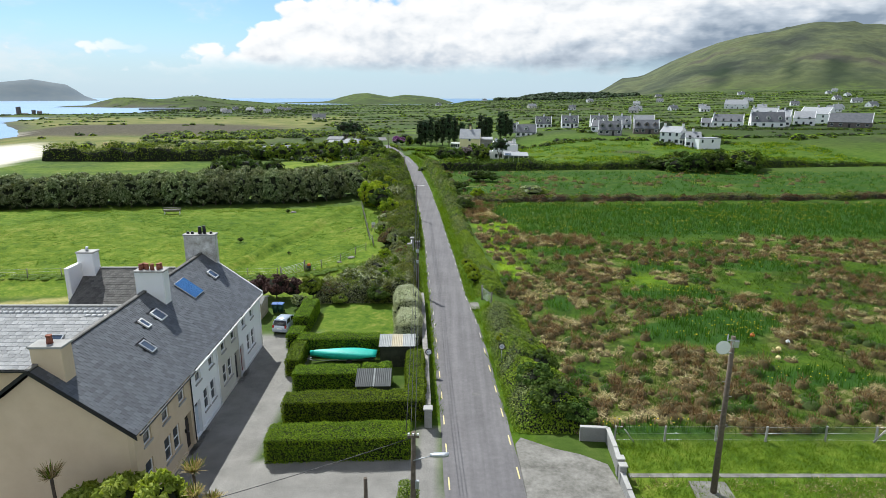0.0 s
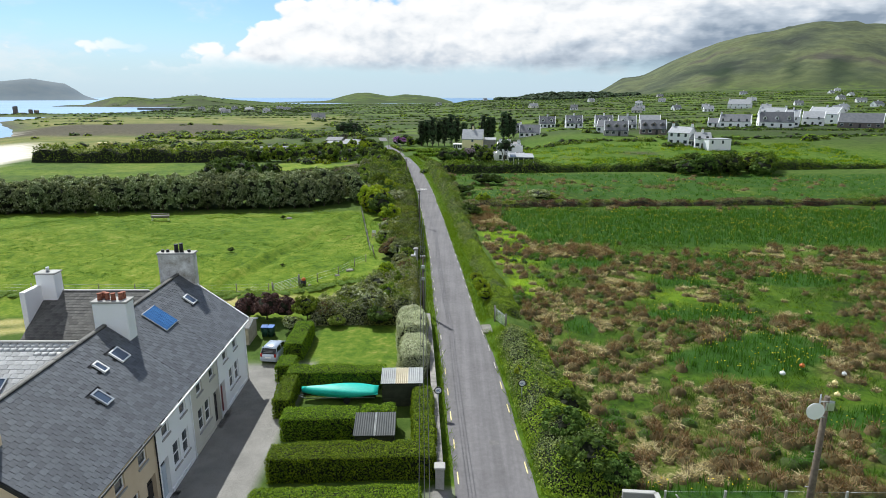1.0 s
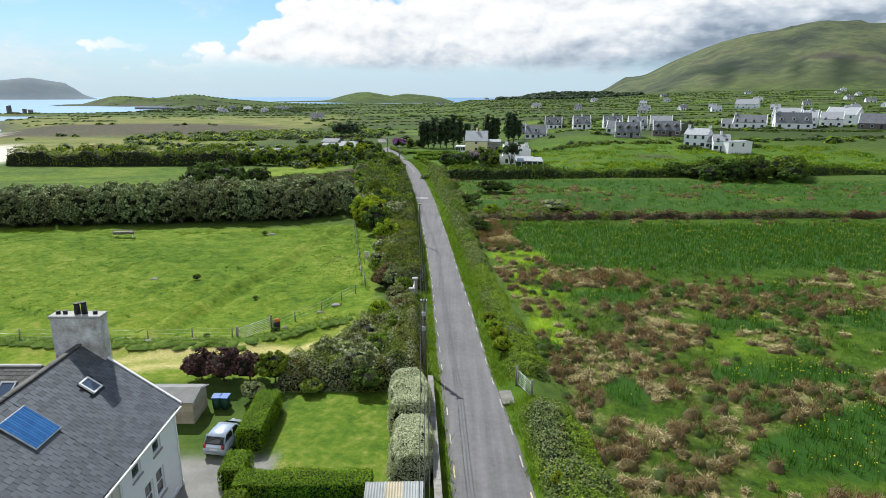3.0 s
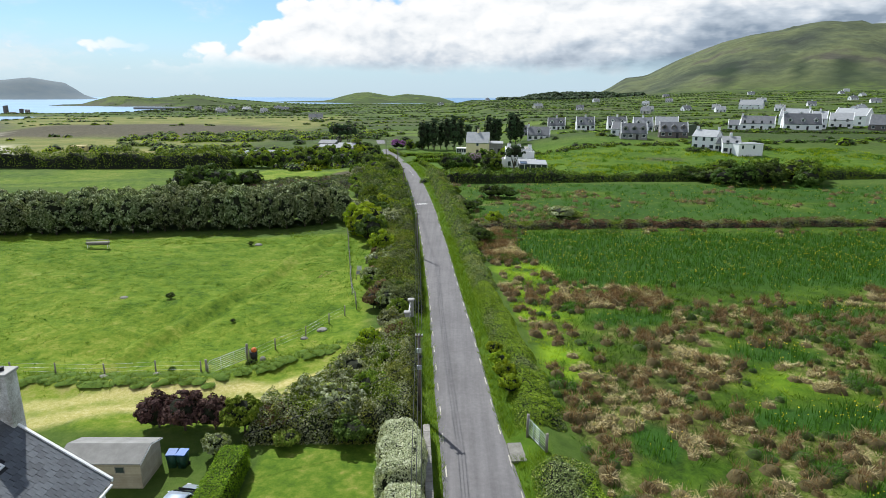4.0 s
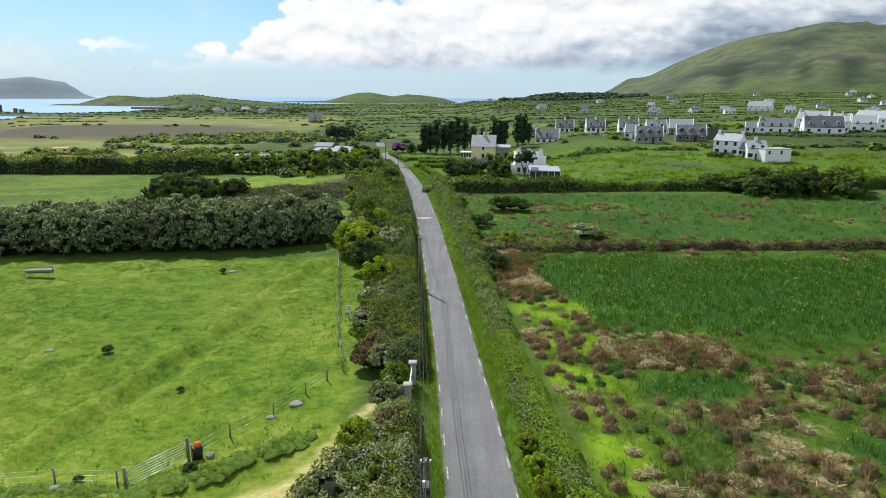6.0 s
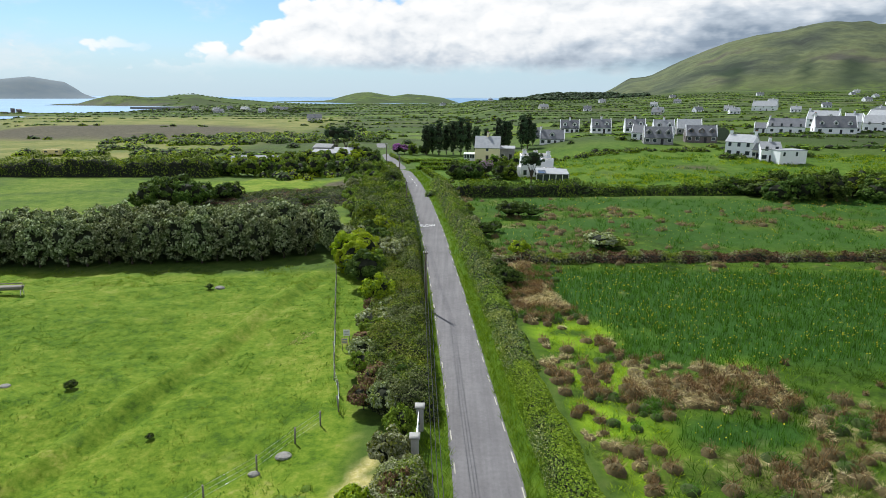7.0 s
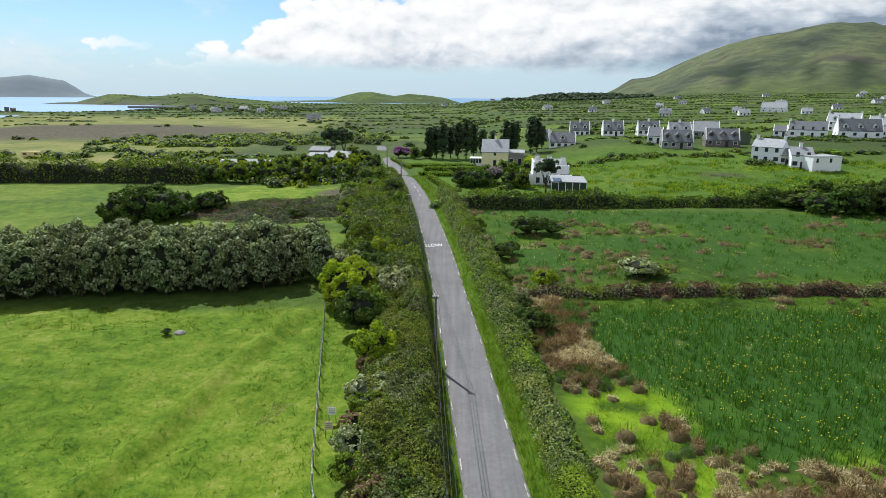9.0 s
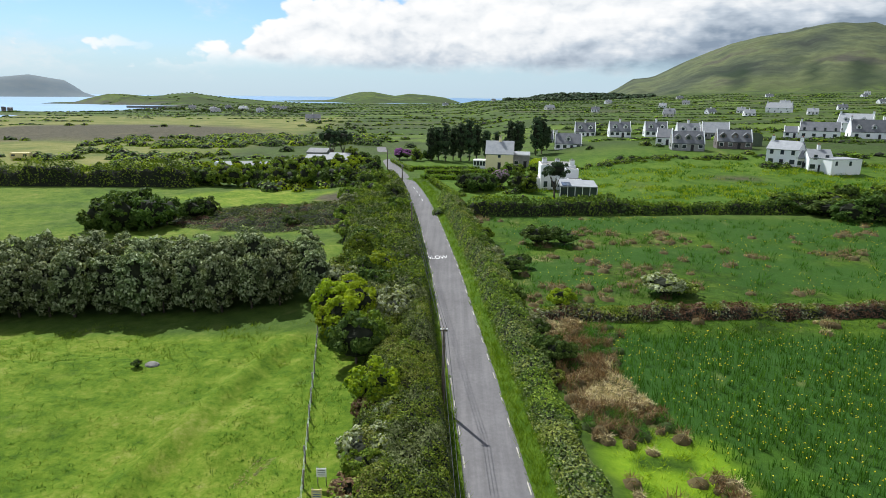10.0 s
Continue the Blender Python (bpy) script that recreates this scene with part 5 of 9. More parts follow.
for i in range(30):
    x, y = rp.uniform(64, 106), rp.uniform(186, 203)
    (TREE_DARK if rp.random() < 0.6 else TREE_MID).at(x, y, rp.uniform(0.95, 1.3), rp.uniform(0.95, 1.3) * (0.7 if x < 74 else 1.0), rng=rp)
SHRUB_GREY.at(64.5, 197.0, 2.4, 2.2, rng=rp, label="shrub in pale blossom at the thicket's edge")

# ---- building tools ----
def box(bm, x0, x1, y0, y1, z0, z1):
    v = [bm.verts.new((x, y, z)) for z in (z0, z1) for y in (y0, y1) for x in (x0, x1)]
    for f in ((0, 2, 3, 1), (4, 5, 7, 6), (0, 1, 5, 4), (2, 6, 7, 3), (0, 4, 6, 2), (1, 3, 7, 5)):
        bm.faces.new([v[i] for i in f])
    return v


def prism(bm, pts, y0, y1):
    """A profile in x, z drawn out along y."""
    a, b = [bm.verts.new((x, y0, z)) for x, z in pts], [bm.verts.new((x, y1, z)) for x, z in pts]
    n = len(pts)
    bm.faces.new(a)
    bm.faces.new(b[::-1])
    for i in range(n):
        bm.faces.new((a[i], b[i], b[(i + 1) % n], a[(i + 1) % n]))


def bar(bm, a, b, r, sides=6):
    """A round bar from a to b."""
    a, b = Vector(a), Vector(b)
    q = (b - a).to_track_quat("Z", "Y")
    rings = [[bm.verts.new(p + q @ Vector((r * math.cos(s * math.tau / sides), r * math.sin(s * math.tau / sides), 0))) for s in range(sides)] for p in (a, b)]
    for s in range(sides):
        bm.faces.new((rings[0][s], rings[0][(s + 1) % sides], rings[1][(s + 1) % sides], rings[1][s])).smooth = True
    bm.faces.new(rings[0][::-1])
    bm.faces.new(rings[1])


def drum(bm, c, r0, r1, h, sides=12):
    bar_top = [bm.verts.new((c[0] + r1 * math.cos(s * math.tau / sides), c[1] + r1 * math.sin(s * math.tau / sides), c[2] + h)) for s in range(sides)]
    bot = [bm.verts.new((c[0] + r0 * math.cos(s * math.tau / sides), c[1] + r0 * math.sin(s * math.tau / sides), c[2])) for s in range(sides)]
    for s in range(sides):
        bm.faces.new((bot[s], bot[(s + 1) % sides], bar_top[(s + 1) % sides], bar_top[s])).smooth = True
    bm.faces.new(bot[::-1])
    bm.faces.new(bar_top)


def bevel(bm, w=0.02, seg=1):
    bmesh.ops.remove_doubles(bm, verts=bm.verts, dist=1e-5)
    bmesh.ops.bevel(bm, geom=[e for e in bm.edges if len(e.link_faces) == 2 and e.calc_face_angle(0) > 0.5], offset=w, segments=seg, affect="EDGES", clamp_overlap=True)


def finish(name, bm, mat):
    bmesh.ops.recalc_face_normals(bm, faces=bm.faces)
    me = bpy.data.meshes.new(name)
    bm.to_mesh(me)
    bm.free()
    for m in (mat if isinstance(mat, (tuple, list)) else (mat,)):
        me.materials.append(m)
    return me


def part(name, bm, mat, parent, label="", m=None):
    ob = new(name, bm if isinstance(bm, bpy.types.Mesh) else finish(name, bm, mat))
    ob.parent = parent
    if m is not None:
        ob.matrix_local = m
    if label:
        ob["label"] = label
    return ob


def thing(name, m, label, category, group="", kind=""):
    e = new(name)
    e.matrix_basis = m
    return tagged(e, label, category, group, kind)


def wall_open(bm, y0, y1, z0, z1, x0, x1, holes):
    """A wall slab between x0 and x1 with holes (ya, yb, za, zb) through it."""
    ys = sorted({y0, y1, *[h[0] for h in holes], *[h[1] for h in holes]})
    for a, b in zip(ys, ys[1:]):
        cuts = sorted((h[2], h[3]) for h in holes if h[0] <= a + 1e-6 and h[1] >= b - 1e-6)
        z = z0
        for lo, hi in cuts:
            if lo > z + 1e-4:
                box(bm, x0, x1, a, b, z, lo)
            z = max(z, hi)
        if z < z1 - 1e-4:
            box(bm, x0, x1, a, b, z, z1)


def sash_window(parent, y0, y1, z0, z1, face=0.0, frame_mat=None, rails=1, sill_mat=None):
    """A sash window set back in its opening, on a wall whose face looks along +x."""
    bm = bmesh.new()
    t, x0, x1 = 0.07, face - 0.17, face - 0.09
    box(bm, x0, x1, y0, y0 + t, z0, z1)
    box(bm, x0, x1, y1 - t, y1, z0, z1)
    box(bm, x0, x1, y0 + t, y1 - t, z0, z0 + t)
    box(bm, x0, x1, y0 + t, y1 - t, z1 - t, z1)
    for i in range(rails):
        zz = z0 + (z1 - z0) * (i + 1) / (rails + 1)
        box(bm, x0, x1 - 0.01, y0 + t, y1 - t, zz - 0.03, zz + 0.03)
    w = part("window", bm, frame_mat or WHITE_PAINT, parent)
    bm = bmesh.new()
    box(bm, x0 + 0.02, x0 + 0.035, y0 + t, y1 - t, z0 + t, z1 - t)
    part("pane", bm, GLASS, w)
    bm = bmesh.new()
    box(bm, face - 0.09, face + 0.07, y0 - 0.08, y1 + 0.08, z0 - 0.11, z0 - 0.001)
    part("sill", bm, sill_mat or CONCRETE, w)
    return w


def chimney_part(parent, cx, cy, wx, wy, z0, z1, mat, pots, pot_mat, cap_mat=None):
    bm = bmesh.new()
    box(bm, cx - wx / 2, cx + wx / 2, cy - wy / 2, cy + wy / 2, z0, z1)
    bevel(bm, 0.02)
    c = part("chimney", bm, mat, parent)
    bm = bmesh.new()
    box(bm, cx - wx / 2 - 0.07, cx + wx / 2 + 0.07, cy - wy / 2 - 0.07, cy + wy / 2 + 0.07, z1, z1 + 0.13)
    bevel(bm, 0.02)
    part("cap", bm, cap_mat or CONCRETE, c)
    for px, py, ph, pr in pots:
        bm = bmesh.new()
        drum(bm, (px, py, z1 + 0.13), pr * 1.1, pr * 0.85, ph)
        drum(bm, (px, py, z1 + 0.13 + ph - 0.06), pr * 1.05, pr * 1.05, 0.08)
        part("chimney_pot", bm, pot_mat, c)
    return c


def roof_light(parent, along, up, w, h, frame, ridge_m):
    """A roof window lying on a slope; ridge_m turns slope coordinates (along, up, out) into local ones."""
    bm = bmesh.new()
    t = 0.09
    for a0, a1, u0, u1 in ((-w / 2, w / 2, -h / 2, -h / 2 + t), (-w / 2, w / 2, h / 2 - t, h / 2), (-w / 2, -w / 2 + t, -h / 2 + t, h / 2 - t), (w / 2 - t, w / 2, -h / 2 + t, h / 2 - t)):
        box(bm, a0, a1, u0, u1, 0, 0.11)
    s = part("skylight", bm, frame, parent, "", ridge_m @ Matrix.Translation((along, up, 0.04)))
    bm = bmesh.new()
    box(bm, -w / 2 + t, w / 2 - t, -h / 2 + t, h / 2 - t, 0.03, 0.075)
    part("pane", bm, SKYLIGHT, s)
    return s


SLATE_W, SLATE_UP = 0.43, 0.30


def slate_mesh(mat, w=SLATE_W, up=SLATE_UP):
    bm = bmesh.new()
    v = box(bm, 0.011, w - 0.011, 0, up * 1.22, 0, 0.016)
    for q in v:
        q.co.z += 0.018 * (1 - q.co.y / (up * 1.22))
    return finish("slate", bm, mat)


def lay_slates(parent, m, length, slope, mat, limit, keep_clear=(), seed=0, w=SLATE_W, up=SLATE_UP, from_far=False):
    """Courses of slates on a slope of that length and height; the first ones are parts, the others one mass."""
    rng = random.Random(seed)
    one, count, V, Q = slate_mesh(mat, w, up), 0, [], []
    base = np.array([q.co[:] for q in one.vertices])
    faces = np.array([list(p.vertices) for p in one.polygons])
    rows = int(slope / up)
    for j in range(rows):
        off = (j % 2) * w / 2
        i0 = -1 if off else 0
        for i in range(i0, int(length / w) + 1):
            a, u = i * w + off, j * up
            a0, a1 = max(a, 0.0), min(a + w, length)
            if a1 - a0 < 0.08:
                continue
            cut = Matrix.Diagonal(((a1 - a0) / w, 1, 1, 1))
            if any(c[0] - c[2] / 2 < a + w * 0.8 and c[0] + c[2] / 2 > a + w * 0.2 and c[1] - c[3] / 2 < u + up * 0.7 and c[1] + c[3] / 2 > u + up * 0.3 for c in keep_clear):
                continue
            jig = Matrix.Translation((a0 + rng.uniform(-0.006, 0.006), u + rng.uniform(-0.01, 0.01), 0.010 + rng.uniform(0, 0.004))) @ Matrix.Rotation(rng.uniform(-0.012, 0.012), 4, "Z") @ cut
            if count < limit:
                part("slate", one, None, parent, "", m @ jig)
            else:
                M = np.array(m @ jig)
                V.append(base @ M[:3, :3].T + M[:3, 3])
                Q.append(faces + 8 * len(Q))
            count += 1
    if V:
        ob = new("slate_field", mesh_from("slates", np.concatenate(V), np.concatenate(Q), (mat,)))
        ob.parent = parent
        tagged(ob, kind="stuff")


# ---- the terrace beside the lane ----
TERRACE = pose(-17.08, 29.5, -0.30, 0, 0, 1.0)
EAVE_X, EAVE_Z, RIDGE_X, RIDGE_Z, REAR_X = 0.30, 5.45, -4.95, 9.33, -10.2
PITCH = math.atan2(RIDGE_Z - EAVE_Z, EAVE_X - RIDGE_X)
SLOPE = math.hypot(RIDGE_Z - EAVE_Z, EAVE_X - RIDGE_X)


def street_slope(y0):
    """Slope coordinates: x along the terrace, y up the slope, z out of it, from the eave at y0."""
    up = Vector((-math.cos(PITCH), 0, math.sin(PITCH)))
    along = Vector((0, 1, 0))
    out = Vector((math.sin(PITCH), 0, math.cos(PITCH)))
    m = Matrix((along, up, out)).transposed().to_4x4()
    if m.determinant() < 0:
        m = Matrix((along, up, out)).transposed().to_4x4()
    return Matrix.Translation((EAVE_X, y0, EAVE_Z)) @ m


def roof_slabs(bm, y0, y1, t=0.14):
    for sx in (EAVE_X, REAR_X):
        d = Vector((RIDGE_X - sx, RIDGE_Z - EAVE_Z)).normalized()
        n = Vector((-d.y, d.x)) if d.x < 0 else Vector((d.y, -d.x))
        if n.y > 0:
            n = -n
        prism(bm, [(sx, EAVE_Z), (RIDGE_X, RIDGE_Z), (RIDGE_X, RIDGE_Z + n.y * t * 1.2), (sx + n.x * t, EAVE_Z + n.y * t)], y0, y1)


def terrace_house(y0, y1, mat, label, up_wins, low_wins, door, door_mat, slate_mat, lights, seed, low=(1.35, 2.95), up=(4.0, 5.3), gable0=False, gable1=False, win_w=0.95, over0=0.0, over1=0.0, limit=430):
    ob = thing("terraced_house", TERRACE, label, "house", "houses of the terrace")
    holes = [(c - win_w / 2, c + win_w / 2, *up) for c in up_wins] + [(c - win_w / 2, c + win_w / 2, *low) for c in low_wins]
    holes.append((door - 0.52, door + 0.52, 0.18, 2.75))
    bm = bmesh.new()
    wall_open(bm, y0, y1, -0.3, 5.42, -0.35, 0.0, holes)
    part("front_wall", bm, mat, ob)
    bm = bmesh.new()
    box(bm, -9.9, -9.6, y0, y1, -0.3, 5.42)
    part("rear_wall", bm, mat, ob)
    for g, a, b in ((gable0, y0, y0 + 0.35), (gable1, y1 - 0.35, y1)):
        bm = bmesh.new()
        prism(bm, [(-0.36, -0.3), (-9.6, -0.3), (-9.6, 5.38), (-4.95, 9.0), (-0.36, 5.52)], a + 0.002, b - 0.002)
        part("gable_wall", bm, mat, ob)
    bm = bmesh.new()
    roof_slabs(bm, y0 - over0, y1 + over1)
    part("roof", bm, BLACK_PAINT, ob)
    lights_here = [(l[0] - (y0 - over0), l[1], l[2] + 0.1, l[3] + 0.1) for l in lights]
    m = street_slope(y0 - over0)
    for along, u, w, h, fr in lights:
        roof_light(ob, along - (y0 - over0), u, w, h, fr, m)
    bm = bmesh.new()
    box(bm, RIDGE_X - 0.16, RIDGE_X + 0.16, y0 - over0, y1 + over1, RIDGE_Z - 0.06, RIDGE_Z + 0.07)
    bevel(bm, 0.05)
    part("ridge_cap", bm, SLATE_OLD, ob)
    bm = bmesh.new()
    box(bm, EAVE_X + 0.02, EAVE_X + 0.14, y0, y1, EAVE_Z - 0.16, EAVE_Z - 0.04)
    bevel(bm, 0.03)
    part("gutter", bm, BLACK_PAINT if gable0 else WHITE_PAINT, ob)
    bm = bmesh.new()
    bar(bm, (0.08, y1 - 0.25, 0.0), (0.08, y1 - 0.25, EAVE_Z - 0.2), 0.045)
    part("downpipe", bm, BLACK_PAINT if gable0 else WHITE_PAINT, ob)
    for c in up_wins:
        sash_window(ob, c - win_w / 2, c + win_w / 2, *up)
    for c in low_wins:
        sash_window(ob, c - win_w / 2, c + win_w / 2, *low)
    bm = bmesh.new()
    box(bm, -0.30, -0.24, door - 0.52, door + 0.52, 0.18, 2.2)
    for zz in (0.4, 1.25):
        box(bm, -0.24, -0.225, door - 0.36, door - 0.06, zz, zz + 0.7)
        box(bm, -0.24, -0.225, door + 0.06, door + 0.36, zz, zz + 0.7)
    d = part("door", bm, door_mat, ob)
    bm = bmesh.new()
    box(bm, -0.30, -0.27, door - 0.52, door + 0.52, 2.26, 2.75)
    part("fanlight", bm, GLASS, d)
    bm = bmesh.new()
    drum(bm, (-0.2, door + 0.4, 1.2), 0.03, 0.03, 0.06, 8)
    part("knob", bm, GALV, d)
    bm = bmesh.new()
    box(bm, -0.3, 0.45, door - 0.75, door + 0.75, -0.1, 0.16)
    bevel(bm, 0.02)
    part("doorstep", bm, CONCRETE, ob)
    bm = bmesh.new()
    box(bm, 0.002, 0.06, y0 + 0.02, door - 0.56, -0.3, 0.42)
    box(bm, 0.002, 0.06, door + 0.56, y1 - 0.02, -0.3, 0.42)
    part("plinth", bm, mat, ob)
    lay_slates(ob, m, (y1 + over1) - (y0 - over0), SLOPE - 0.05, slate_mat, limit, lights_here, seed)
    return ob


def along(y):
    return y - 29.5


tan_house = terrace_house(0.0, 7.9, TAN_RENDER, "tan rendered end house of the terrace with slate roof", (1.45, 3.85, 6.25), (1.3, 3.75, 5.0), 6.85, DOOR_DARK, SLATE,
                          [(7.25, 3.25, 0.72, 1.05, GALV)], 1, gable0=True, over0=0.25)
white_house = terrace_house(7.9, 12.9, WHITE_RENDER, "white rendered terraced house with pale blue door", (9.1, 11.6), (10.2, 11.55), 8.55, DOOR_BLUE, SLATE,
                            [(9.35, 4.6, 0.55, 0.85, WHITE_PAINT), (11.25, 4.45, 1.0, 1.0, WHITE_PAINT)], 2)
cream_house = terrace_house(12.9, 17.9, CREAM_RENDER, "cream rendered terraced house with panel on its roof", (14.3, 16.6), (14.2, 15.4), 17.1, DOOR_DARK, SLATE, [], 3)
end_house = terrace_house(17.9, 24.3, WHITE_RENDER, "white end house of the terrace with dark red door", (19.4, 21.7), (20.4, 21.7), 18.4, RED_PAINT, SLATE,
                          [(21.7, 4.3, 0.85, 0.95, WHITE_PAINT)], 4, gable1=True, over1=0.18)
for a, b, parent_house, c in ((-0.25, 0.0, tan_house, BLACK_PAINT), (24.3, 24.5, end_house, WHITE_PAINT)):
    bm = bmesh.new()
    prism(bm, [(0.34, 5.40), (-4.95, 9.36), (-10.24, 5.40), (-10.24, 5.18), (-4.95, 9.12), (0.34, 5.18)], a - 0.06, a - 0.005)
    if b > 20:
        prism(bm, [(0.34, 5.56), (-4.95, 9.46), (-4.95, 9.3), (0.34, 5.40)], b - 0.08, b + 0.06)
    part("bargeboard", bm, c, parent_house)
# blue solar panel
bm = bmesh.new()
box(bm, -0.95, 0.95, -1.0, 1.0, 0.03, 0.11)
bevel(bm, 0.015)
sol = part("solar_panel", bm, GALV, cream_house, "blue glazed solar panel", street_slope(0) @ Matrix.Translation((along(46.6), 4.62, 0.04)))
for i in range(12):
    bm = bmesh.new()
    box(bm, -0.90 + i * 0.152, -0.90 + i * 0.152 + 0.135, -0.95, 0.95, 0.11, 0.125)
    part("tube", bm, BLUE_PANEL, sol)
# chimneys
chimney_part(tan_house, -4.3, 0.95, 1.7, 0.95, 8.2, 10.25, TAN_RENDER, [(-4.3, 0.95, 0.45, 0.16)], TERRACOTTA)
chimney_part(white_house, -4.5, 13.55, 2.1, 0.95, 8.2, 10.75, WHITE_RENDER, [(-5.2 + 0.42 * i, 13.45 + 0.1 * (i % 2), 0.42, 0.14) for i in range(4)] + [(-5.1, 13.8, 0.4, 0.14), (-3.9, 13.8, 0.4, 0.14)], TERRACOTTA)
chimney_part(end_house, -5.0, 24.6, 2.8, 0.8, 0.0, 10.95, STAINED_RENDER, [(-5.0, 24.6, 0.62, 0.16), (-4.6, 24.6, 0.7, 0.15), (-5.7, 24.6, 0.18, 0.12), (-6.1, 24.6, 0.16, 0.12), (-4.0, 24.6, 0.16, 0.12)], BLACK_PAINT)
# small window low in the tan gable, lamp by the door
bm = bmesh.new()
for i in range(3):
    for j in range(2):
        box(bm, -10.2 + 0 * i + i * 0.33, -10.2 + i * 0.33 + 0.28, -0.03, 0.0, 0.9 + j * 0.5, 0.9 + j * 0.5 + 0.44)
part("gable_window", bm, GLASS, tan_house)
bm = bmesh.new()
box(bm, 0.002, 0.14, 6.15, 6.28, 1.75, 2.0)
part("wall_lamp", bm, BLACK_PAINT, tan_house)


def rear_house(label, m, length, width, eave, ridge, mat, slate_mat, limit, seed, up=0.32, w=0.46):
    """A wing with its ridge along local x, the sunlit yard side looking along -y."""
    ob = thing("rear_wing", m, label, "house", "rear wings of the terrace")
    for a, b in ((0.0, 0.3), (width - 0.3, width)):
        bm = bmesh.new()
        box(bm, 0, length, a, b, -0.3, eave - 0.06)
        part("side_wall", bm, mat, ob)
    for a in (0.0, length - 0.3):
        bm = bmesh.new()
        for v0 in (a,):
            p = [(0.3, -0.3), (width - 0.3, -0.3), (width - 0.3, eave - 0.1), (width / 2, ridge - 0.28), (0.3, eave - 0.1)]
            A, B = [bm.verts.new((v0, q, z)) for q, z in p], [bm.verts.new((v0 + 0.3, q, z)) for q, z in p]
            bm.faces.new(A)
            bm.faces.new(B[::-1])
            for i in range(5):
                bm.faces.new((A[i], B[i], B[(i + 1) % 5], A[(i + 1) % 5]))
        part("gable_wall", bm, mat, ob)
    bm = bmesh.new()
    for s in (0, 1):
        p = [(-0.3, eave - 0.12), (width / 2, ridge), (width / 2, ridge - 0.16), (-0.2, eave - 0.28)]
        if s:
            p = [(width - q, z) for q, z in p]
        A, B = [bm.verts.new((-0.1, q, z)) for q, z in p], [bm.verts.new((length + 0.1, q, z)) for q, z in p]
        bm.faces.new(A)
        bm.faces.new(B[::-1])
        for i in range(4):
            bm.faces.new((A[i], B[i], B[(i + 1) % 4], A[(i + 1) % 4]))
    part("roof", bm, LEAD, ob)
    bm = bmesh.new()
    box(bm, -0.1, length + 0.1, width / 2 - 0.14, width / 2 + 0.14, ridge - 0.05, ridge + 0.08)
    bevel(bm, 0.05)
    part("ridge_cap", bm, CONCRETE, ob)
    bm = bmesh.new()
    box(bm, 0, length, -0.42, -0.30, eave - 0.3, eave - 0.16)
    part("gutter", bm, BLACK_PAINT, ob)
    pit = math.atan2(ridge - eave + 0.12, width / 2 + 0.3)
    sl = Matrix.Translation((-0.1, -0.3, eave - 0.12)) @ Matrix.Rotation(pit, 4, "X")
    lay_slates(ob, sl, length + 0.2, math.hypot(ridge - eave + 0.12, width / 2 + 0.3) - 0.03, slate_mat, limit, (), seed, w, up)
    return ob, sl


wing, wing_slope = rear_house("tan rear wing with a pale weathered slate roof", pose(-36.2, 38.35, -0.3, 0, 0, 0.5), 12.6, 8.8, 5.2, 8.05, TAN_RENDER, SLATE_PALE, 420, 11)
s = roof_light(wing, 8.35, 2.2, 1.2, 1.35, GALV, wing_slope)
old, old_slope = rear_house("white rear wing with an old patched slate roof", pose(-33.2, 50.2, -0.3, 0, 0, 0.5), 8.0, 7.6, 5.3, 7.8, WHITE_RENDER, SLATE_OLD, 420, 12, 0.28, 0.36)
bm = bmesh.new()
box(bm, -0.45, -0.05, 0.9, 4.2, 3.0, 8.55)
part("parapet", bm, WHITE_RENDER, old)
chimney_part(old, 0.35, 3.4, 1.5, 1.0, 7.0, 9.4, WHITE_RENDER, [(0.35, 3.4, 0.35, 0.13)], GALV)
roof_light(old, 6.9, 3.2, 0.9, 1.1, GALV, old_slope)
bm = bmesh.new()
box(bm, -48.0, -36.6, 40.2, 46.0, -0.4, 4.6)
lean = thing("outbuilding", pose(0, 0, 0), "low grey outbuilding behind the terrace", "outbuilding")
part("block", bm, GREY_RENDER, lean)
bm = bmesh.new()
box(bm, -48.3, -36.4, 39.9, 46.3, 4.6, 4.85)
part("roof", bm, LEAD, lean)

# ---- the yard and garden things ----
SILVER = mottled("silver_paint", (0.40, 0.45, 0.52), (0.48, 0.53, 0.60), 1.0, 0.28, 60.0, 0.0, 0.55, 0.5)
CAR_GLASS = glass_material("car_glass", (0.012, 0.014, 0.017), 0.05)
RED_LENS = material("red_lens", lambda k, co: (0.30, 0.012, 0.010), 0.2, 0.0, 0.6)
CLEAR_LENS = material("clear_lens", lambda k, co: (0.55, 0.56, 0.58), 0.15, 0.0, 0.6)
PLATE = material("plate_white", lambda k, co: (0.75, 0.75, 0.73), 0.5)
BLUE_LID = mottled("blue_plastic", (0.01, 0.07, 0.26), (0.02, 0.12, 0.40), 3.0, 0.5, 30.0, 0.001)
GREEN_BIN = mottled("dark_green_plastic", (0.012, 0.05, 0.032), (0.02, 0.07, 0.045), 3.0, 0.5, 30.0, 0.001)
BEIGE_BOARD = mottled("beige_boards", (0.34, 0.29, 0.21), (0.46, 0.40, 0.30), 2.0, 0.85, 30.0, 0.004)
FELT = mottled("roof_felt", (0.17, 0.165, 0.155), (0.26, 0.255, 0.24), 1.5, 0.9, 40.0, 0.003)
DARK_BOARD = mottled("dark_boards", (0.022, 0.028, 0.018), (0.05, 0.055, 0.035), 2.0, 0.85, 30.0, 0.004)
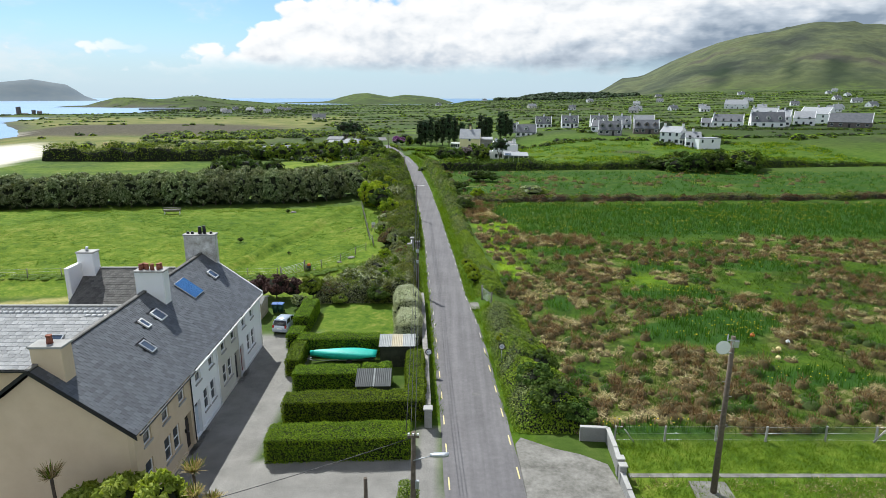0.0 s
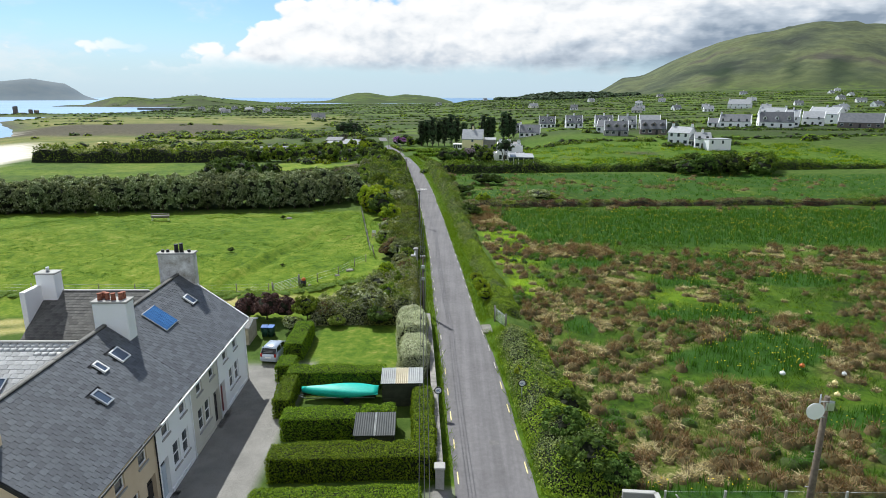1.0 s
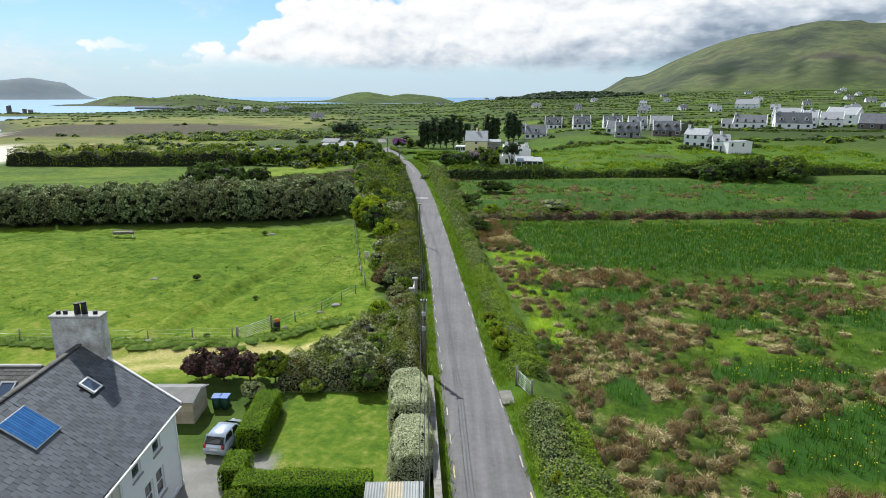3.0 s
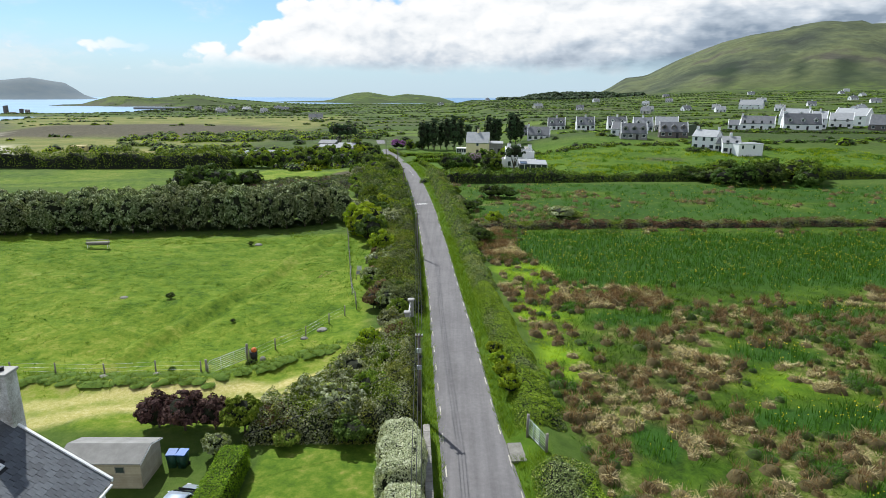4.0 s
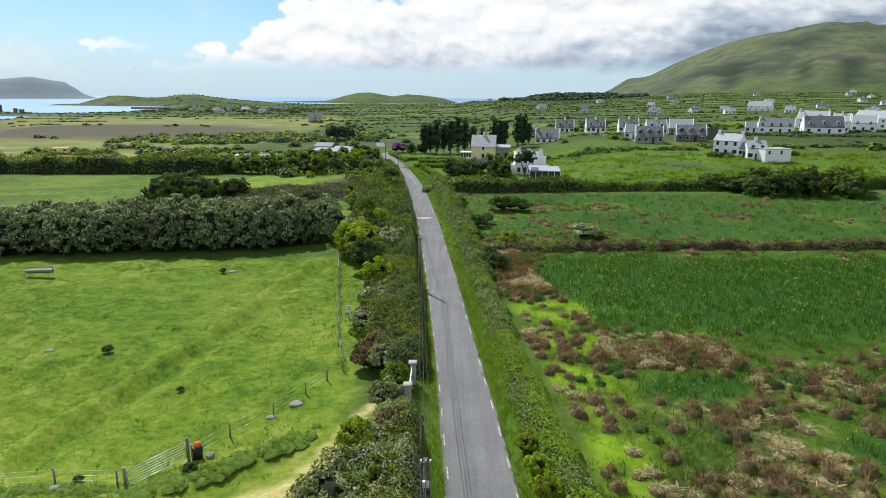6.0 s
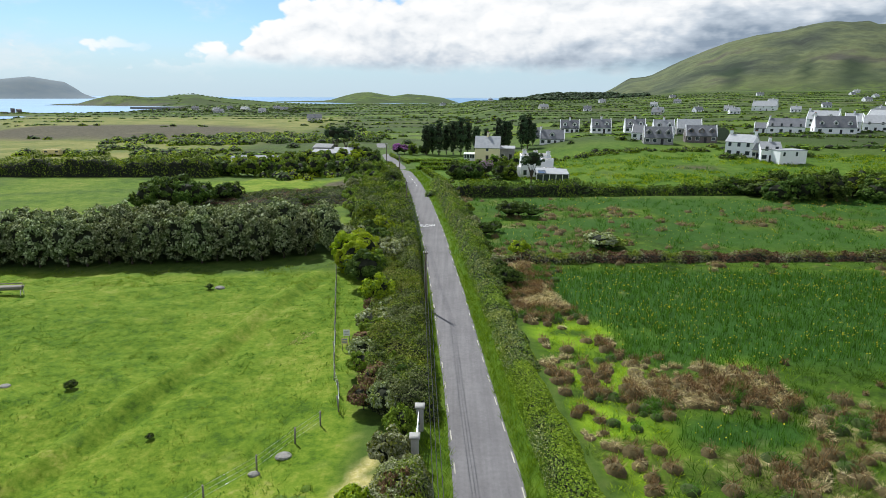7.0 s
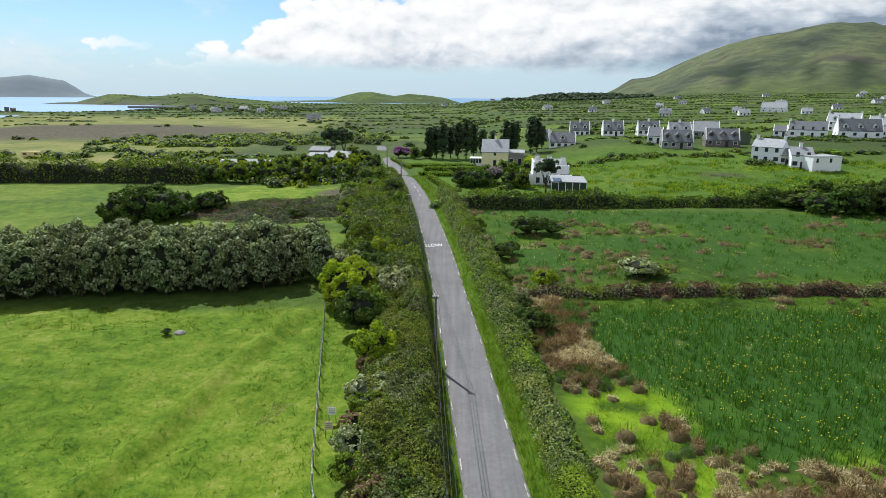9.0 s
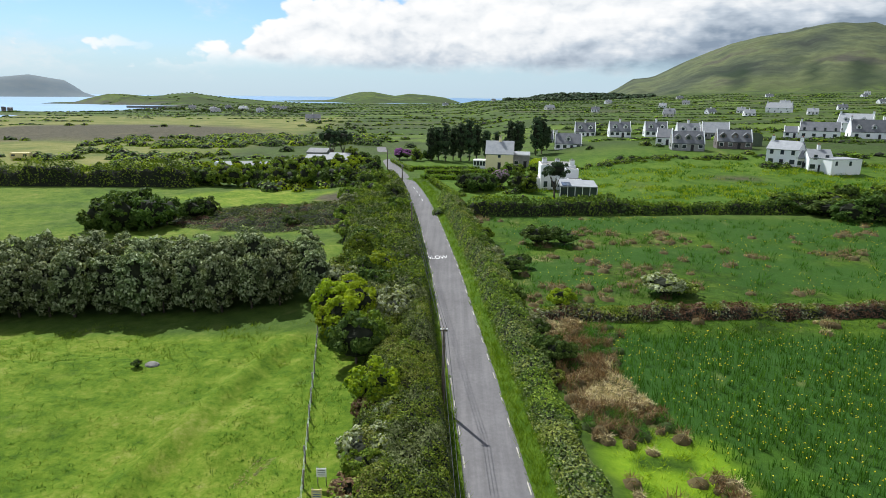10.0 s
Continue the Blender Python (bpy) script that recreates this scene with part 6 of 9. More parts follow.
TIN_DARK = mottled("dark_tin", (0.06, 0.065, 0.062), (0.11, 0.115, 0.11), 1.2, 0.6, 20.0, 0.002)
TIN_PALE = mottled("pale_tin", (0.26, 0.27, 0.26), (0.38, 0.39, 0.38), 1.2, 0.6, 20.0, 0.002)
TIN_TAN = mottled("tan_plastic_sheet", (0.42, 0.36, 0.24), (0.52, 0.46, 0.33), 1.2, 0.6, 20.0, 0.002)
ORANGE = mottled("orange_plastic", (0.50, 0.10, 0.02), (0.62, 0.16, 0.03), 3.0, 0.5, 30.0, 0.001)


def loft(bm, rings, close=True):
    R = [[bm.verts.new(p) for p in r] for r in rings]
    n = len(R[0])
    for a, b in zip(R, R[1:]):
        for i in range(n if close else n - 1):
            bm.faces.new((a[i], a[(i + 1) % n], b[(i + 1) % n], b[i])).smooth = True
    bm.faces.new(R[0][::-1])
    bm.faces.new(R[-1])


def car_ring(y, w, zb, zt, r=0.1):
    h = w / 2
    return [(-h + r, y, zb), (h - r, y, zb), (h, y, zb + r), (h + 0.02, y, (zb + zt) / 2), (h - 0.03, y, zt - r * 0.8), (h - r * 1.5, y, zt), (-h + r * 1.5, y, zt), (-h + 0.03, y, zt - r * 0.8), (-h - 0.02, y, (zb + zt) / 2), (-h, y, zb + r)]


def make_car(m):
    ob = thing("car", m, "silver five-door hatchback parked on the grass", "car")
    bm = bmesh.new()
    loft(bm, [car_ring(y, w, zb, zt) for y, w, zb, zt in ((0.0, 1.42, 0.34, 0.82), (0.06, 1.58, 0.26, 0.95), (0.5, 1.68, 0.22, 1.02), (1.5, 1.70, 0.2, 1.0), (2.6, 1.70, 0.2, 0.97),
                                                          (3.2, 1.66, 0.22, 0.88), (3.7, 1.56, 0.26, 0.74), (3.86, 1.36, 0.32, 0.62))])
    body = part("body", bm, SILVER, ob)
    bm = bmesh.new()
    loft(bm, [car_ring(y, w, 0.93, zt, 0.08) for y, w, zt in ((0.12, 1.40, 1.06), (0.42, 1.36, 1.44), (0.95, 1.34, 1.50), (1.8, 1.34, 1.49), (2.3, 1.38, 1.34), (3.0, 1.46, 0.99))])
    part("greenhouse", bm, CAR_GLASS, ob, "dark tinted car windows")
    bm = bmesh.new()
    loft(bm, [[(-w, y, z - 0.03), (w, y, z - 0.03), (w * 0.93, y, z + 0.025), (-w * 0.93, y, z + 0.025)] for y, w, z in ((0.34, 0.62, 1.44), (0.9, 0.64, 1.50), (1.7, 0.63, 1.50), (2.1, 0.6, 1.42))])
    part("roof", bm, SILVER, ob)
    for sx in (-1, 1):
        for ys, yt in ((0.16, 0.46), (1.25, 1.3), (2.42, 1.98)):
            bm = bmesh.new()
            loft(bm, [[(sx * (0.715 if yy < 3 else 0.7) - 0.03, yy - 0.05, 0.98), (sx * 0.715 + 0.03, yy - 0.05, 0.98), (sx * 0.715 + 0.03, yy + 0.05, 0.98), (sx * 0.715 - 0.03, yy + 0.05, 0.98)] if k == 0 else
                      [(sx * 0.645 - 0.025, yy - 0.045, 1.47), (sx * 0.645 + 0.025, yy - 0.045, 1.47), (sx * 0.645 + 0.025, yy + 0.045, 1.47), (sx * 0.645 - 0.025, yy + 0.045, 1.47)] for k, yy in ((0, ys), (1, yt))])
            part("pillar", bm, SILVER, ob)
        bm = bmesh.new()
        box(bm, sx * 0.64 - 0.1, sx * 0.64 + 0.1, -0.02, 0.16, 0.72, 1.0)
        bevel(bm, 0.03)
        part("tail_light", bm, RED_LENS, ob)
        bm = bmesh.new()
        box(bm, sx * 0.6 - 0.13, sx * 0.6 + 0.13, 3.66, 3.84, 0.58, 0.72)
        bevel(bm, 0.03)
        part("headlight", bm, CLEAR_LENS, ob)
        bm = bmesh.new()
        box(bm, sx * 0.93 - 0.09, sx * 0.93 + 0.09, 2.35, 2.45, 0.98, 1.1)
        bevel(bm, 0.03)
        part("mirror", bm, SILVER, ob)
        for wy in (0.62, 3.12):
            bm = bmesh.new()
            bar(bm, (sx * 0.70, wy, 0.30), (sx * 0.865, wy, 0.30), 0.30, 18)
            bevel(bm, 0.03)
            w = part("wheel", bm, RUBBER, ob)
            bm = bmesh.new()
            bar(bm, (sx * 0.80, wy, 0.30), (sx * 0.872, wy, 0.30), 0.19, 12)
            part("rim", bm, GALV, w)
    bm = bmesh.new()
    box(bm, -0.26, 0.26, -0.025, 0.01, 0.62, 0.73)
    part("number_plate", bm, PLATE, ob)
    bm = bmesh.new()
    box(bm, -0.74, 0.74, -0.05, 0.12, 0.34, 0.55)
    bevel(bm, 0.05, 2)
    part("bumper", bm, SILVER, ob)
    return ob


make_car(pose(-16.55, 56.35, H(-16.3, 58), 0, 0, -9))


def make_boat(m):
    ob = thing("boat", m, "small boat under a tight turquoise tarpaulin on a trailer", "boat")
    bm = bmesh.new()
    rings = []
    for i in range(15):
        s = i / 14
        w = 0.10 + 0.80 * math.sin(min(s * 1.25, 1.0) * math.pi / 2) ** 0.9 * (1 - 0.22 * max(s - 0.75, 0) / 0.25)
        top = 1.00 + 0.20 * math.sin(s * math.pi) - 0.06 * s
        low = 0.62 - 0.20 * math.sin(s * math.pi) + 0.12 * s
        x = -2.95 + 5.9 * s
        rings.append([(x, -w, low), (x, -w * 1.03, top - 0.26), (x, -w * 0.70, top - 0.14), (x, 0, top + 0.04), (x, w * 0.70, top - 0.14), (x, w * 1.03, top - 0.26), (x, w, low)])
    loft(bm, rings)
    part("tarpaulin", bm, TARP, ob, "taut turquoise tarpaulin cover")
    bm = bmesh.new()
    rings = []
    for i in range(11):
        s = i / 10
        w = 0.06 + 0.66 * math.sin(min(s * 1.3, 1.0) * math.pi / 2)
        x = -2.85 + 5.65 * s
        rings.append([(x, -w, 0.62), (x, -w * 0.6, 0.36), (x, 0, 0.28), (x, w * 0.6, 0.36), (x, w, 0.62)])
    loft(bm, rings)
    part("hull", bm, DARK_BOARD, ob)
    bm = bmesh.new()
    for yy in (-0.35, 0.35):
        bar(bm, (-2.6, yy, 0.24), (2.7, yy, 0.24), 0.04)
    bar(bm, (-3.2, 0, 0.26), (-2.6, 0.35, 0.24), 0.035)
    bar(bm, (-3.2, 0, 0.26), (-2.6, -0.35, 0.24), 0.035)
    bar(bm, (0.6, -0.8, 0.24), (0.6, 0.8, 0.24), 0.035)
    part("trailer_frame", bm, GALV, ob)
    for yy in (-0.8, 0.8):
        bm = bmesh.new()
        bar(bm, (0.6, yy - 0.08, 0.27), (0.6, yy + 0.08, 0.27), 0.27, 14)
        part("wheel", bm, RUBBER, ob)


make_boat(pose(-9.05, 49.75, H(-9, 49.7), 0, 0, 1.5))


def tin_sheet(bm, x0, x1, y0, z0, y1, z1, wave=0.15, amp=0.022, t=0.012):
    n = max(int((x1 - x0) / wave * 4), 4)
    prev = None
    for i in range(n + 1):
        x = x0 + (x1 - x0) * i / n
        a = amp * math.sin(i * math.pi / 2)
        q = [bm.verts.new(p) for p in ((x, y0, z0 + a), (x, y1, z1 + a), (x, y1, z1 + a - t), (x, y0, z0 + a - t))]
        if prev:
            for k in range(4):
                bm.faces.new((prev[k], q[k], q[(k + 1) % 4], prev[(k + 1) % 4]))
        else:
            bm.faces.new(q)
        prev = q
    bm.faces.new(prev[::-1])


def lean_to(name, m, w, d, front, back, wall_mat, label, sheets, open_front=False):
    """A lean-to shed, its front at y = 0; sheets: (x0, x1, material) strips of roofing."""
    ob = thing(name, m, label, "shed", "garden sheds")
    for nm, b in (("back_wall", (0, w, d - 0.05, d, -0.1, back)), ("side_wall", (0, 0.05, 0.05, d - 0.05, -0.1, front)), ("side_wall", (w - 0.05, w, 0.05, d - 0.05, -0.1, front)), ("front_wall", (0.05, w - 0.05, 0.0, 0.05, -0.1, front))):
        bm = bmesh.new()
        box(bm, *b)
        wl = part(nm, bm, wall_mat, ob)
        for i in range(int((b[5] - b[4]) / 0.16)):
            zz = b[4] + 0.16 * i
            bm = bmesh.new()
            box(bm, b[0] - 0.012, b[1] + 0.012, b[2] - 0.012, b[3] + 0.012, zz, zz + 0.14)
            part("board", bm, wall_mat, wl)
    bm = bmesh.new()
    box(bm, w * 0.3, w * 0.3 + 0.8, -0.045, -0.013, 0.05, front - 0.12)
    d1 = part("door", bm, wall_mat, ob)
    for x0, x1, mat in sheets:
        bm = bmesh.new()
        tin_sheet(bm, x0, x1, -0.18, front + 0.05, d + 0.12, back + 0.06)
        part("roof_sheet", bm, mat, ob)
    return ob


lean_to("garden_shed", pose(-5.65, 48.5, H(-4, 49), 0, 0, 2), 2.95, 1.75, 1.95, 2.25, DARK_BOARD, "dark timber shed with a corrugated lean-to roof", [(-0.1, 1.0, TIN_PALE), (1.0, 1.95, TIN_TAN), (1.95, 3.05, TIN_PALE)])
lean_to("garden_shed", pose(-6.85, 42.5, H(-5, 43), 0, 0, 2), 2.55, 1.8, 1.25, 1.75, DARK_BOARD, "low shed with dark corrugated roof between hedges", [(-0.1, 1.25, TIN_DARK), (1.25, 1.35, TIN_PALE), (1.35, 2.65, TIN_DARK)])


def beige_shed(m):
    ob = thing("garden_shed", m, "beige boarded shed with a grey felt roof beside the terrace", "shed", "garden sheds")
    w, d, e, r = 4.9, 2.6, 1.75, 2.2
    for b in ((0, w, 0, 0.05), (0, w, d - 0.05, d), (0, 0.05, 0.05, d - 0.05), (w - 0.05, w, 0.05, d - 0.05)):
        bm = bmesh.new()
        box(bm, b[0] + 0.01, b[1] - 0.01, b[2] + 0.01, b[3] - 0.01, -0.1, e)
        wl = part("wall", bm, BEIGE_BOARD, ob)
        for i in range(12):
            bm = bmesh.new()
            box(bm, b[0] - 0.004 * (i % 2), b[1] + 0.004 * (i % 2), b[2] - 0.004 * (i % 2), b[3] + 0.004 * (i % 2), -0.1 + i * 0.155, -0.1 + i * 0.155 + 0.150)
            part("board", bm, BEIGE_BOARD, wl)
    for x in (0.006, w - 0.05):
        bm = bmesh.new()
        q = [[bm.verts.new((xx, yy, zz)) for yy, zz in ((0.0, e), (d, e), (d / 2, r - 0.02))] for xx in (x, x + 0.044)]
        bm.faces.new(q[0])
        bm.faces.new(q[1][::-1])
        for i in range(3):
            bm.faces.new((q[0][i], q[1][i], q[1][(i + 1) % 3], q[0][(i + 1) % 3]))
        part("gable", bm, BEIGE_BOARD, ob)
    bm = bmesh.new()
    box(bm, 1.2, 2.0, -0.035, -0.006, 0.05, 1.65)
    part("door", bm, BEIGE_BOARD, ob)
    bm = bmesh.new()
    box(bm, 3.35, 3.95, -0.03, -0.006, 1.05, 1.5)
    win = part("window", bm, GREY_WOOD, ob)
    bm = bmesh.new()
    box(bm, 3.41, 3.89, -0.036, -0.030, 1.11, 1.44)
    part("pane", bm, GLASS, win)
    for y0, z0, y1, z1 in ((-0.16, e - 0.03, d / 2, r), (d / 2, r, d + 0.16, e - 0.03)):
        bm = bmesh.new()
        for x0, x1 in ((-0.12, 1.65), (1.655, 3.3), (3.305, w + 0.12)):
            v = [bm.verts.new((xx, yy, zz + t)) for t in (0.0, 0.05) for xx, yy, zz in ((x0, y0, z0), (x1, y0, z0), (x1, y1, z1), (x0, y1, z1))]
            for f in ((0, 1, 2, 3), (7, 6, 5, 4), (0, 4, 5, 1), (1, 5, 6, 2), (2, 6, 7, 3), (3, 7, 4, 0)):
                bm.faces.new([v[i] for i in f])
        part("roof", bm, FELT, ob)
    for x in (-0.13, w + 0.10):
        for y0, z0 in ((-0.16, e - 0.03), (d + 0.16, e - 0.03)):
            bm = bmesh.new()
            bar(bm, (x + 0.015, y0, z0 - 0.02), (x + 0.015, d / 2, r - 0.02), 0.04)
            part("bargeboard", bm, WHITE_PAINT, ob)


beige_shed(pose(-24.5, 60.6, H(-21.5, 62), 0, 0, 0.5))


def wheelie_bin(x, y, a):
    ob = thing("wheelie_bin", pose(x, y, H(x, y), 0, 0, a), "dark green wheelie bin with a blue lid", "bin", "bins beside the shed")
    bm = bmesh.new()
    loft(bm, [[(-p, -q, z), (p, -q, z), (p, q, z), (-p, q, z)] for p, q, z in ((0.22, 0.26, 0.02), (0.28, 0.34, 0.95))])
    part("body", bm, GREEN_BIN, ob)
    bm = bmesh.new()
    loft(bm, [[(-0.30, -0.37, z), (0.30, -0.37, z), (0.30, 0.37, z + 0.04), (-0.30, 0.37, z + 0.04)] for z in (0.95, 1.03)])
    part("lid", bm, BLUE_LID, ob)
    for sx in (-0.24, 0.24):
        bm = bmesh.new()
        bar(bm, (sx - 0.03, 0.3, 0.1), (sx + 0.03, 0.3, 0.1), 0.1, 10)
        part("wheel", bm, RUBBER, ob)


wheelie_bin(-18.75, 62.9, 4)
wheelie_bin(-18.1, 62.9, -3)


# ---- walls, gates, fences, signs and poles ----
def stone_wall(name, pts, thick, high, mat, label, cap=None, seed=0, piece=(0.34, 0.24)):
    """A wall of separate stones along a line of points, with coping stones."""
    rng = random.Random(seed)
    ob = thing(name, pose(0, 0, 0), label, "wall", kind="structure")
    stones = []
    for v in range(4):
        bm = bmesh.new()
        box(bm, -0.5, 0.5, -0.5, 0.5, -0.5, 0.5)
        for q in bm.verts:
            q.co += Vector((rng.uniform(-0.08, 0.08), rng.uniform(-0.06, 0.06), rng.uniform(-0.1, 0.1)))
        stones.append(finish("stone", bm, mat))
    n = 0
    for (xa, ya), (xb, yb) in zip(pts, pts[1:]):
        L = math.hypot(xb - xa, yb - ya)
        ang = math.degrees(math.atan2(yb - ya, xb - xa))
        bm = bmesh.new()
        box(bm, 0, L, -thick / 2 + 0.05, thick / 2 - 0.05, -0.3, high - 0.05)
        z0 = min(H(xa, ya), H(xb, yb))
        part("core", bm, mat, ob, "", pose(xa, ya, z0, 0, 0, ang))
        for j in range(int(high / piece[1])):
            s = (j % 2) * piece[0] * 0.4
            while s < L:
                w = piece[0] * rng.uniform(0.8, 1.3)
                if n < 290:
                    part("stone", stones[rng.randrange(4)], None, ob, "", pose(xa, ya, z0, 0, 0, ang) @ Matrix.Translation((s + w / 2, 0, (j + 0.5) * piece[1])) @ Matrix.Diagonal((w * 0.96, thick * rng.uniform(0.95, 1.08), piece[1] * 0.95, 1)))
                    n += 1
                s += w
        if cap:
            s = 0.0
            while s < L - 0.05:
                w = min(0.9, L - s)
                bm = bmesh.new()
                box(bm, s + 0.006, s + w - 0.006, -thick / 2 - 0.05, thick / 2 + 0.05, high, high + 0.09)
                bevel(bm, 0.02)
                part("coping", bm, cap, ob, "", pose(xa, ya, z0, 0, 0, ang))
                s += w
    return ob


wall_line = [(float(road_x(y)) - 3.35, float(y)) for y in (39.2, 48.0, 57.0, 66.0)]
stone_wall("wall_lane", wall_line, 0.36, 0.95, STONE, "low grey stone wall between garden hedge and lane", STONE, 3, (0.42, 0.235))
for i, (x, y) in enumerate(((wall_line[0][0], 38.95),)):
    ob = thing("gate_pillar", pose(x, y, H(x, y)), "weathered grey pillar at the stone wall's end", "pillar")
    bm = bmesh.new()
    box(bm, -0.27, 0.27, -0.27, 0.27, -0.1, 1.35)
    bevel(bm, 0.03)
    part("shaft", bm, GREY_RENDER, ob)
    bm = bmesh.new()
    box(bm, -0.33, 0.33, -0.33, 0.33, 1.35, 1.47)
    bevel(bm, 0.03)
    part("cap", bm, CONCRETE, ob)


def block_wall(name, pts, high, label, mat=CONCRETE, thick=0.22):
    ob = thing(name, pose(0, 0, 0), label, "wall", kind="structure")
    for (xa, ya, ha), (xb, yb, _) in zip(pts, pts[1:]):
        L = math.hypot(xb - xa, yb - ya)
        m = pose(xa, ya, min(H(xa, ya), H(xb, yb)), 0, 0, math.degrees(math.atan2(yb - ya, xb - xa)))
        bm = bmesh.new()
        box(bm, 0.004, L - 0.004, -thick / 2, thick / 2, -0.3, ha)
        part("panel", bm, mat, ob, "", m)
        bm = bmesh.new()
        box(bm, 0.004, L - 0.004, -thick / 2 - 0.04, thick / 2 + 0.04, ha, ha + 0.09)
        bevel(bm, 0.02)
        part("coping", bm, CONCRETE, ob, "", m)
    return ob


block_wall("wall_drive", [(9.2, 37.1, 1.0), (11.05, 36.95, 1.0), (10.95, 34.6, 0.95), (10.85, 33.4, 0.8)], 1.0, "grey concrete wall stepping down beside the drive", GREY_RENDER)
block_wall("wall_front", [(10.75, 32.3, 0.75), (10.7, 30.6, 0.7), (10.65, 28.4, 0.65), (10.6, 24.0, 0.6)], 0.7, "low concrete front wall stepping along the drive", GREY_RENDER)
for x, y in ((10.85, 33.2), (10.8, 32.45)):
    ob = thing("gate_pillar", pose(x, y, H(x, y)), "square grey concrete pillar with flat cap", "pillar", "pillars by the drive")
    bm = bmesh.new()
    box(bm, -0.2, 0.2, -0.2, 0.2, -0.2, 1.15)
    bevel(bm, 0.02)
    part("shaft", bm, GREY_RENDER, ob)
    bm = bmesh.new()
    box(bm, -0.26, 0.26, -0.26, 0.26, 1.15, 1.25)
    bevel(bm, 0.02)
    part("cap", bm, CONCRETE, ob)


def slab(name, pts, z, mat, label, category):
    bm = bmesh.new()
    a = [bm.verts.new((x, y, z)) for x, y in pts]
    b = [bm.verts.new((x, y, z - 0.3)) for x, y in pts]
    bm.faces.new(a)
    for i in range(len(pts)):
        bm.faces.new((a[i], b[i], b[(i + 1) % len(pts)], a[(i + 1) % len(pts)]))
    return tagged(new(name, finish(name, bm, mat)), label, category, kind="structure")


WORN_CONCRETE = mottled("worn_concrete", (0.10, 0.095, 0.08), (0.26, 0.248, 0.22), 0.9, 0.9, 4.0, 0.012)
slab("pavement_apron", [(4.95, 22), (10.6, 22), (10.65, 31.5), (10.4, 34.2), (8.9, 35.3), (7.2, 36.0), (5.2, 37.3), (4.75, 36.5)], 0.20, WORN_CONCRETE, "cracked concrete apron of a drive", "pavement")
slab("pavement_path", [(11.4, 32.9), (44, 33.1), (44, 33.42), (11.4, 33.3)], 0.16, WORN_CONCRETE, "narrow concrete garden path across the grass", "path")
slab("pavement_pad", [(14.7, 30.2), (17.0, 30.3), (17.1, 32.4), (14.9, 32.5)], 0.215, WORN_CONCRETE, "worn bare pad round the pole's foot", "pavement")
slab("pavement_gate", [(2.85, 63.2), (4.4, 63.3), (4.0, 65.4), (2.75, 65.3)], 0.20, WORN_CONCRETE, "small concrete pad before the field gate", "pavement")


def post_mesh(h, w, mat, round_=False):
    bm = bmesh.new()
    if round_:
        bar(bm, (0, 0, -0.3), (0, 0, h), w, 7)
    else:
        box(bm, -w, w, -w, w, -0.3, h)
        bevel(bm, 0.01)
    return finish("post", bm, mat)


def wire_fence(pts, label, h=1.15, post_mat=GREY_WOOD, wires=(0.35, 0.7, 1.05), w=0.06, seed=0, tilt=4, net=0.0):
    rng = random.Random(seed)
    ob = thing("fence", pose(0, 0, 0), label, "fence")
    pm = post_mesh(h, w, post_mat, post_mat is not CONCRETE)
    for x, y in pts:
        part("post", pm, None, ob, "", pose(x, y, H(x, y), rng.uniform(-tilt, tilt), rng.uniform(-tilt, tilt), rng.uniform(0, 90)))
    for z in wires:
        bm = bmesh.new()
        for (xa, ya), (xb, yb) in zip(pts, pts[1:]):
            bar(bm, (xa, ya, H(xa, ya) + z), (xb, yb, H(xb, yb) + z), 0.008, 4)
        part("wire", bm, GALV, ob)
    if net:
        bm = bmesh.new()
        for (xa, ya), (xb, yb) in zip(pts, pts[1:]):
            L = math.hypot(xb - xa, yb - ya)
            n = int(L / net)
            for i in range(n):
                for s in (-1, 1):
                    t0, t1 = i / n, (i + s * h / net) / n
                    t1 = min(max(t1, 0), 1)
                    hh = abs(t1 - t0) * n * net
                    bar(bm, (xa + (xb - xa) * t0, ya + (yb - ya) * t0, H(xa, ya) + 0.02), (xa + (xb - xa) * t1, ya + (yb - ya) * t1, H(xa, ya) + 0.02 + min(hh, h - 0.1)), 0.004, 3)
        part("mesh", bm, GREEN_BIN, ob, "green chain-link mesh")
    return ob


west = [(-21.9 - 3.9 * i, 75.4 - 0.25 * i + (0.5 if i % 3 == 1 else 0)) for i in range(16)]
wire_fence(west, "post and wire fence along the foot of the pasture", seed=2)
wire_fence([(-18.9, 78.9), (-17.5, 81.9), (-15.3, 84.9), (-13.5, 87.6), (-12.2, 89.7)], "short post and wire fence climbing to the thicket", seed=3)
wire_fence([(-11.6 - 0.175 * i * 2.6 + (0.4 if i < 2 else 0), 91.5 + 2.6 * i) for i in range(15)], "leaning post and wire fence beside the thicket", 1.3, seed=4)
wire_fence([(11.6, 37.0), (15.0, 37.0), (18.5, 37.05), (21.9, 37.0), (26.0, 37.05), (29.4, 37.0), (33.2, 37.1), (37.0, 37.1), (41, 37.1)], "concrete post fence with green chain-link mesh", 1.15, CONCRETE, (0.1, 0.6, 1.08), 0.06, 5, 1, 0.16)
for x in (12.2, 29.9):
    ob = thing("fence_strut", pose(x, 37.0, H(x, 37)), "slanting concrete strut of the fence", "strut", "struts of the fence")
    bm = bmesh.new()
    loft(bm, [[(a - 0.05, -0.14, z), (a + 0.05, -0.14, z), (a + 0.05, -0.06, z), (a - 0.05, -0.06, z)] for a, z in ((0.0, 0.95), (-0.75 if x > 20 else 0.75, -0.1))])
    part("bar", bm, CONCRETE, ob)


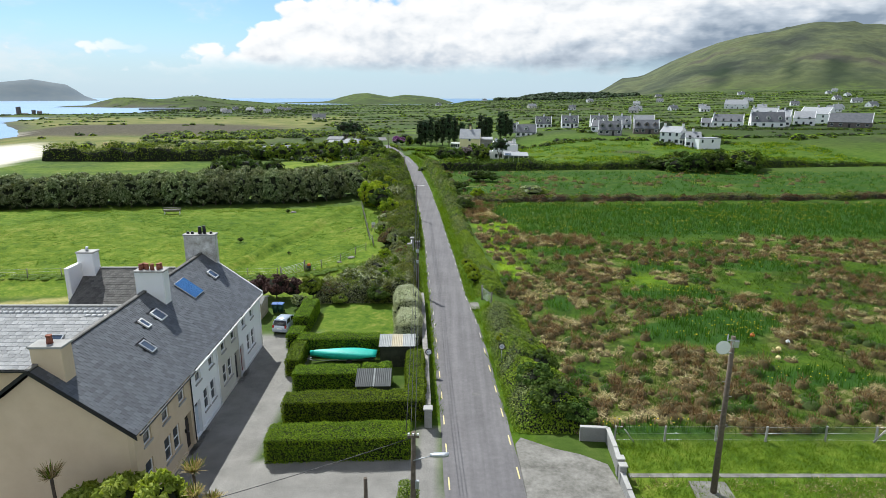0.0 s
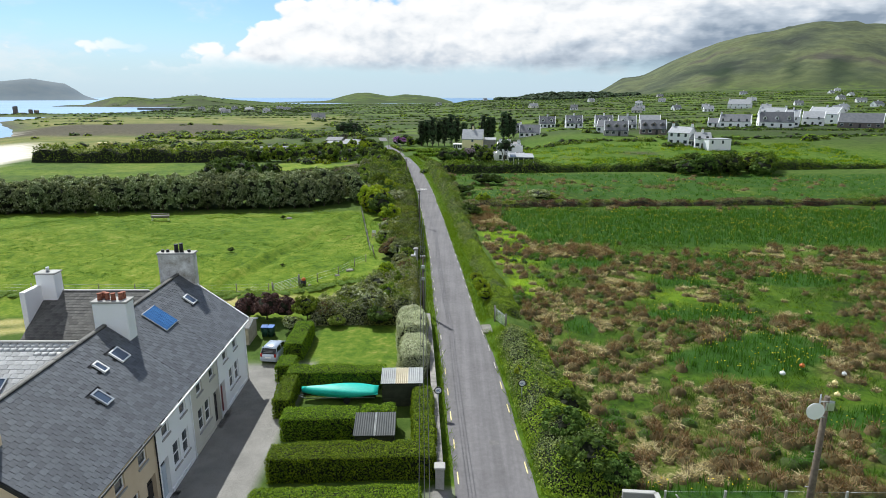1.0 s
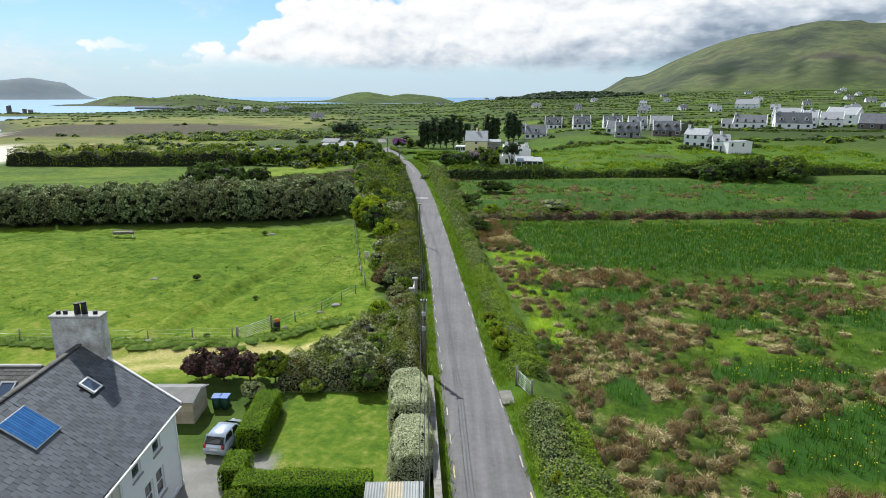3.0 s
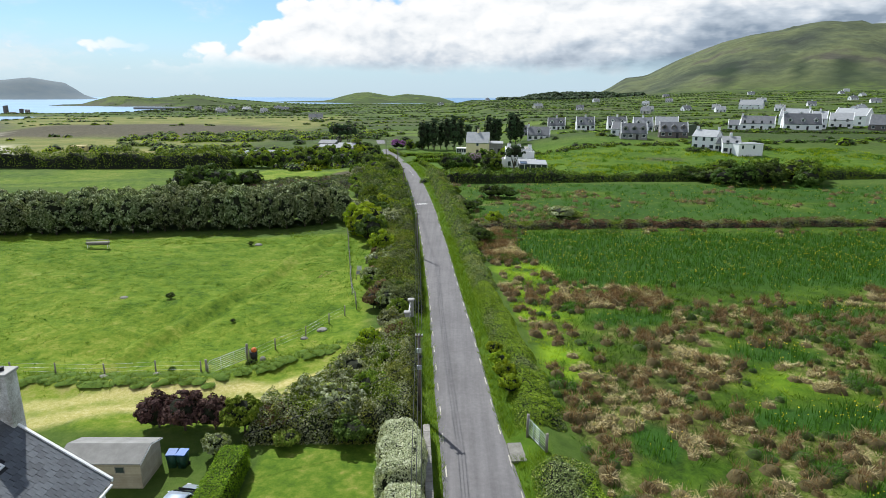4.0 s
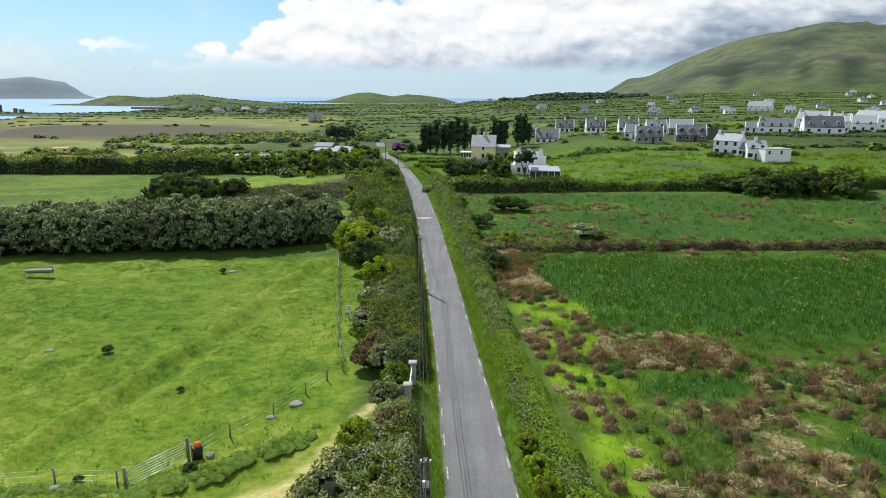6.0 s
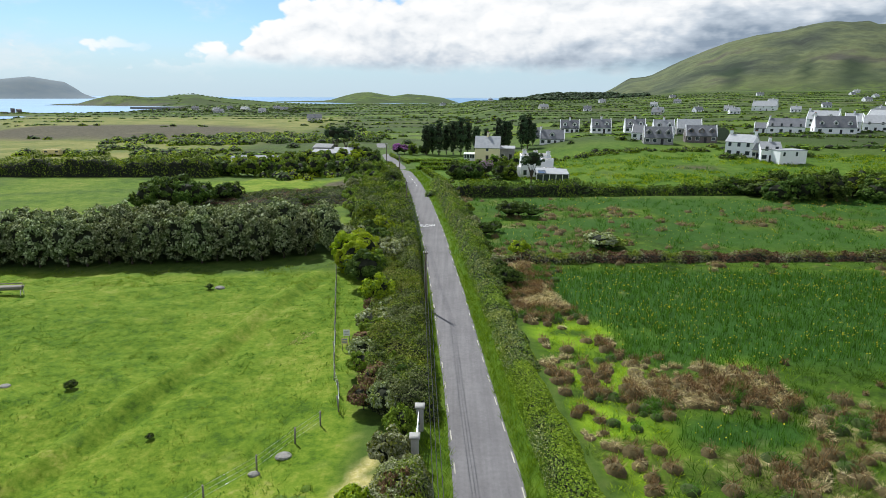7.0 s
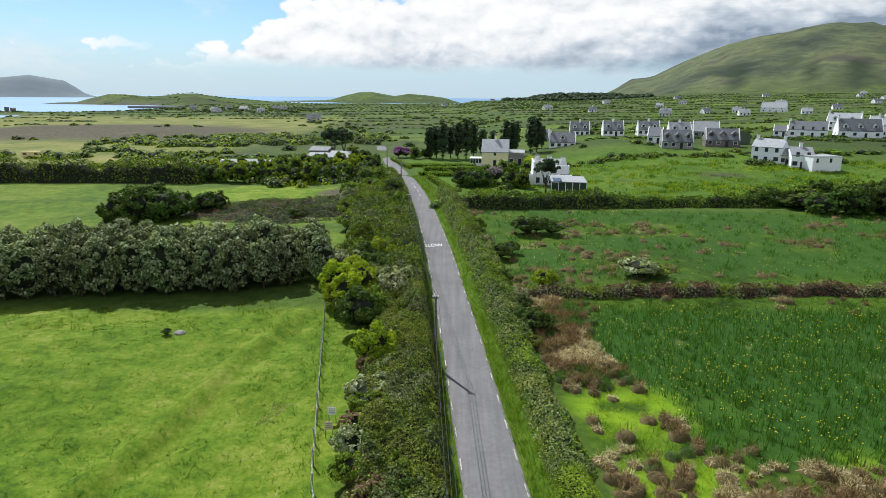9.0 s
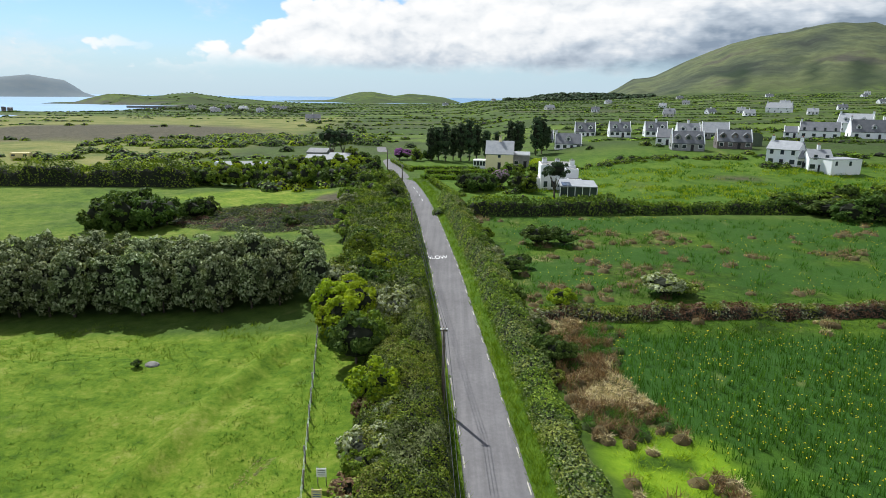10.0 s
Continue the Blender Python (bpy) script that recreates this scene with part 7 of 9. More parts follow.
def field_gate(x0, y0, x1, y1, label, rails=6, h=1.2):
    L = math.hypot(x1 - x0, y1 - y0)
    ob = thing("field_gate", pose(x0, y0, H((x0 + x1) / 2, (y0 + y1) / 2), 0, 0, math.degrees(math.atan2(y1 - y0, x1 - x0))), label, "gate")
    bm = bmesh.new()
    r = 0.028
    pts = [(0.1, 0.12), (0.1, h - 0.2), (0.28, h), (L - 0.1, h), (L - 0.1, 0.12), (0.1, 0.12)]
    for (a, b), (c, d) in zip(pts, pts[1:]):
        bar(bm, (a, 0, b), (c, 0, d), r)
    part("gate_frame", bm, GALV, ob)
    for i in range(1, rails):
        bm = bmesh.new()
        z = 0.12 + (h - 0.12) * i / rails
        bar(bm, (0.1, 0, z), (L - 0.1, 0, z), 0.017)
        part("rail", bm, GALV, ob)
    for s in (0.34, 0.67):
        bm = bmesh.new()
        bar(bm, (L * s, 0.03, 0.12), (L * s, 0.03, h), 0.02)
        part("brace", bm, GALV, ob)
    for xx in (-0.05, L + 0.05):
        bm = bmesh.new()
        bar(bm, (xx, 0, -0.3), (xx, 0, h + 0.28), 0.1, 8)
        part("gate_post", bm, GREY_WOOD, ob)
    return ob


field_gate(-21.4, 75.5, -19.1, 78.7, "galvanised tubular field gate closed between wooden posts")
field_gate(5.05, 63.4, 4.2, 65.7, "galvanised field gate closed across a gap in the lane bank", 6)
bm = bmesh.new()
drum(bm, (0, 0, -0.05), 0.30, 0.36, 0.95, 10)
barrel = thing("rubble_pile", pose(-18.65, 79.15, H(-18.6, 79.1)), "dark rubbish stack topped with an orange buoy", "rubbish")
part("sack", bm, BLACK_PAINT, barrel)
bm = bmesh.new()
bmesh.ops.create_icosphere(bm, subdivisions=2, radius=0.27)
part("buoy", bm, ORANGE, barrel, "", pose(0.05, 0, 1.0))
bm = bmesh.new()
bmesh.ops.create_icosphere(bm, subdivisions=1, radius=0.3)
part("stone", bm, STONE, barrel, "", pose(0.75, 0.1, 0.12))


def gate_pillars():
    for x, y, s in ((-5.05, 88.6, 1.0), (-5.2, 84.8, 1.0)):
        ob = thing("gate_pillar", pose(x, y, H(x, y)), "pale concrete gate pillar half sunk in shrubs", "pillar", "pillars of the overgrown entrance")
        bm = bmesh.new()
        box(bm, -0.24, 0.24, -0.24, 0.24, -0.3, 1.75)
        bevel(bm, 0.02)
        part("shaft", bm, CONCRETE, ob)
        bm = bmesh.new()
        loft(bm, [[(-a, -a, z), (a, -a, z), (a, a, z), (-a, a, z)] for a, z in ((0.34, 1.75), (0.34, 1.86), (0.2, 1.94))])
        part("cap", bm, CONCRETE, ob)
    ob = thing("entrance_gate", pose(-5.12, 86.7, H(-5.1, 86.7)), "white painted gate between the overgrown pillars", "gate")
    bm = bmesh.new()
    for z in (0.35, 0.75, 1.15, 1.5):
        box(bm, -0.03, 0.03, -1.6, 1.6, z, z + 0.09)
    part("rails", bm, WHITE_PAINT, ob)
    for yy in (-1.6, -0.8, 0.0, 0.8, 1.52):
        bm = bmesh.new()
        box(bm, -0.034, -0.031, yy, yy + 0.08, 0.2, 1.6)
        part("stile", bm, WHITE_PAINT, ob)


gate_pillars()


def speed_sign(x, y, z):
    ob = thing("speed_sign", pose(x, y, H(x, y)), "round speed limit sign reading 60 on a grey post", "road sign", "speed limit signs")
    g = H(x, y)
    bm = bmesh.new()
    bar(bm, (0, 0, -0.3), (0, 0, z - g + 0.28), 0.035, 8)
    part("post", bm, GALV, ob)
    bm = bmesh.new()
    bar(bm, (0, -0.05, z - g), (0, -0.075, z - g), 0.30, 28)
    f = part("face", bm, BLACK_PAINT, ob)
    bm = bmesh.new()
    bar(bm, (0, -0.075, z - g), (0, -0.080, z - g), 0.225, 28)
    part("field", bm, WHITE_PAINT, f)
    t = part("numerals", text_mesh("numerals", "60", 0.30, BLUE_LID, 0.002), None, f, "", pose(0, -0.084, z - g, 90, 0, 0))


speed_sign(-1.42, 47.7, 1.95)
speed_sign(4.9, 48.9, 1.95)


def utility_pole(x, y, h, label, lean=(0, 0), arms=1, r=0.13, extra=None):
    ob = thing("utility_pole", pose(x, y, H(x, y), lean[0], lean[1], 0), label, "utility pole", "poles along the lane")
    me = tube_mesh("shaft", [[(0, 0, -0.4, r * 1.15), (0, 0, h * 0.5, r), (0, 0, h, r * 0.8)]], (POLE_WOOD,), 10)
    part("shaft", me, None, ob)
    for i in range(arms):
        bm = bmesh.new()
        box(bm, -0.28, 0.28, -0.14, -0.07, h - 0.25 - 0.5 * i, h - 0.14 - 0.5 * i)
        a = part("crossarm", bm, POLE_WOOD, ob)
        for xx in (-0.22, 0.0, 0.22):
            bm = bmesh.new()
            drum(bm, (xx, -0.105, h - 0.14 - 0.5 * i), 0.035, 0.05, 0.13, 8)
            part("insulator", bm, WHITE_PAINT, a)
    return ob


P = [(-1.65, 26.0, 7.4), (-3.3, 69.0, 6.3), (-5.6, 114.0, 6.5), (-11.0, 163.0, 6.8), (-16.3, 213.0, 6.8), (-23.6, 251.0, 7.2)]
poles = [utility_pole(x, y, h, "weathered wooden utility pole carrying wires along the lane", (0, 0) if i else (1.5, 1.0)) for i, (x, y, h) in enumerate(P)]
p0 = poles[0]
bm = bmesh.new()
bar(bm, (0, -0.1, 5.9), (0.85, -0.1, 6.15), 0.025)
arm = part("lamp_arm", bm, GALV, p0)
bm = bmesh.new()
loft(bm, [[(xx, -0.1 - w, 6.15 + 0.02 * k), (xx, -0.1 + w, 6.15 + 0.02 * k), (xx, -0.1 + w * 0.8, 6.27 + 0.02 * k), (xx, -0.1 - w * 0.8, 6.27 + 0.02 * k)] for k, (xx, w) in enumerate(((0.8, 0.07), (1.0, 0.13), (1.5, 0.15), (1.72, 0.1)))])
part("lamp_head", bm, GALV, arm, "grey street lamp head")
bm = bmesh.new()
box(bm, 0.1, 0.3, -0.14, 0.02, 4.3, 4.75)
bevel(bm, 0.02)
part("junction_box", bm, GALV, p0)
bm = bmesh.new()
bmesh.ops.create_icosphere(bm, subdivisions=1, radius=0.12)
part("coil", bm, BLACK_PAINT, poles[1], "", pose(0.1, -0.2, 4.6))
for zz in (3.6, 4.9):
    bm = bmesh.new()
    box(bm, -0.17, 0.17, -0.30, -0.12, zz, zz + 0.34)
    bevel(bm, 0.03)
    part("transformer_box", bm, GALV, poles[1])


def wire(a, b, sag, label="thin black overhead wire slung between poles", r=0.017):
    a, b = Vector(a), Vector(b)
    n = 14
    pts = []
    for i in range(n + 1):
        t = i / n
        p = a.lerp(b, t)
        pts.append((p.x, p.y, p.z - sag * 4 * t * (1 - t), r))
    ob = new("overhead_wire", tube_mesh("overhead_wire", [pts], (BLACK_PAINT,), 4))
    tagged(ob, label, "wire", "overhead wires")


for (xa, ya, ha), (xb, yb, hb) in zip(P, P[1:]):
    for o in (-0.22, 0.0, 0.22):
        wire((xa + o, ya - 0.1, H(xa, ya) + ha - 0.02), (xb + o, yb - 0.1, H(xb, yb) + hb - 0.02), 0.55 + 0.1 * o)
wire((-1.65, 26.0, 7.1), (-19.0, 20.0, 5.2), 0.3, "striped service wire running to the terrace", 0.02)
wire((-3.3, 69.0, 4.6), (-14.0, 62.8, 2.2), 0.4, "slack service wire over the lawn's end")
ob = thing("stub_pole", pose(-4.15, 27.2, H(-4, 27)), "short dark stub pole in the yard", "pole")
part("shaft", tube_mesh("shaft", [[(0, 0, -0.3, 0.12), (0.05, 0, 3.9, 0.10)]], (POLE_WOOD,), 9), None, ob)

# tall pole with a dish, over the bog fence
ob = thing("utility_pole", pose(15.95, 31.4, H(16, 31.5), -0.8, 0.6, 0), "tall wooden pole carrying a white radio dish", "utility pole")
part("shaft", tube_mesh("shaft", [[(0, 0, -0.4, 0.19), (0, 0, 5, 0.155), (0, 0, 9.95, 0.12)]], (POLE_WOOD,), 12), None, ob)
bm = bmesh.new()
bar(bm, (-0.35, -0.1, 9.75), (0.3, -0.1, 9.75), 0.03)
bar(bm, (-0.35, -0.1, 9.0), (0, -0.1, 9.0), 0.03)
bar(bm, (-0.36, -0.1, 8.95), (-0.36, -0.1, 10.1), 0.035)
part("bracket", bm, GALV, ob)
bm = bmesh.new()
rings = []
for k in range(6):
    rr = 0.40 * math.sin(k / 5 * math.pi / 2)
    rings.append((rr, 0.14 * (1 - math.cos(k / 5 * math.pi / 2))))
R = [[bm.verts.new((-0.72 + q * math.cos(a * math.tau / 20), -0.3 - d, 9.45 + q * math.sin(a * math.tau / 20))) for a in range(20)] for q, d in rings[1:]]
c0 = bm.verts.new((-0.72, -0.3, 9.45))
for a in range(20):
    bm.faces.new((c0, R[0][a], R[0][(a + 1) % 20]))
    for r0, r1 in zip(R, R[1:]):
        bm.faces.new((r0[a], r1[a], r1[(a + 1) % 20], r0[(a + 1) % 20])).smooth = True
f = bm.faces.new(R[-1])
part("dish", bm, WHITE_PAINT, ob, "white drum-shaped radio dish")
bm = bmesh.new()
box(bm, -0.08, 0.32, -0.12, 0.12, 9.3, 9.7)
bevel(bm, 0.02)
part("radio_box", bm, GALV, ob)
for i in range(5):
    bm = bmesh.new()
    s = 1 if i % 2 else -1
    bar(bm, (s * 0.1, 0, 3.6 + 0.9 * i), (s * 0.32, 0, 3.6 + 0.9 * i), 0.014, 5)
    part("step_iron", bm, GALV, ob)

# boards by the pasture fence, road direction sign, feeder in the field
for x, y, c, lab in ((-12.75, 104.6, WHITE_PAINT, "small white notice board on the fence"), (-12.6, 102.6, YELLOW_LINE, "small yellow notice board on the fence")):
    ob = thing("notice_board", pose(x, y, H(x, y)), lab, "sign", "notice boards on the fence")
    bm = bmesh.new()
    box(bm, -0.3, 0.3, -0.03, 0.0, 0.65, 1.25)
    part("board", bm, c, ob)
    bm = bmesh.new()
    for i in range(3):
        box(bm, -0.22, 0.22, -0.036, -0.031, 0.78 + 0.15 * i, 0.83 + 0.15 * i)
    part("lettering_bars", bm, BLUE_LID if c is YELLOW_LINE else GREY_RENDER, ob)
    bm = bmesh.new()
    for s in (-0.25, 0.25):
        bar(bm, (s, 0.04, -0.2), (s, 0.04, 1.3), 0.03)
    part("legs", bm, GREY_WOOD, ob)
BROWN_SIGN = mottled("brown_sign", (0.16, 0.035, 0.02), (0.22, 0.05, 0.03), 3.0, 0.5, 30.0, 0.0)
ob = thing("direction_sign", pose(-10.5, 156.5, H(-10.5, 156.5), 0, 0, 4), "stack of brown, blue and white direction panels on posts", "road sign")
for j, (z0, z1, c) in enumerate(((2.05, 2.45, BLUE_LID), (1.55, 2.0, BROWN_SIGN), (1.05, 1.5, BROWN_SIGN), (0.6, 1.0, BROWN_SIGN))):
    bm = bmesh.new()
    box(bm, 0.0, 1.0, -0.03, 0.0, z0, z1)
    bp = part("panel", bm, c, ob)
    bm = bmesh.new()
    box(bm, 0.12, 0.86, -0.037, -0.031, z0 + 0.16, z1 - 0.16)
    part("lettering_bar", bm, WHITE_PAINT, bp)
bm = bmesh.new()
box(bm, -0.75, -0.08, -0.03, 0.0, 0.7, 1.95)
bp = part("panel", bm, WHITE_PAINT, ob, "white panel with dark lines")
for i in range(4):
    bm = bmesh.new()
    box(bm, -0.68, -0.15, -0.037, -0.031, 0.82 + 0.28 * i, 0.95 + 0.28 * i)
    part("lettering_bar", bm, BLACK_PAINT, bp)
for xx in (-0.6, 0.1, 0.9):
    bm = bmesh.new()
    bar(bm, (xx, 0.04, -0.3), (xx, 0.04, 2.5), 0.04)
    part("post", bm, GALV, ob)


def feeder(m):
    ob = thing("cattle_feeder", m, "long brown wooden feed trough on white legs", "trough")
    bm = bmesh.new()
    loft(bm, [[(-1.6, -0.42, 1.0), (1.6, -0.42, 1.0), (1.6, 0.42, 1.0), (-1.6, 0.42, 1.0)], [(-1.5, -0.2, 0.55), (1.5, -0.2, 0.55), (1.5, 0.2, 0.55), (-1.5, 0.2, 0.55)]])
    part("trough", bm, GREY_WOOD, ob)
    bm = bmesh.new()
    bar(bm, (-1.6, 0, 1.32), (1.6, 0, 1.32), 0.06)
    for s in (-1.55, 1.55):
        bar(bm, (s, 0, 0.8), (s, 0, 1.32), 0.05)
    part("top_rail", bm, GREY_WOOD, ob)
    for s in (-1.4, 1.4):
        for q in (-0.4, 0.4):
            bm = bmesh.new()
            bar(bm, (s, q * 0.5, 0.6), (s, q, -0.1), 0.05)
            part("leg", bm, WHITE_PAINT, ob)


feeder(pose(-53.8, 117.0, H(-53.8, 117), 0, 0, 8))
# stones and a white trough lid in the pasture
for x, y, s in ((-13.9, 86.2, 0.45), (-31.0, 121.2, 0.5), (-25.4, 75.0, 0.3), (-29.3, 73.9, 0.35), (-38.6, 95.0, 0.35), (-15.4, 84.6, 0.3)):
    bm = bmesh.new()
    bmesh.ops.create_icosphere(bm, subdivisions=2, radius=s)
    for q in bm.verts:
        q.co = Vector((q.co.x * 1.3, q.co.y, q.co.z * 0.55)) * (1 + 0.18 * noise.noise(q.co * 3 + Vector((x, y, 0))))
    ob = new("boulder", finish("boulder", bm, STONE))
    ob.location = (x, y, H(x, y) + 0.02)
    tagged(ob, "grey weathered stone lying in the grass", "stone", "stones in the pasture")

# ---- rushes, irises and grasses ----
def blades(rng, pts, per, h, spread, width, lean, hvar=0.35):
    """Tapered blades in tufts about each point."""
    n = len(pts) * per
    base = np.repeat(pts, per, axis=0)
    a = rng.uniform(0, math.tau, n)
    rad = spread * np.sqrt(rng.random(n))
    base = base + np.stack([rad * np.cos(a), rad * np.sin(a), np.zeros(n)], 1)
    hh = h * (1 + hvar * rng.uniform(-1, 1, n)) * np.repeat(rng.uniform(0.75, 1.2, len(pts)), per)
    out = np.stack([np.cos(a), np.sin(a), np.zeros(n)], 1)
    tip = base + out * (hh * lean * rng.uniform(0.3, 1.3, n))[:, None] + np.stack([np.zeros(n), np.zeros(n), hh], 1)
    b = rng.uniform(0, math.tau, n)
    side = np.stack([np.cos(b), np.sin(b), np.zeros(n)], 1) * (width * rng.uniform(0.7, 1.3, n))[:, None]
    V = np.stack([base - side, base + side, tip + side * 0.3, tip - side * 0.3], 1).reshape(-1, 3)
    return V, np.arange(4 * n).reshape(n, 4)


def scatter(rng, n, x0, x1, y0, y1, keep):
    x, y = rng.uniform(x0, x1, n), rng.uniform(y0, y1, n)
    k = rng.random(n) < keep(x, y)
    x, y = x[k], y[k]
    return np.stack([x, y, height(x, y)], 1)


def stuff(name, V, Q, mat, label, category):
    return tagged(new(name, mesh_from(name, V, Q, (mat,))), label, category, kind="stuff")


rb = np.random.default_rng(44)


def tussocks(rng, pts, r, h, per, width, droop=0.25):
    """Domed tussocks with blades that fan out from the top and hang over; quads of domes come last."""
    n = len(pts)
    s = rng.uniform(0.5, 1.35, n)
    hs = s * rng.uniform(0.8, 1.2, n)
    sides = 7
    a = np.arange(sides) * math.tau / sides
    rings = []
    for q, zz in ((0.95, -0.15), (0.74, 0.42), (0.3, 0.74)):
        j = rng.uniform(0.82, 1.18, (n, sides))
        rings.append(np.stack([pts[:, None, 0] + r * s[:, None] * q * j * np.cos(a), pts[:, None, 1] + r * s[:, None] * q * j * np.sin(a), np.repeat(pts[:, None, 2] + h * hs[:, None] * zz, sides, 1)], 2))
    D = np.stack(rings, 1).reshape(-1, 3)
    base = np.arange(n)[:, None] * (3 * sides)
    i0 = np.arange(sides)
    i1 = (i0 + 1) % sides
    dq = [np.stack([base + k * sides + i0, base + k * sides + i1, base + (k + 1) * sides + i1, base + (k + 1) * sides + i0], 2).reshape(-1, 4) for k in (0, 1)]
    caps = [np.concatenate([base + 2 * sides + c for c in quad], 1) for quad in ((0, 1, 2, 3), (0, 3, 4, 6))]
    m = n * per
    P, S, HS = np.repeat(pts, per, 0), np.repeat(s, per), np.repeat(hs, per)
    b = rng.uniform(0, math.tau, m)
    b2 = b + rng.normal(size=m) * 0.5
    r0, r1 = 0.75 * np.sqrt(rng.random(m)), rng.uniform(0.25, 1.0, m)
    r1 = np.maximum(r1, r0 * 0.8) + 0.22
    z0, z1 = 0.9 - 0.75 * r0 ** 2, rng.uniform(0.5, 1.5, m) + 0.6 * (1 - r1 + droop)
    side = np.stack([-np.sin(b), np.cos(b), rng.uniform(-0.4, 0.4, m)], 1) * (width * rng.uniform(0.6, 1.4, m))[:, None]
    p0 = P + np.stack([np.cos(b) * r * S * r0, np.sin(b) * r * S * r0, h * HS * z0], 1)
    p1 = P + np.stack([np.cos(b2) * r * S * r1, np.sin(b2) * r * S * r1, h * HS * np.maximum(z1, 0.05)], 1)
    B = np.stack([p0 - side, p0 + side, p1 + side * 0.35, p1 - side * 0.35], 1).reshape(-1, 3)
    bq = np.arange(4 * m).reshape(m, 4)
    V = np.concatenate([B, D])
    Q = np.concatenate([bq] + [q + len(B) for q in dq] + [q + len(B) for q in caps])
    return V, Q, len(bq)


def tussock_bed(name, data, blade, dome, label):
    V, Q, nb = data
    me = mesh_from(name, V, Q, (blade, dome))
    me.polygons.foreach_set("material_index", (np.arange(len(Q)) >= nb).astype(np.int32))
    return tagged(new(name, me), label, "tussocks", kind="stuff")


pts = scatter(rb, 11000, 6, 100, 38, 134, lambda x, y: 0.9 * rush_zone(x, y) * (y < 200) + 0.05 * in_bog(x, y) * (1 - iris_zone(x, y)))
thick = scatter(rb, 3600, 4, 24, 92, 133, lambda x, y: 0.95 * rush_zone(x, y))
pts = np.concatenate([pts, thick])
tone = fbm(pts[:, 0] / 3.2, pts[:, 1] / 3.2, 3, 135) + rb.uniform(-0.16, 0.16, len(pts)) + 0.10 * spot(pts[:, 0], pts[:, 1], 11, 62, 6, 16)
pale, green = tone > 0.585, tone < 0.36
brown = ~pale & ~green
tussock_bed("rush_tussocks", tussocks(rb, pts[brown], 0.62, 0.52, 60, 0.018), BLADE_RUSH, TUSSOCK, "brown domed rush tussocks over the wet field")
tussock_bed("straw_tussocks", tussocks(rb, pts[pale], 0.58, 0.32, 50, 0.017, 0.0), BLADE_STRAW, TUSSOCK, "pale straw tussocks of dead grass in the bog")
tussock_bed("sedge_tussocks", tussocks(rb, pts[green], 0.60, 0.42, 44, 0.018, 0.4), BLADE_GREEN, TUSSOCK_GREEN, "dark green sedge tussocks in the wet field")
pts = scatter(rb, 22000, 6, 98, 38, 134, lambda x, y: (0.20 * rush_zone(x, y) + 0.50 * sstep(fbm(x / 4, y / 3, 3, 133), 0.45, 0.6) * (1 - iris_zone(x, y)) * (1 - lime_zone(x, y))) * in_bog(x, y))
V, Q = blades(rb, pts, 12, 0.40, 0.42, 0.022, 0.9)
stuff("green_rushes", V, Q, BLADE_GREEN, "green rush and sedge tufts in the wet field", "rushes")
pts = scatter(rb, 11500, -2, 132, 136, 190, lambda x, y: 0.35 * in_bog(x, y) * (0.3 + rush_zone(x, y)))
V, Q = blades(rb, pts, 10, 0.6, 0.5, 0.04, 0.6)
stuff("green_rushes", V, Q, BLADE_IRIS, "green sedge tufts in the farther wet field", "rushes")
pts = scatter(rb, 6800, -2, 132, 136, 190, lambda x, y: 0.6 * in_bog(x, y) * rush_zone(x, y))
tussock_bed("rush_tussocks", tussocks(rb, pts, 0.8, 0.45, 22, 0.03), BLADE_RUSH, TUSSOCK, "brown rush tussocks in the farther wet field")
# irises
pts = scatter(rb, 41000, 7, 102, 38, 131, lambda x, y: 0.75 * iris_zone(x, y) * in_bog(x, y))
V, Q = blades(rb, pts, 5, 0.62, 0.20, 0.028, 0.25)
stuff("irises", V, Q, BLADE_IRIS, "dense stand of sword-leaved irises in the bog", "irises")
fl = pts[rb.random(len(pts)) < 0.10 + 0.45 * sstep(fbm(pts[:, 0] / 5, pts[:, 1] / 3, 3, 137), 0.38, 0.62)]
far_fl = scatter(rb, 5200, 0, 130, 140, 188, lambda x, y: iris_zone(x, y) * in_bog(x, y) * sstep(fbm(x / 9, y / 4, 3, 138), 0.40, 0.60))
fl = np.concatenate([fl, far_fl])
P2 = fl + np.stack([rb.uniform(-0.2, 0.2, len(fl)), rb.uniform(-0.2, 0.2, len(fl)), rb.uniform(0.52, 0.85, len(fl))], 1)
V, Q = leaves(rb, np.repeat(P2, 2, 0), np.tile(np.array([0, -0.4, 1.0]), (2 * len(P2), 1)), 0.055, 0.8, 0.75)
stuff("iris_flowers", V, Q, PETAL_YELLOW, "scattered yellow iris flowers over the green blades", "flowers")
# bright grass in the bog and long grass on the verges
pts = scatter(rb, 27000, 6, 98, 38, 134, lambda x, y: in_bog(x, y) * 0.5 * sstep(fbm(x / 3, y / 2.2, 3, 139), 0.40, 0.55) * (1 - iris_zone(x, y)) * (1 - lime_zone(x, y)))
V, Q = blades(rb, pts, 8, 0.24, 0.34, 0.022, 1.0)
stuff("bog_grass", V, Q, BLADE_GRASS, "bright green grass between the rush tussocks", "grass")
pts = scatter(rb, 26000, 6, 64, 38, 134, lambda x, y: in_bog(x, y) * 0.55 * lime_zone(x, y) * (1 - iris_zone(x, y)))
V, Q = blades(rb, pts, 8, 0.22, 0.36, 0.024, 1.3)
stuff("lime_grass", V, Q, BLADE_LIME, "vivid yellow-green wet grass among the tussocks", "grass")


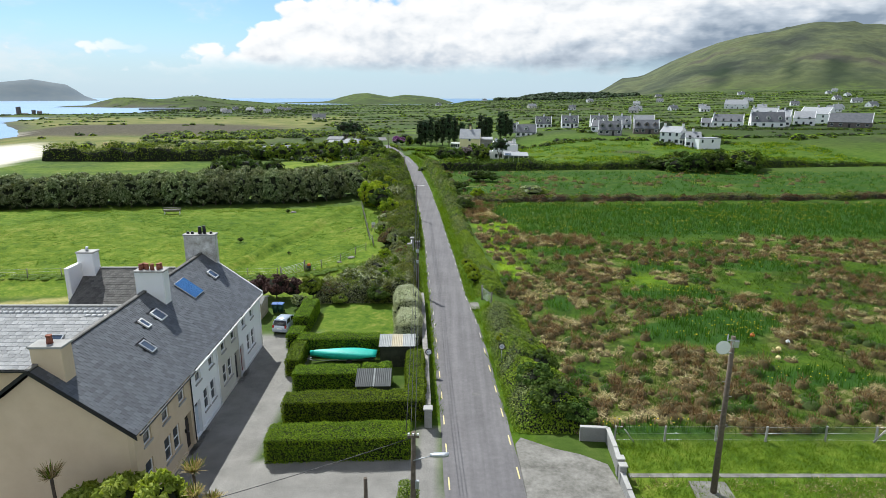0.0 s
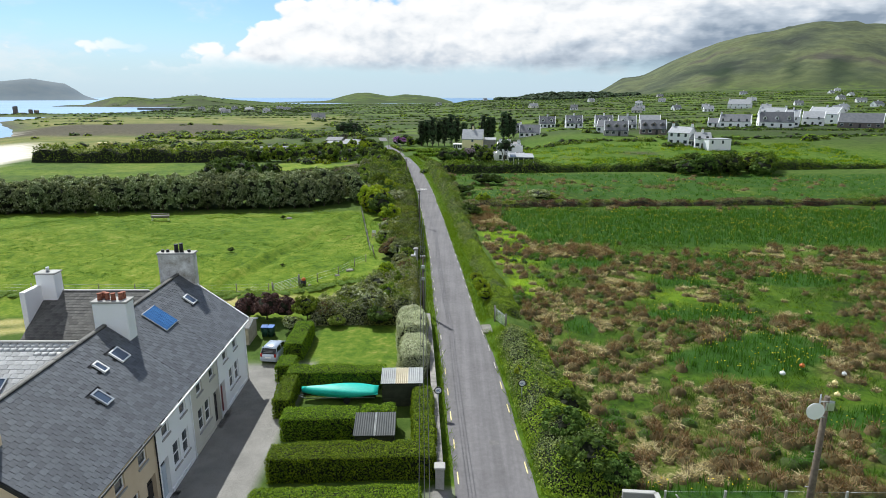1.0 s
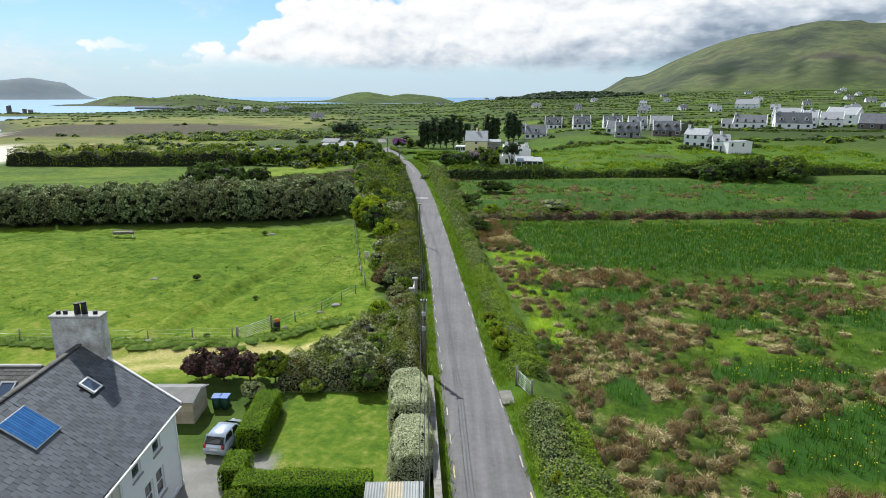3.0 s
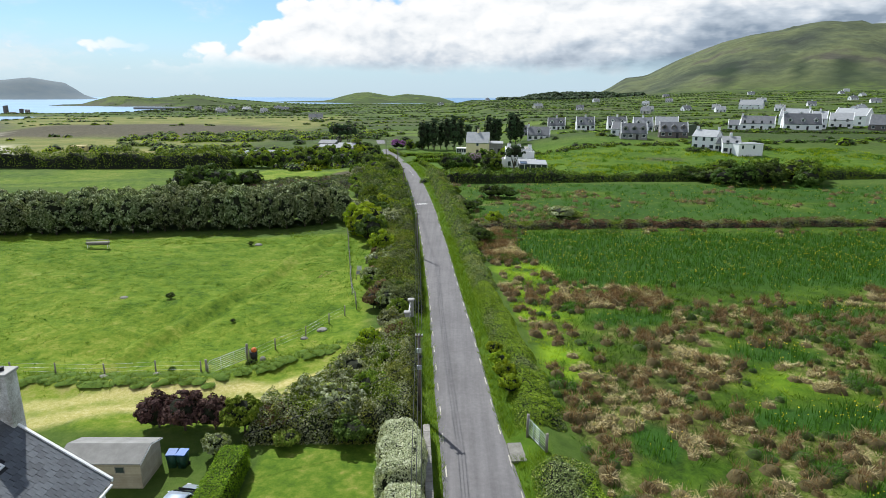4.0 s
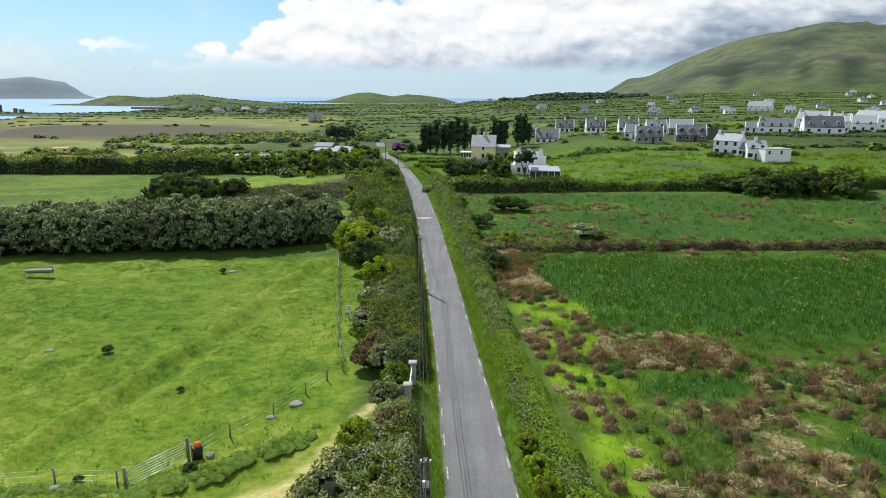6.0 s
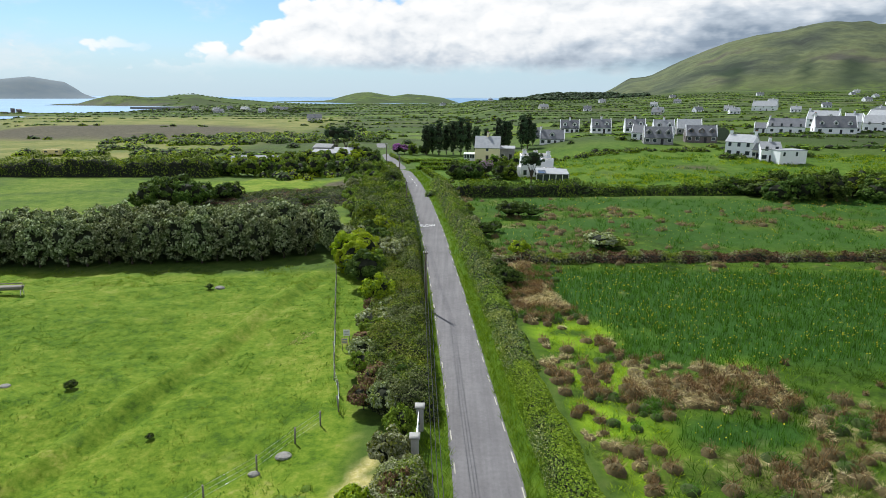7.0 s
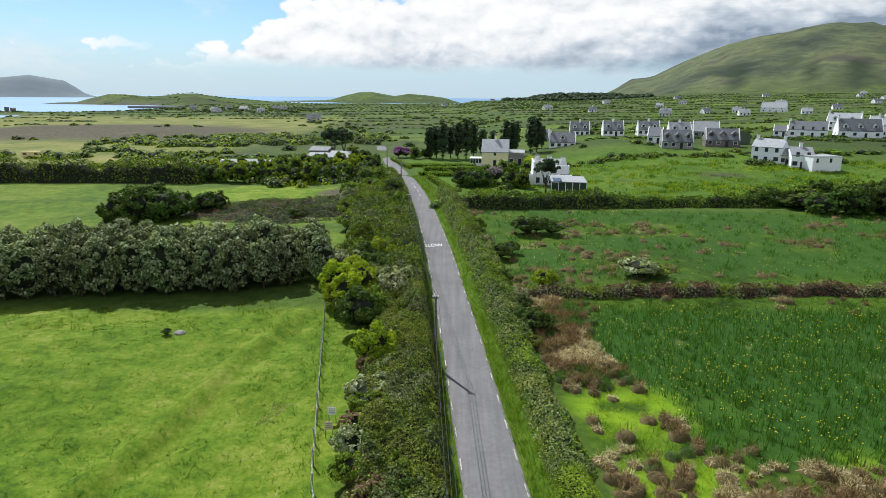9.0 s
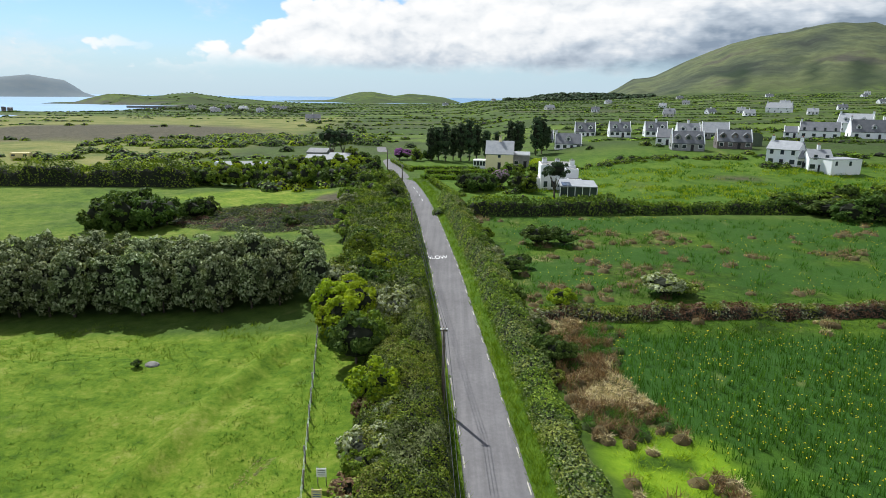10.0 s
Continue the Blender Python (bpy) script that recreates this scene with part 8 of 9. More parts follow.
def verge(x, y):
    d = x - road_x(y)
    r = (d > right_line(y) + 0.20) & (d < np.interp(y, [40, 60, 72], [3.4, 4.0, 5.0])) & (y > 38) & ~((y > 63.6) & (y < 66.3) & (d > 2.0))
    l = (d < left_line(y) - 0.22) & (d > np.interp(y, [84, 92], [-4.6, -3.2])) & (y > 40) & ~((y < 66) & (d < -3.1))
    return (r * 1.0 + l * 0.8) * (y < 240)


pts = scatter(rb, 52000, -24, 9, 38, 130, lambda x, y: 0.9 * verge(x, y))
V, Q = blades(rb, pts, 6, 0.36, 0.22, 0.016, 0.7)
stuff("verge_grass", V, Q, BLADE_VERGE, "long bright grass along the edges of the lane", "grass")
pts = scatter(rb, 26000, -34, 2, 130, 240, lambda x, y: 0.6 * verge(x, y))
V, Q = blades(rb, pts, 5, 0.4, 0.3, 0.03, 0.7)
stuff("verge_grass", V, Q, BLADE_VERGE, "long grass along the farther lane", "grass")


def rough_left(x, y):
    bank = np.exp(-((y - 74.0 - 0.9 * np.maximum(x + 20, 0)) / 1.3) ** 2) * (x < -11) * (x > -70)
    edge = 0.7 * ((y > 122) & (y < 131.5) & (x < -17) & (x > -100)) * sstep(fbm(x / 5, y / 3, 3, 141), 0.45, 0.6)
    fence = 0.8 * np.exp(-((x + 11.5 + 0.175 * (y - 91)) / 0.9) ** 2) * (y > 90) * (y < 130)
    return np.clip(bank + edge + fence, 0, 1)


hum = scatter(rb, 9000, -60, -9, 70, 90, lambda x, y: 0.30 * (rough_left(x, y) > 0.40) * (y < 88))
pts = scatter(rb, 26000, -90, -9, 68, 132, lambda x, y: 0.36 * rough_left(x, y))
V, Q = blades(rb, pts, 9, 0.30, 0.30, 0.02, 0.8)
tussock_bed("grass_hummocks", tussocks(rb, hum, 0.62, 0.15, 34, 0.016, 0.3), BLADE_VERGE, HUMMOCK, "grassy hummocks on the bank below the fence")
stuff("rough_grass", V, Q, BLADE_GRASS, "rough tussocky grass below the pasture fence", "grass")
pts = scatter(rb, 5200, -90, -13, 77, 126, lambda x, y: 0.2 + 0.8 * sstep(fbm(x / 6, y / 6, 3, 142), 0.45, 0.65))
V, Q = blades(rb, pts, 9, 0.12, 0.28, 0.022, 1.1)
stuff("pasture_tufts", V, Q, BLADE_GREEN, "small darker grass tufts dotted over the pasture", "grass")
pts = scatter(rb, 16000, -80, -13, 76, 128, lambda x, y: 0.3 + 0.6 * fbm(x / 3, y / 3, 3, 143))
V, Q = blades(rb, pts, 6, 0.10, 0.35, 0.022, 1.4)
stuff("pasture_grass", V, Q, BLADE_GRASS, "short grazed grass standing in tufts over the pasture", "grass")
pts = scatter(rb, 9000, 11.5, 40, 22, 36.8, lambda x, y: (np.abs(y - 33.1) > 0.5) * 0.7)
V, Q = blades(rb, pts, 8, 0.16, 0.3, 0.018, 1.0)
stuff("lawn_grass", V, Q, BLADE_GRASS, "uneven lawn grass inside the wire fence", "grass")
pts = scatter(rb, 3000, 11.5, 40, 22, 32.6, lambda x, y: 0.9 * sstep(fbm(x / 2, y / 1.2, 3, 144), 0.5, 0.6))
V, Q = blades(rb, pts, 9, 0.10, 0.35, 0.022, 1.6)
stuff("mown_grass", V, Q, BLADE_STRAW, "pale dry mown grass lying on the lawn", "dry grass")
pts = scatter(rb, 9000, 14, 150, 198, 256, lambda x, y: 0.75 * sstep(fbm(x / 9, y / 4, 4, 145), 0.40, 0.58) * (y > 200 + 0.105 * x - 6))
V, Q = blades(rb, pts[::2], 9, 0.5, 0.8, 0.07, 0.8)
stuff("meadow_grass", V, Q, BLADE_LIME, "tall yellow-green grass of the meadow below the village", "grass")
V, Q = blades(rb, pts[1::2] + np.array([1.5, 0.7, 0.0]), 9, 0.6, 0.8, 0.07, 0.7)
stuff("meadow_rushes", V, Q, BLADE_GREEN, "darker rush tufts scattered over the meadow", "rushes")
pts = np.array([(-18.4 + 0.14 * q + w, 105.4 + 0.34 * q, 0.0) for w in (0.0, 0.75) for q in range(8)])
pts[:, 2] = height(pts[:, 0], pts[:, 1])
V, Q = blades(rb, pts, 30, 0.05, 0.22, 0.022, 2.5)
stuff("bleached_grass", V, Q, BLADE_STRAW, "two bleached strips of dead grass in the pasture", "dry grass")
for x, y, c, lab in ((27.5, 54.0, WHITE_PAINT, "small white plastic float lying in the bog"), (30.2, 55.8, ORANGE, "small orange plastic float lying in the bog"), (31.2, 52.8, YELLOW_LINE, "yellow plastic float lying in the bog"), (30.0, 50.6, YELLOW_LINE, "small yellow float among the rushes"), (32.8, 54.2, WHITE_PAINT, "white plastic bag caught in the rushes")):
    bm = bmesh.new()
    bmesh.ops.create_icosphere(bm, subdivisions=2, radius=0.24)
    for q in bm.verts:
        q.co.z *= 0.8
    drum(bm, (0, 0, 0.16), 0.05, 0.04, 0.1, 8)
    ob = new("plastic_float", finish("plastic_float", bm, c))
    ob.location = (x, y, H(x, y) + 0.3)
    tagged(ob, lab, "float", "floats in the bog")
for x, y, s in ((-32.0, 120.6, 0.5), (-33.0, 94.6, 0.55), (-23.6, 88.0, 0.3), (-18.2, 76.9, 0.5), (-24.6, 76.0, 0.35)):
    SHRUB_DARK.at(x, y, s, s * 0.9, rng=rp, label="small dark gorse tuft in the grass")
# cabbage palms and a light bush by the near gable
for x, y, h in ((-13.6, 28.6, 3.7), (-13.0, 27.2, 3.2), (-12.3, 27.6, 2.5), (-20.6, 27.6, 4.0)):
    ob = thing("cabbage_palm", pose(x, y, H(x, y)), "small cabbage palm with faded pale leaves", "palm", "palms by the gable")
    part("trunk", tube_mesh("trunk", [[(0, 0, -0.2, 0.13), (0.03, 0, h * 0.6, 0.1), (0, 0.02, h, 0.09)]], (BARK,), 8), None, ob)
    c = np.array([[0.0, 0.02, h - 0.1]])
    V1, Q1 = blades(rb, c, 150, 0.45, 0.22, 0.035, 0.8)
    V2, Q2 = blades(rb, c, 90, 0.12, 0.20, 0.035, 4.0)
    me = mesh_from("crown", np.concatenate([V1, V2]), np.concatenate([Q1, Q2 + len(V1)]), (BLADE_STRAW, BLADE_GRASS))
    me.polygons.foreach_set("material_index", (np.arange(240) % 5 == 0).astype(np.int32))
    part("crown", me, None, ob)
FRESH = shrub_kind("shrub", "fresh green shrub with pale leaf tips before the tan gable", "shrubs before the gable", (LEAF_FRESH,), 245, 0.9, 0.10, 60, 44)
for x, y, s, sz in ((-16.9, 27.2, 2.0, 2.45), (-14.8, 27.0, 1.7, 2.5), (-18.9, 27.2, 1.6, 2.1), (-15.9, 25.6, 1.7, 2.0)):
    FRESH.at(x, y, s, sz, rng=rp)

# ---- houses beyond the fields ----
SLATE_FLAT = mottled("village_slate", (0.10, 0.105, 0.115), (0.17, 0.175, 0.185), 0.8, 0.7, 6.0, 0.01, vary=0.2)
SLATE_LIGHT = mottled("village_pale_slate", (0.24, 0.25, 0.26), (0.34, 0.35, 0.36), 0.8, 0.7, 6.0, 0.01, vary=0.15)
SLATE_BARN = mottled("barn_sheet", (0.15, 0.155, 0.16), (0.24, 0.245, 0.25), 0.8, 0.7, 6.0, 0.01, vary=0.25)
G_VILLAGE = "houses of the village"


def village_house(xa, ya, xb, yb, W, eave, ridge, wall, roof, label, dormers=0, low=3, chim=(1,), parapet=True, up=0, z=None, dorm_r=False, group=G_VILLAGE):
    """A gabled house whose front runs from a to b; its depth lies behind."""
    L = math.hypot(xb - xa, yb - ya)
    ang = math.degrees(math.atan2(yb - ya, xb - xa))
    g = min(H(xa, ya), H(xb, yb), H((xa + xb) / 2, (ya + yb) / 2)) if z is None else z
    ob = thing("house", pose(xa, ya, g, 0, 0, ang), label, "house", group)
    for q0 in (0, W - 0.3):
        bm = bmesh.new()
        box(bm, 0, L, q0, q0 + 0.3, -2, eave)
        part("long_wall", bm, wall, ob)
    for a in (0.0, L - 0.3):
        bm = bmesh.new()
        p = [(0.3, -2), (W - 0.3, -2), (W - 0.3, eave), (W / 2, ridge - 0.15), (0.3, eave)]
        A, B = [bm.verts.new((a, q, zz)) for q, zz in p], [bm.verts.new((a + 0.3, q, zz)) for q, zz in p]
        bm.faces.new(A)
        bm.faces.new(B[::-1])
        for i in range(5):
            bm.faces.new((A[i], B[i], B[(i + 1) % 5], A[(i + 1) % 5]))
        part("gable_wall", bm, wall, ob)
        if parapet:
            bm = bmesh.new()
            p = [(-0.1, eave - 0.1), (W / 2, ridge + 0.28), (W + 0.1, eave - 0.1), (W + 0.1, eave - 0.35), (W / 2, ridge - 0.1), (-0.1, eave - 0.35)]
            a2 = -0.06 if a < 1 else L - 0.26
            A, B = [bm.verts.new((a2, q, zz)) for q, zz in p], [bm.verts.new((a2 + 0.32, q, zz)) for q, zz in p]
            bm.faces.new(A)
            bm.faces.new(B[::-1])
            for i in range(6):
                bm.faces.new((A[i], B[i], B[(i + 1) % 6], A[(i + 1) % 6]))
            part("verge", bm, WHITE_RENDER, ob)
    for s in (0, 1):
        bm = bmesh.new()
        p = [(-0.3, eave - 0.2), (W / 2, ridge), (W / 2, ridge - 0.2), (-0.15, eave - 0.4)]
        if s:
            p = [(W - q, zz) for q, zz in p]
        A, B = [bm.verts.new((0.28 if parapet else -0.2, q, zz)) for q, zz in p], [bm.verts.new((L - 0.28 if parapet else L + 0.2, q, zz)) for q, zz in p]
        bm.faces.new(A)
        bm.faces.new(B[::-1])
        for i in range(4):
            bm.faces.new((A[i], B[i], B[(i + 1) % 4], A[(i + 1) % 4]))
        part("roof", bm, roof, ob)

    def window(x0, x1, z0, z1, y=0.0):
        bm = bmesh.new()
        box(bm, x0, x1, y - 0.06, y - 0.004, z0, z1)
        w = part("window", bm, WHITE_PAINT if wall is not WHITE_RENDER else GREY_RENDER, ob)
        bm = bmesh.new()
        box(bm, x0 + 0.09, x1 - 0.09, y - 0.075, y - 0.062, z0 + 0.09, z1 - 0.09)
        part("pane", bm, GLASS, w)

    n = low
    for i in range(n):
        c = L * (i + 0.5) / n
        if i == n // 2:
            bm = bmesh.new()
            box(bm, c - 0.5, c + 0.5, -0.05, -0.004, 0, 2.1)
            part("door", bm, DOOR_DARK, ob)
        else:
            window(c - 0.7, c + 0.7, 0.9, 2.2)
    for i in range(up):
        c = L * (i + 0.5) / up
        window(c - 0.5, c + 0.5, 3.5, 4.9)
    gz = min(eave + 0.3, ridge - 2.2)
    for a in (0.0, L):
        bm = bmesh.new()
        box(bm, a - 0.07 if a < 1 else a + 0.004, a - 0.004 if a < 1 else a + 0.07, W / 2 - 0.5, W / 2 + 0.5, 1.0, 2.2)
        part("gable_window", bm, GLASS, ob)
    pit = (ridge - eave + 0.2) / (W / 2 + 0.3)
    for i in range(dormers):
        c = L * (i + 0.5) / dormers
        yf = 0.9
        zf = eave - 0.2 + (yf + 0.3) * pit
        dw = 0.95
        bm = bmesh.new()
        prof = [(-dw, zf - 0.2), (dw, zf - 0.2), (dw, zf + 1.0), (0, zf + 1.75), (-dw, zf + 1.0)]
        back = yf + 1.75 / pit + 0.3
        A, B = [bm.verts.new((c + q, yf, zz)) for q, zz in prof], [bm.verts.new((c + q, min(back, W / 2), zz)) for q, zz in prof]
        bm.faces.new(A)
        bm.faces.new(B[::-1])
        for k in range(5):
            bm.faces.new((A[k], B[k], B[(k + 1) % 5], A[(k + 1) % 5]))
        d = part("dormer", bm, wall, ob)
        for sgn in (-1, 1):
            bm = bmesh.new()
            pts3 = [(c + sgn * (dw + 0.2), zf + 0.86), (c, zf + 1.83), (c, zf + 1.70), (c + sgn * (dw + 0.2), zf + 0.72)]
            A, B = [bm.verts.new((q, yf - 0.25, zz)) for q, zz in pts3], [bm.verts.new((q, min(back, W / 2), zz)) for q, zz in pts3]
            bm.faces.new(A)
            bm.faces.new(B[::-1])
            for k in range(4):
                bm.faces.new((A[k], B[k], B[(k + 1) % 4], A[(k + 1) % 4]))
            part("dormer_roof", bm, roof, d)
        bm = bmesh.new()
        bar(bm, (c, yf - 0.03, zf + 0.55), (c, yf - 0.004, zf + 0.55), 0.55, 12)
        part("dormer_window", bm, GLASS, d)
    for q in chim:
        cx = 0.45 if q == 0 else (L - 0.45 if q == 2 else L / 2)
        chimney_part(ob, cx, W / 2, 0.8, 0.8, ridge - 0.8, ridge + 1.1, wall, [(cx - 0.18, W / 2, 0.35, 0.11), (cx + 0.18, W / 2, 0.35, 0.11)], TERRACOTTA)
    return ob


village_house(69.1, 279.2, 79.2, 277.2, 7.0, 2.7, 6.4, GREY_RENDER, SLATE_FLAT, "grey dormer house with white verges and slate roof", 3, 4, (), True)
village_house(87.4, 287.0, 98.4, 284.4, 7.0, 2.7, 6.4, STONE_DARK, SLATE_FLAT, "dark stone dormer house with white verges", 3, 4, (), True)
village_house(64.3, 343, 73.4, 342, 7.0, 2.8, 6.6, WHITE_RENDER, SLATE_FLAT, "white dormer house with steep slate roof", 2, 4, (1,), True)
village_house(81.4, 348, 91.0, 346.6, 7.0, 2.8, 6.6, WHITE_RENDER, SLATE_FLAT, "white dormer house beyond a garden", 2, 4, (1,), True)
village_house(70.6, 300.6, 75.6, 298.6, 9.0, 3.0, 5.8, WHITE_RENDER, SLATE_FLAT, "plain white gabled house behind the grey one", 0, 2, (), True)
village_house(35.4, 312, 45.6, 310.4, 7.0, 2.8, 6.4, WHITE_RENDER, SLATE_FLAT, "white house with low slate roof behind the field", 1, 4, (0,), True)
village_house(51.0, 352, 60.0, 350.6, 7.0, 2.8, 6.6, WHITE_RENDER, SLATE_FLAT, "white dormer house half hidden by trees", 2, 4, (1,), True)
village_house(33.6, 346, 40.2, 344.6, 7.0, 2.8, 6.2, GREY_RENDER, SLATE_FLAT, "grey dormer house at the village edge", 2, 3, (1,), True)
village_house(90.0, 332.4, 99.2, 330.8, 7.5, 2.8, 6.8, WHITE_RENDER, SLATE_LIGHT, "pale slated house with dormers in the village", 2, 4, (1,), True)
village_house(102.0, 336.4, 112.4, 333.6, 8.0, 3.0, 7.0, GREY_RENDER, SLATE_LIGHT, "large grey house with a light slate roof", 0, 4, (), True)
village_house(89.2, 256.6, 95.4, 250.6, 6.5, 5.2, 7.4, WHITE_RENDER, SLATE_LIGHT, "two-storey white house with slate roof and chimneys", 0, 3, (0, 2), False, up=3)
village_house(95.4, 250.9, 98.6, 248.8, 5.5, 3.2, 5.0, CREAM_RENDER, SLATE_LIGHT, "low link building between two white houses", 0, 3, (), False)
village_house(96.0, 245.8, 101.6, 244.4, 7.0, 4.2, 6.2, WHITE_RENDER, SLATE_LIGHT, "white gabled house beside the flat-roofed block", 0, 3, (1,), False, up=2)
ob = thing("extension", pose(99.4, 240.8, H(104, 243), 0, 0, 8), "flat-roofed white rendered extension with few windows", "house", G_VILLAGE)
bm = bmesh.new()
box(bm, 0.0, 9.0, 0, 6.5, -2, 4.0)
part("block", bm, WHITE_RENDER, ob)
bm = bmesh.new()
box(bm, -0.1, 9.1, -0.1, 6.6, 4.0, 4.2)
part("roof", bm, SLATE_LIGHT, ob)
for xx in (1.0, 5.2):
    bm = bmesh.new()
    box(bm, xx, xx + 0.7, -0.05, -0.004, 2.4, 3.6)
    part("window", bm, GLASS, ob)
village_house(150.4, 350.0, 164.0, 342.0, 7.5, 3.6, 7.2, WHITE_RENDER, SLATE_FLAT, "long white house with slate roof on the rise", 0, 4, (0,), True, up=4)
village_house(145.2, 352.6, 150.2, 350.0, 6.0, 2.6, 5.0, WHITE_RENDER, SLATE_FLAT, "white side wing with a small gable", 0, 2, (), True)
village_house(168.5, 342.0, 185.0, 336.8, 8.5, 3.2, 8.2, WHITE_RENDER, SLATE_FLAT, "white dormer house with two front gables", 3, 4, (0,), True)
village_house(184.0, 346.0, 190.0, 342.0, 9.0, 5.4, 9.0, WHITE_RENDER, SLATE_LIGHT, "tall white house behind the dormer house", 0, 3, (1,), True, up=2)
village_house(213.5, 375.5, 222.5, 361.5, 9.0, 5.6, 9.4, WHITE_RENDER, SLATE_LIGHT, "tall white gabled house on the rise", 0, 3, (1,), True, up=3)
village_house(197.0, 352.0, 206.0, 346.0, 9.0, 4.4, 7.8, WHITE_RENDER, SLATE_LIGHT, "white gabled house with blank end wall", 0, 3, (), True, up=2)
village_house(205.8, 334.0, 221.5, 321.8, 8.5, 3.0, 7.6, STONE_DARK, SLATE_FLAT, "long stone and white house with a dark slate roof", 0, 5, (), True)
village_house(190.0, 388.0, 201.0, 378.0, 9.0, 5.0, 9.4, WHITE_RENDER, SLATE_LIGHT, "large white house crowning the village", 2, 3, (0, 2), True, up=3)
village_house(328.0, 735.0, 347.0, 720.0, 11.0, 5.0, 10.5, WHITE_RENDER, SLATE_LIGHT, "white farmhouse far up the slope", 0, 4, (0, 2), False, up=3)
# yellow house with its porch and wing
village_house(6.0, 266.5, 14.6, 265.5, 8.6, 4.9, 8.6, YELLOW_RENDER, SLATE_LIGHT, "pale yellow two-storey house with slate roof", 0, 1, (1,), False, up=1)
ob = thing("sun_porch", pose(2.2, 267.5, H(4, 268), 0, 0, -5), "white glazed sun porch on the yellow house", "porch")
bm = bmesh.new()
box(bm, 0, 3.8, 0, 4.5, -0.5, 0.9)
part("base", bm, WHITE_RENDER, ob)
bm = bmesh.new()
box(bm, 0.1, 3.7, 0.1, 4.4, 0.9, 2.3)
part("glazing", bm, GLASS, ob)
for xx in (0.0, 0.92, 1.85, 2.77, 3.66):
    bm = bmesh.new()
    box(bm, xx, xx + 0.14, -0.02, 0.09, 0.9, 2.3)
    part("mullion", bm, WHITE_PAINT, ob)
bm = bmesh.new()
box(bm, -0.15, 3.9, -0.15, 4.6, 2.3, 2.6)
part("roof", bm, WHITE_PAINT, ob)
village_house(14.8, 271.0, 20.4, 270.4, 7.0, 4.2, 4.9, GREY_RENDER, SLATE_LIGHT, "grey flat wing of the yellow house", 0, 2, (), False)


def white_villa():
    ob = thing("house", pose(17.2, 223.0, H(20, 222), 0, 0, -4), "white flat-roofed modern house with roof chimneys", "house")
    for nm, b, mat in (("main_block", (0, 8.4, 0, 9.0, -1, 6.2), WHITE_RENDER), ("side_block", (5.6, 8.9, -2.2, -0.004, -1, 5.6), WHITE_RENDER), ("low_block", (-2.8, -0.004, 1.5, 7.0, -1, 2.9), WHITE_RENDER),
                       ("lower_block", (6.2, 9.4, -4.4, -2.204, -1, 3.4), WHITE_RENDER)):
        bm = bmesh.new()
        box(bm, *b)
        bevel(bm, 0.03)
        bl = part(nm, bm, mat, ob)
        bm = bmesh.new()
        box(bm, b[0] + 0.25, b[1] - 0.25, b[2] + 0.25, b[3] - 0.25, b[5] + 0.004, b[5] + 0.05)
        part("roof_deck", bm, FELT, bl)
    for x, y in ((1.2, 5.5), (4.2, 3.0), (7.6, 1.2)):
        chimney_part(ob, x, y, 1.1, 1.1, 6.2, 7.3, WHITE_RENDER, [(x, y, 0.25, 0.2)], GREY_RENDER)
    for x, z in ((0.8, 3.6), (2.6, 3.6), (4.2, 3.6), (0.8, 0.8), (2.6, 0.8)):
        bm = bmesh.new()
        box(bm, x, x + 0.9, -0.05, -0.004, z, z + 1.4)
        part("window", bm, GLASS, ob)
    con = thing("conservatory", pose(20.2, 212.4, H(23, 213), 0, 0, -3), "glazed conservatory with a shallow white roof", "conservatory")
    bm = bmesh.new()
    loft(bm, [[(0, -0.2, 2.55), (8.6, -0.2, 2.35), (8.6, 5.8, 3.1), (0, 5.8, 3.4)], [(0, -0.2, 2.72), (8.6, -0.2, 2.52), (8.6, 5.8, 3.25), (0, 5.8, 3.55)]])
    part("roof", bm, SLATE_LIGHT, con)
    bm = bmesh.new()
    box(bm, 0.1, 8.5, 0.1, 5.6, -0.3, 2.35)
    part("glazing", bm, GLASS, con)
    for xx in (0.0, 1.7, 3.4, 5.1, 6.8, 8.45):
        bm = bmesh.new()
        box(bm, xx, xx + 0.16, -0.06, 0.09, -0.3, 2.45)
        part("mullion", bm, WHITE_PAINT, con)
    bm = bmesh.new()
    loft(bm, [[(0.5, -0.22, 2.75), (2.6, -0.22, 2.7), (2.6, 3.0, 3.1), (0.5, 3.0, 3.15)], [(0.5, -0.22, 2.8), (2.6, -0.22, 2.75), (2.6, 3.0, 3.15), (0.5, 3.0, 3.2)]])
    part("roof_glass", bm, SKYLIGHT, con)


white_villa()
# farm sheds among the trees
for x0, y0, x1, y1, W, e, r, lab in ((-74.5, 257.5, -62.0, 258.5, 6.0, 2.4, 3.6, "long low shed with pale roof among bushes"), (-52.0, 266.0, -44.8, 264.8, 9.0, 3.4, 5.2, "grey roofed barn behind trees"),
                                     (-44.0, 262.5, -37.5, 261.5, 9.0, 3.6, 5.6, "grey roofed barn beside the lane"), (-55.5, 286, -48.5, 285.0, 8.0, 4.0, 5.5, "pale roofed farm shed")):
    village_house(x0, y0, x1, y1, W, e, r - 0.4, GREY_RENDER, SLATE_BARN, lab, 0, 2, (), False, group="farm sheds")
ob = thing("green_barn", pose(103.0, 300.0, H(106, 302), 0, 0, 16), "green corrugated barn with a rounded roof", "barn")
bm = bmesh.new()
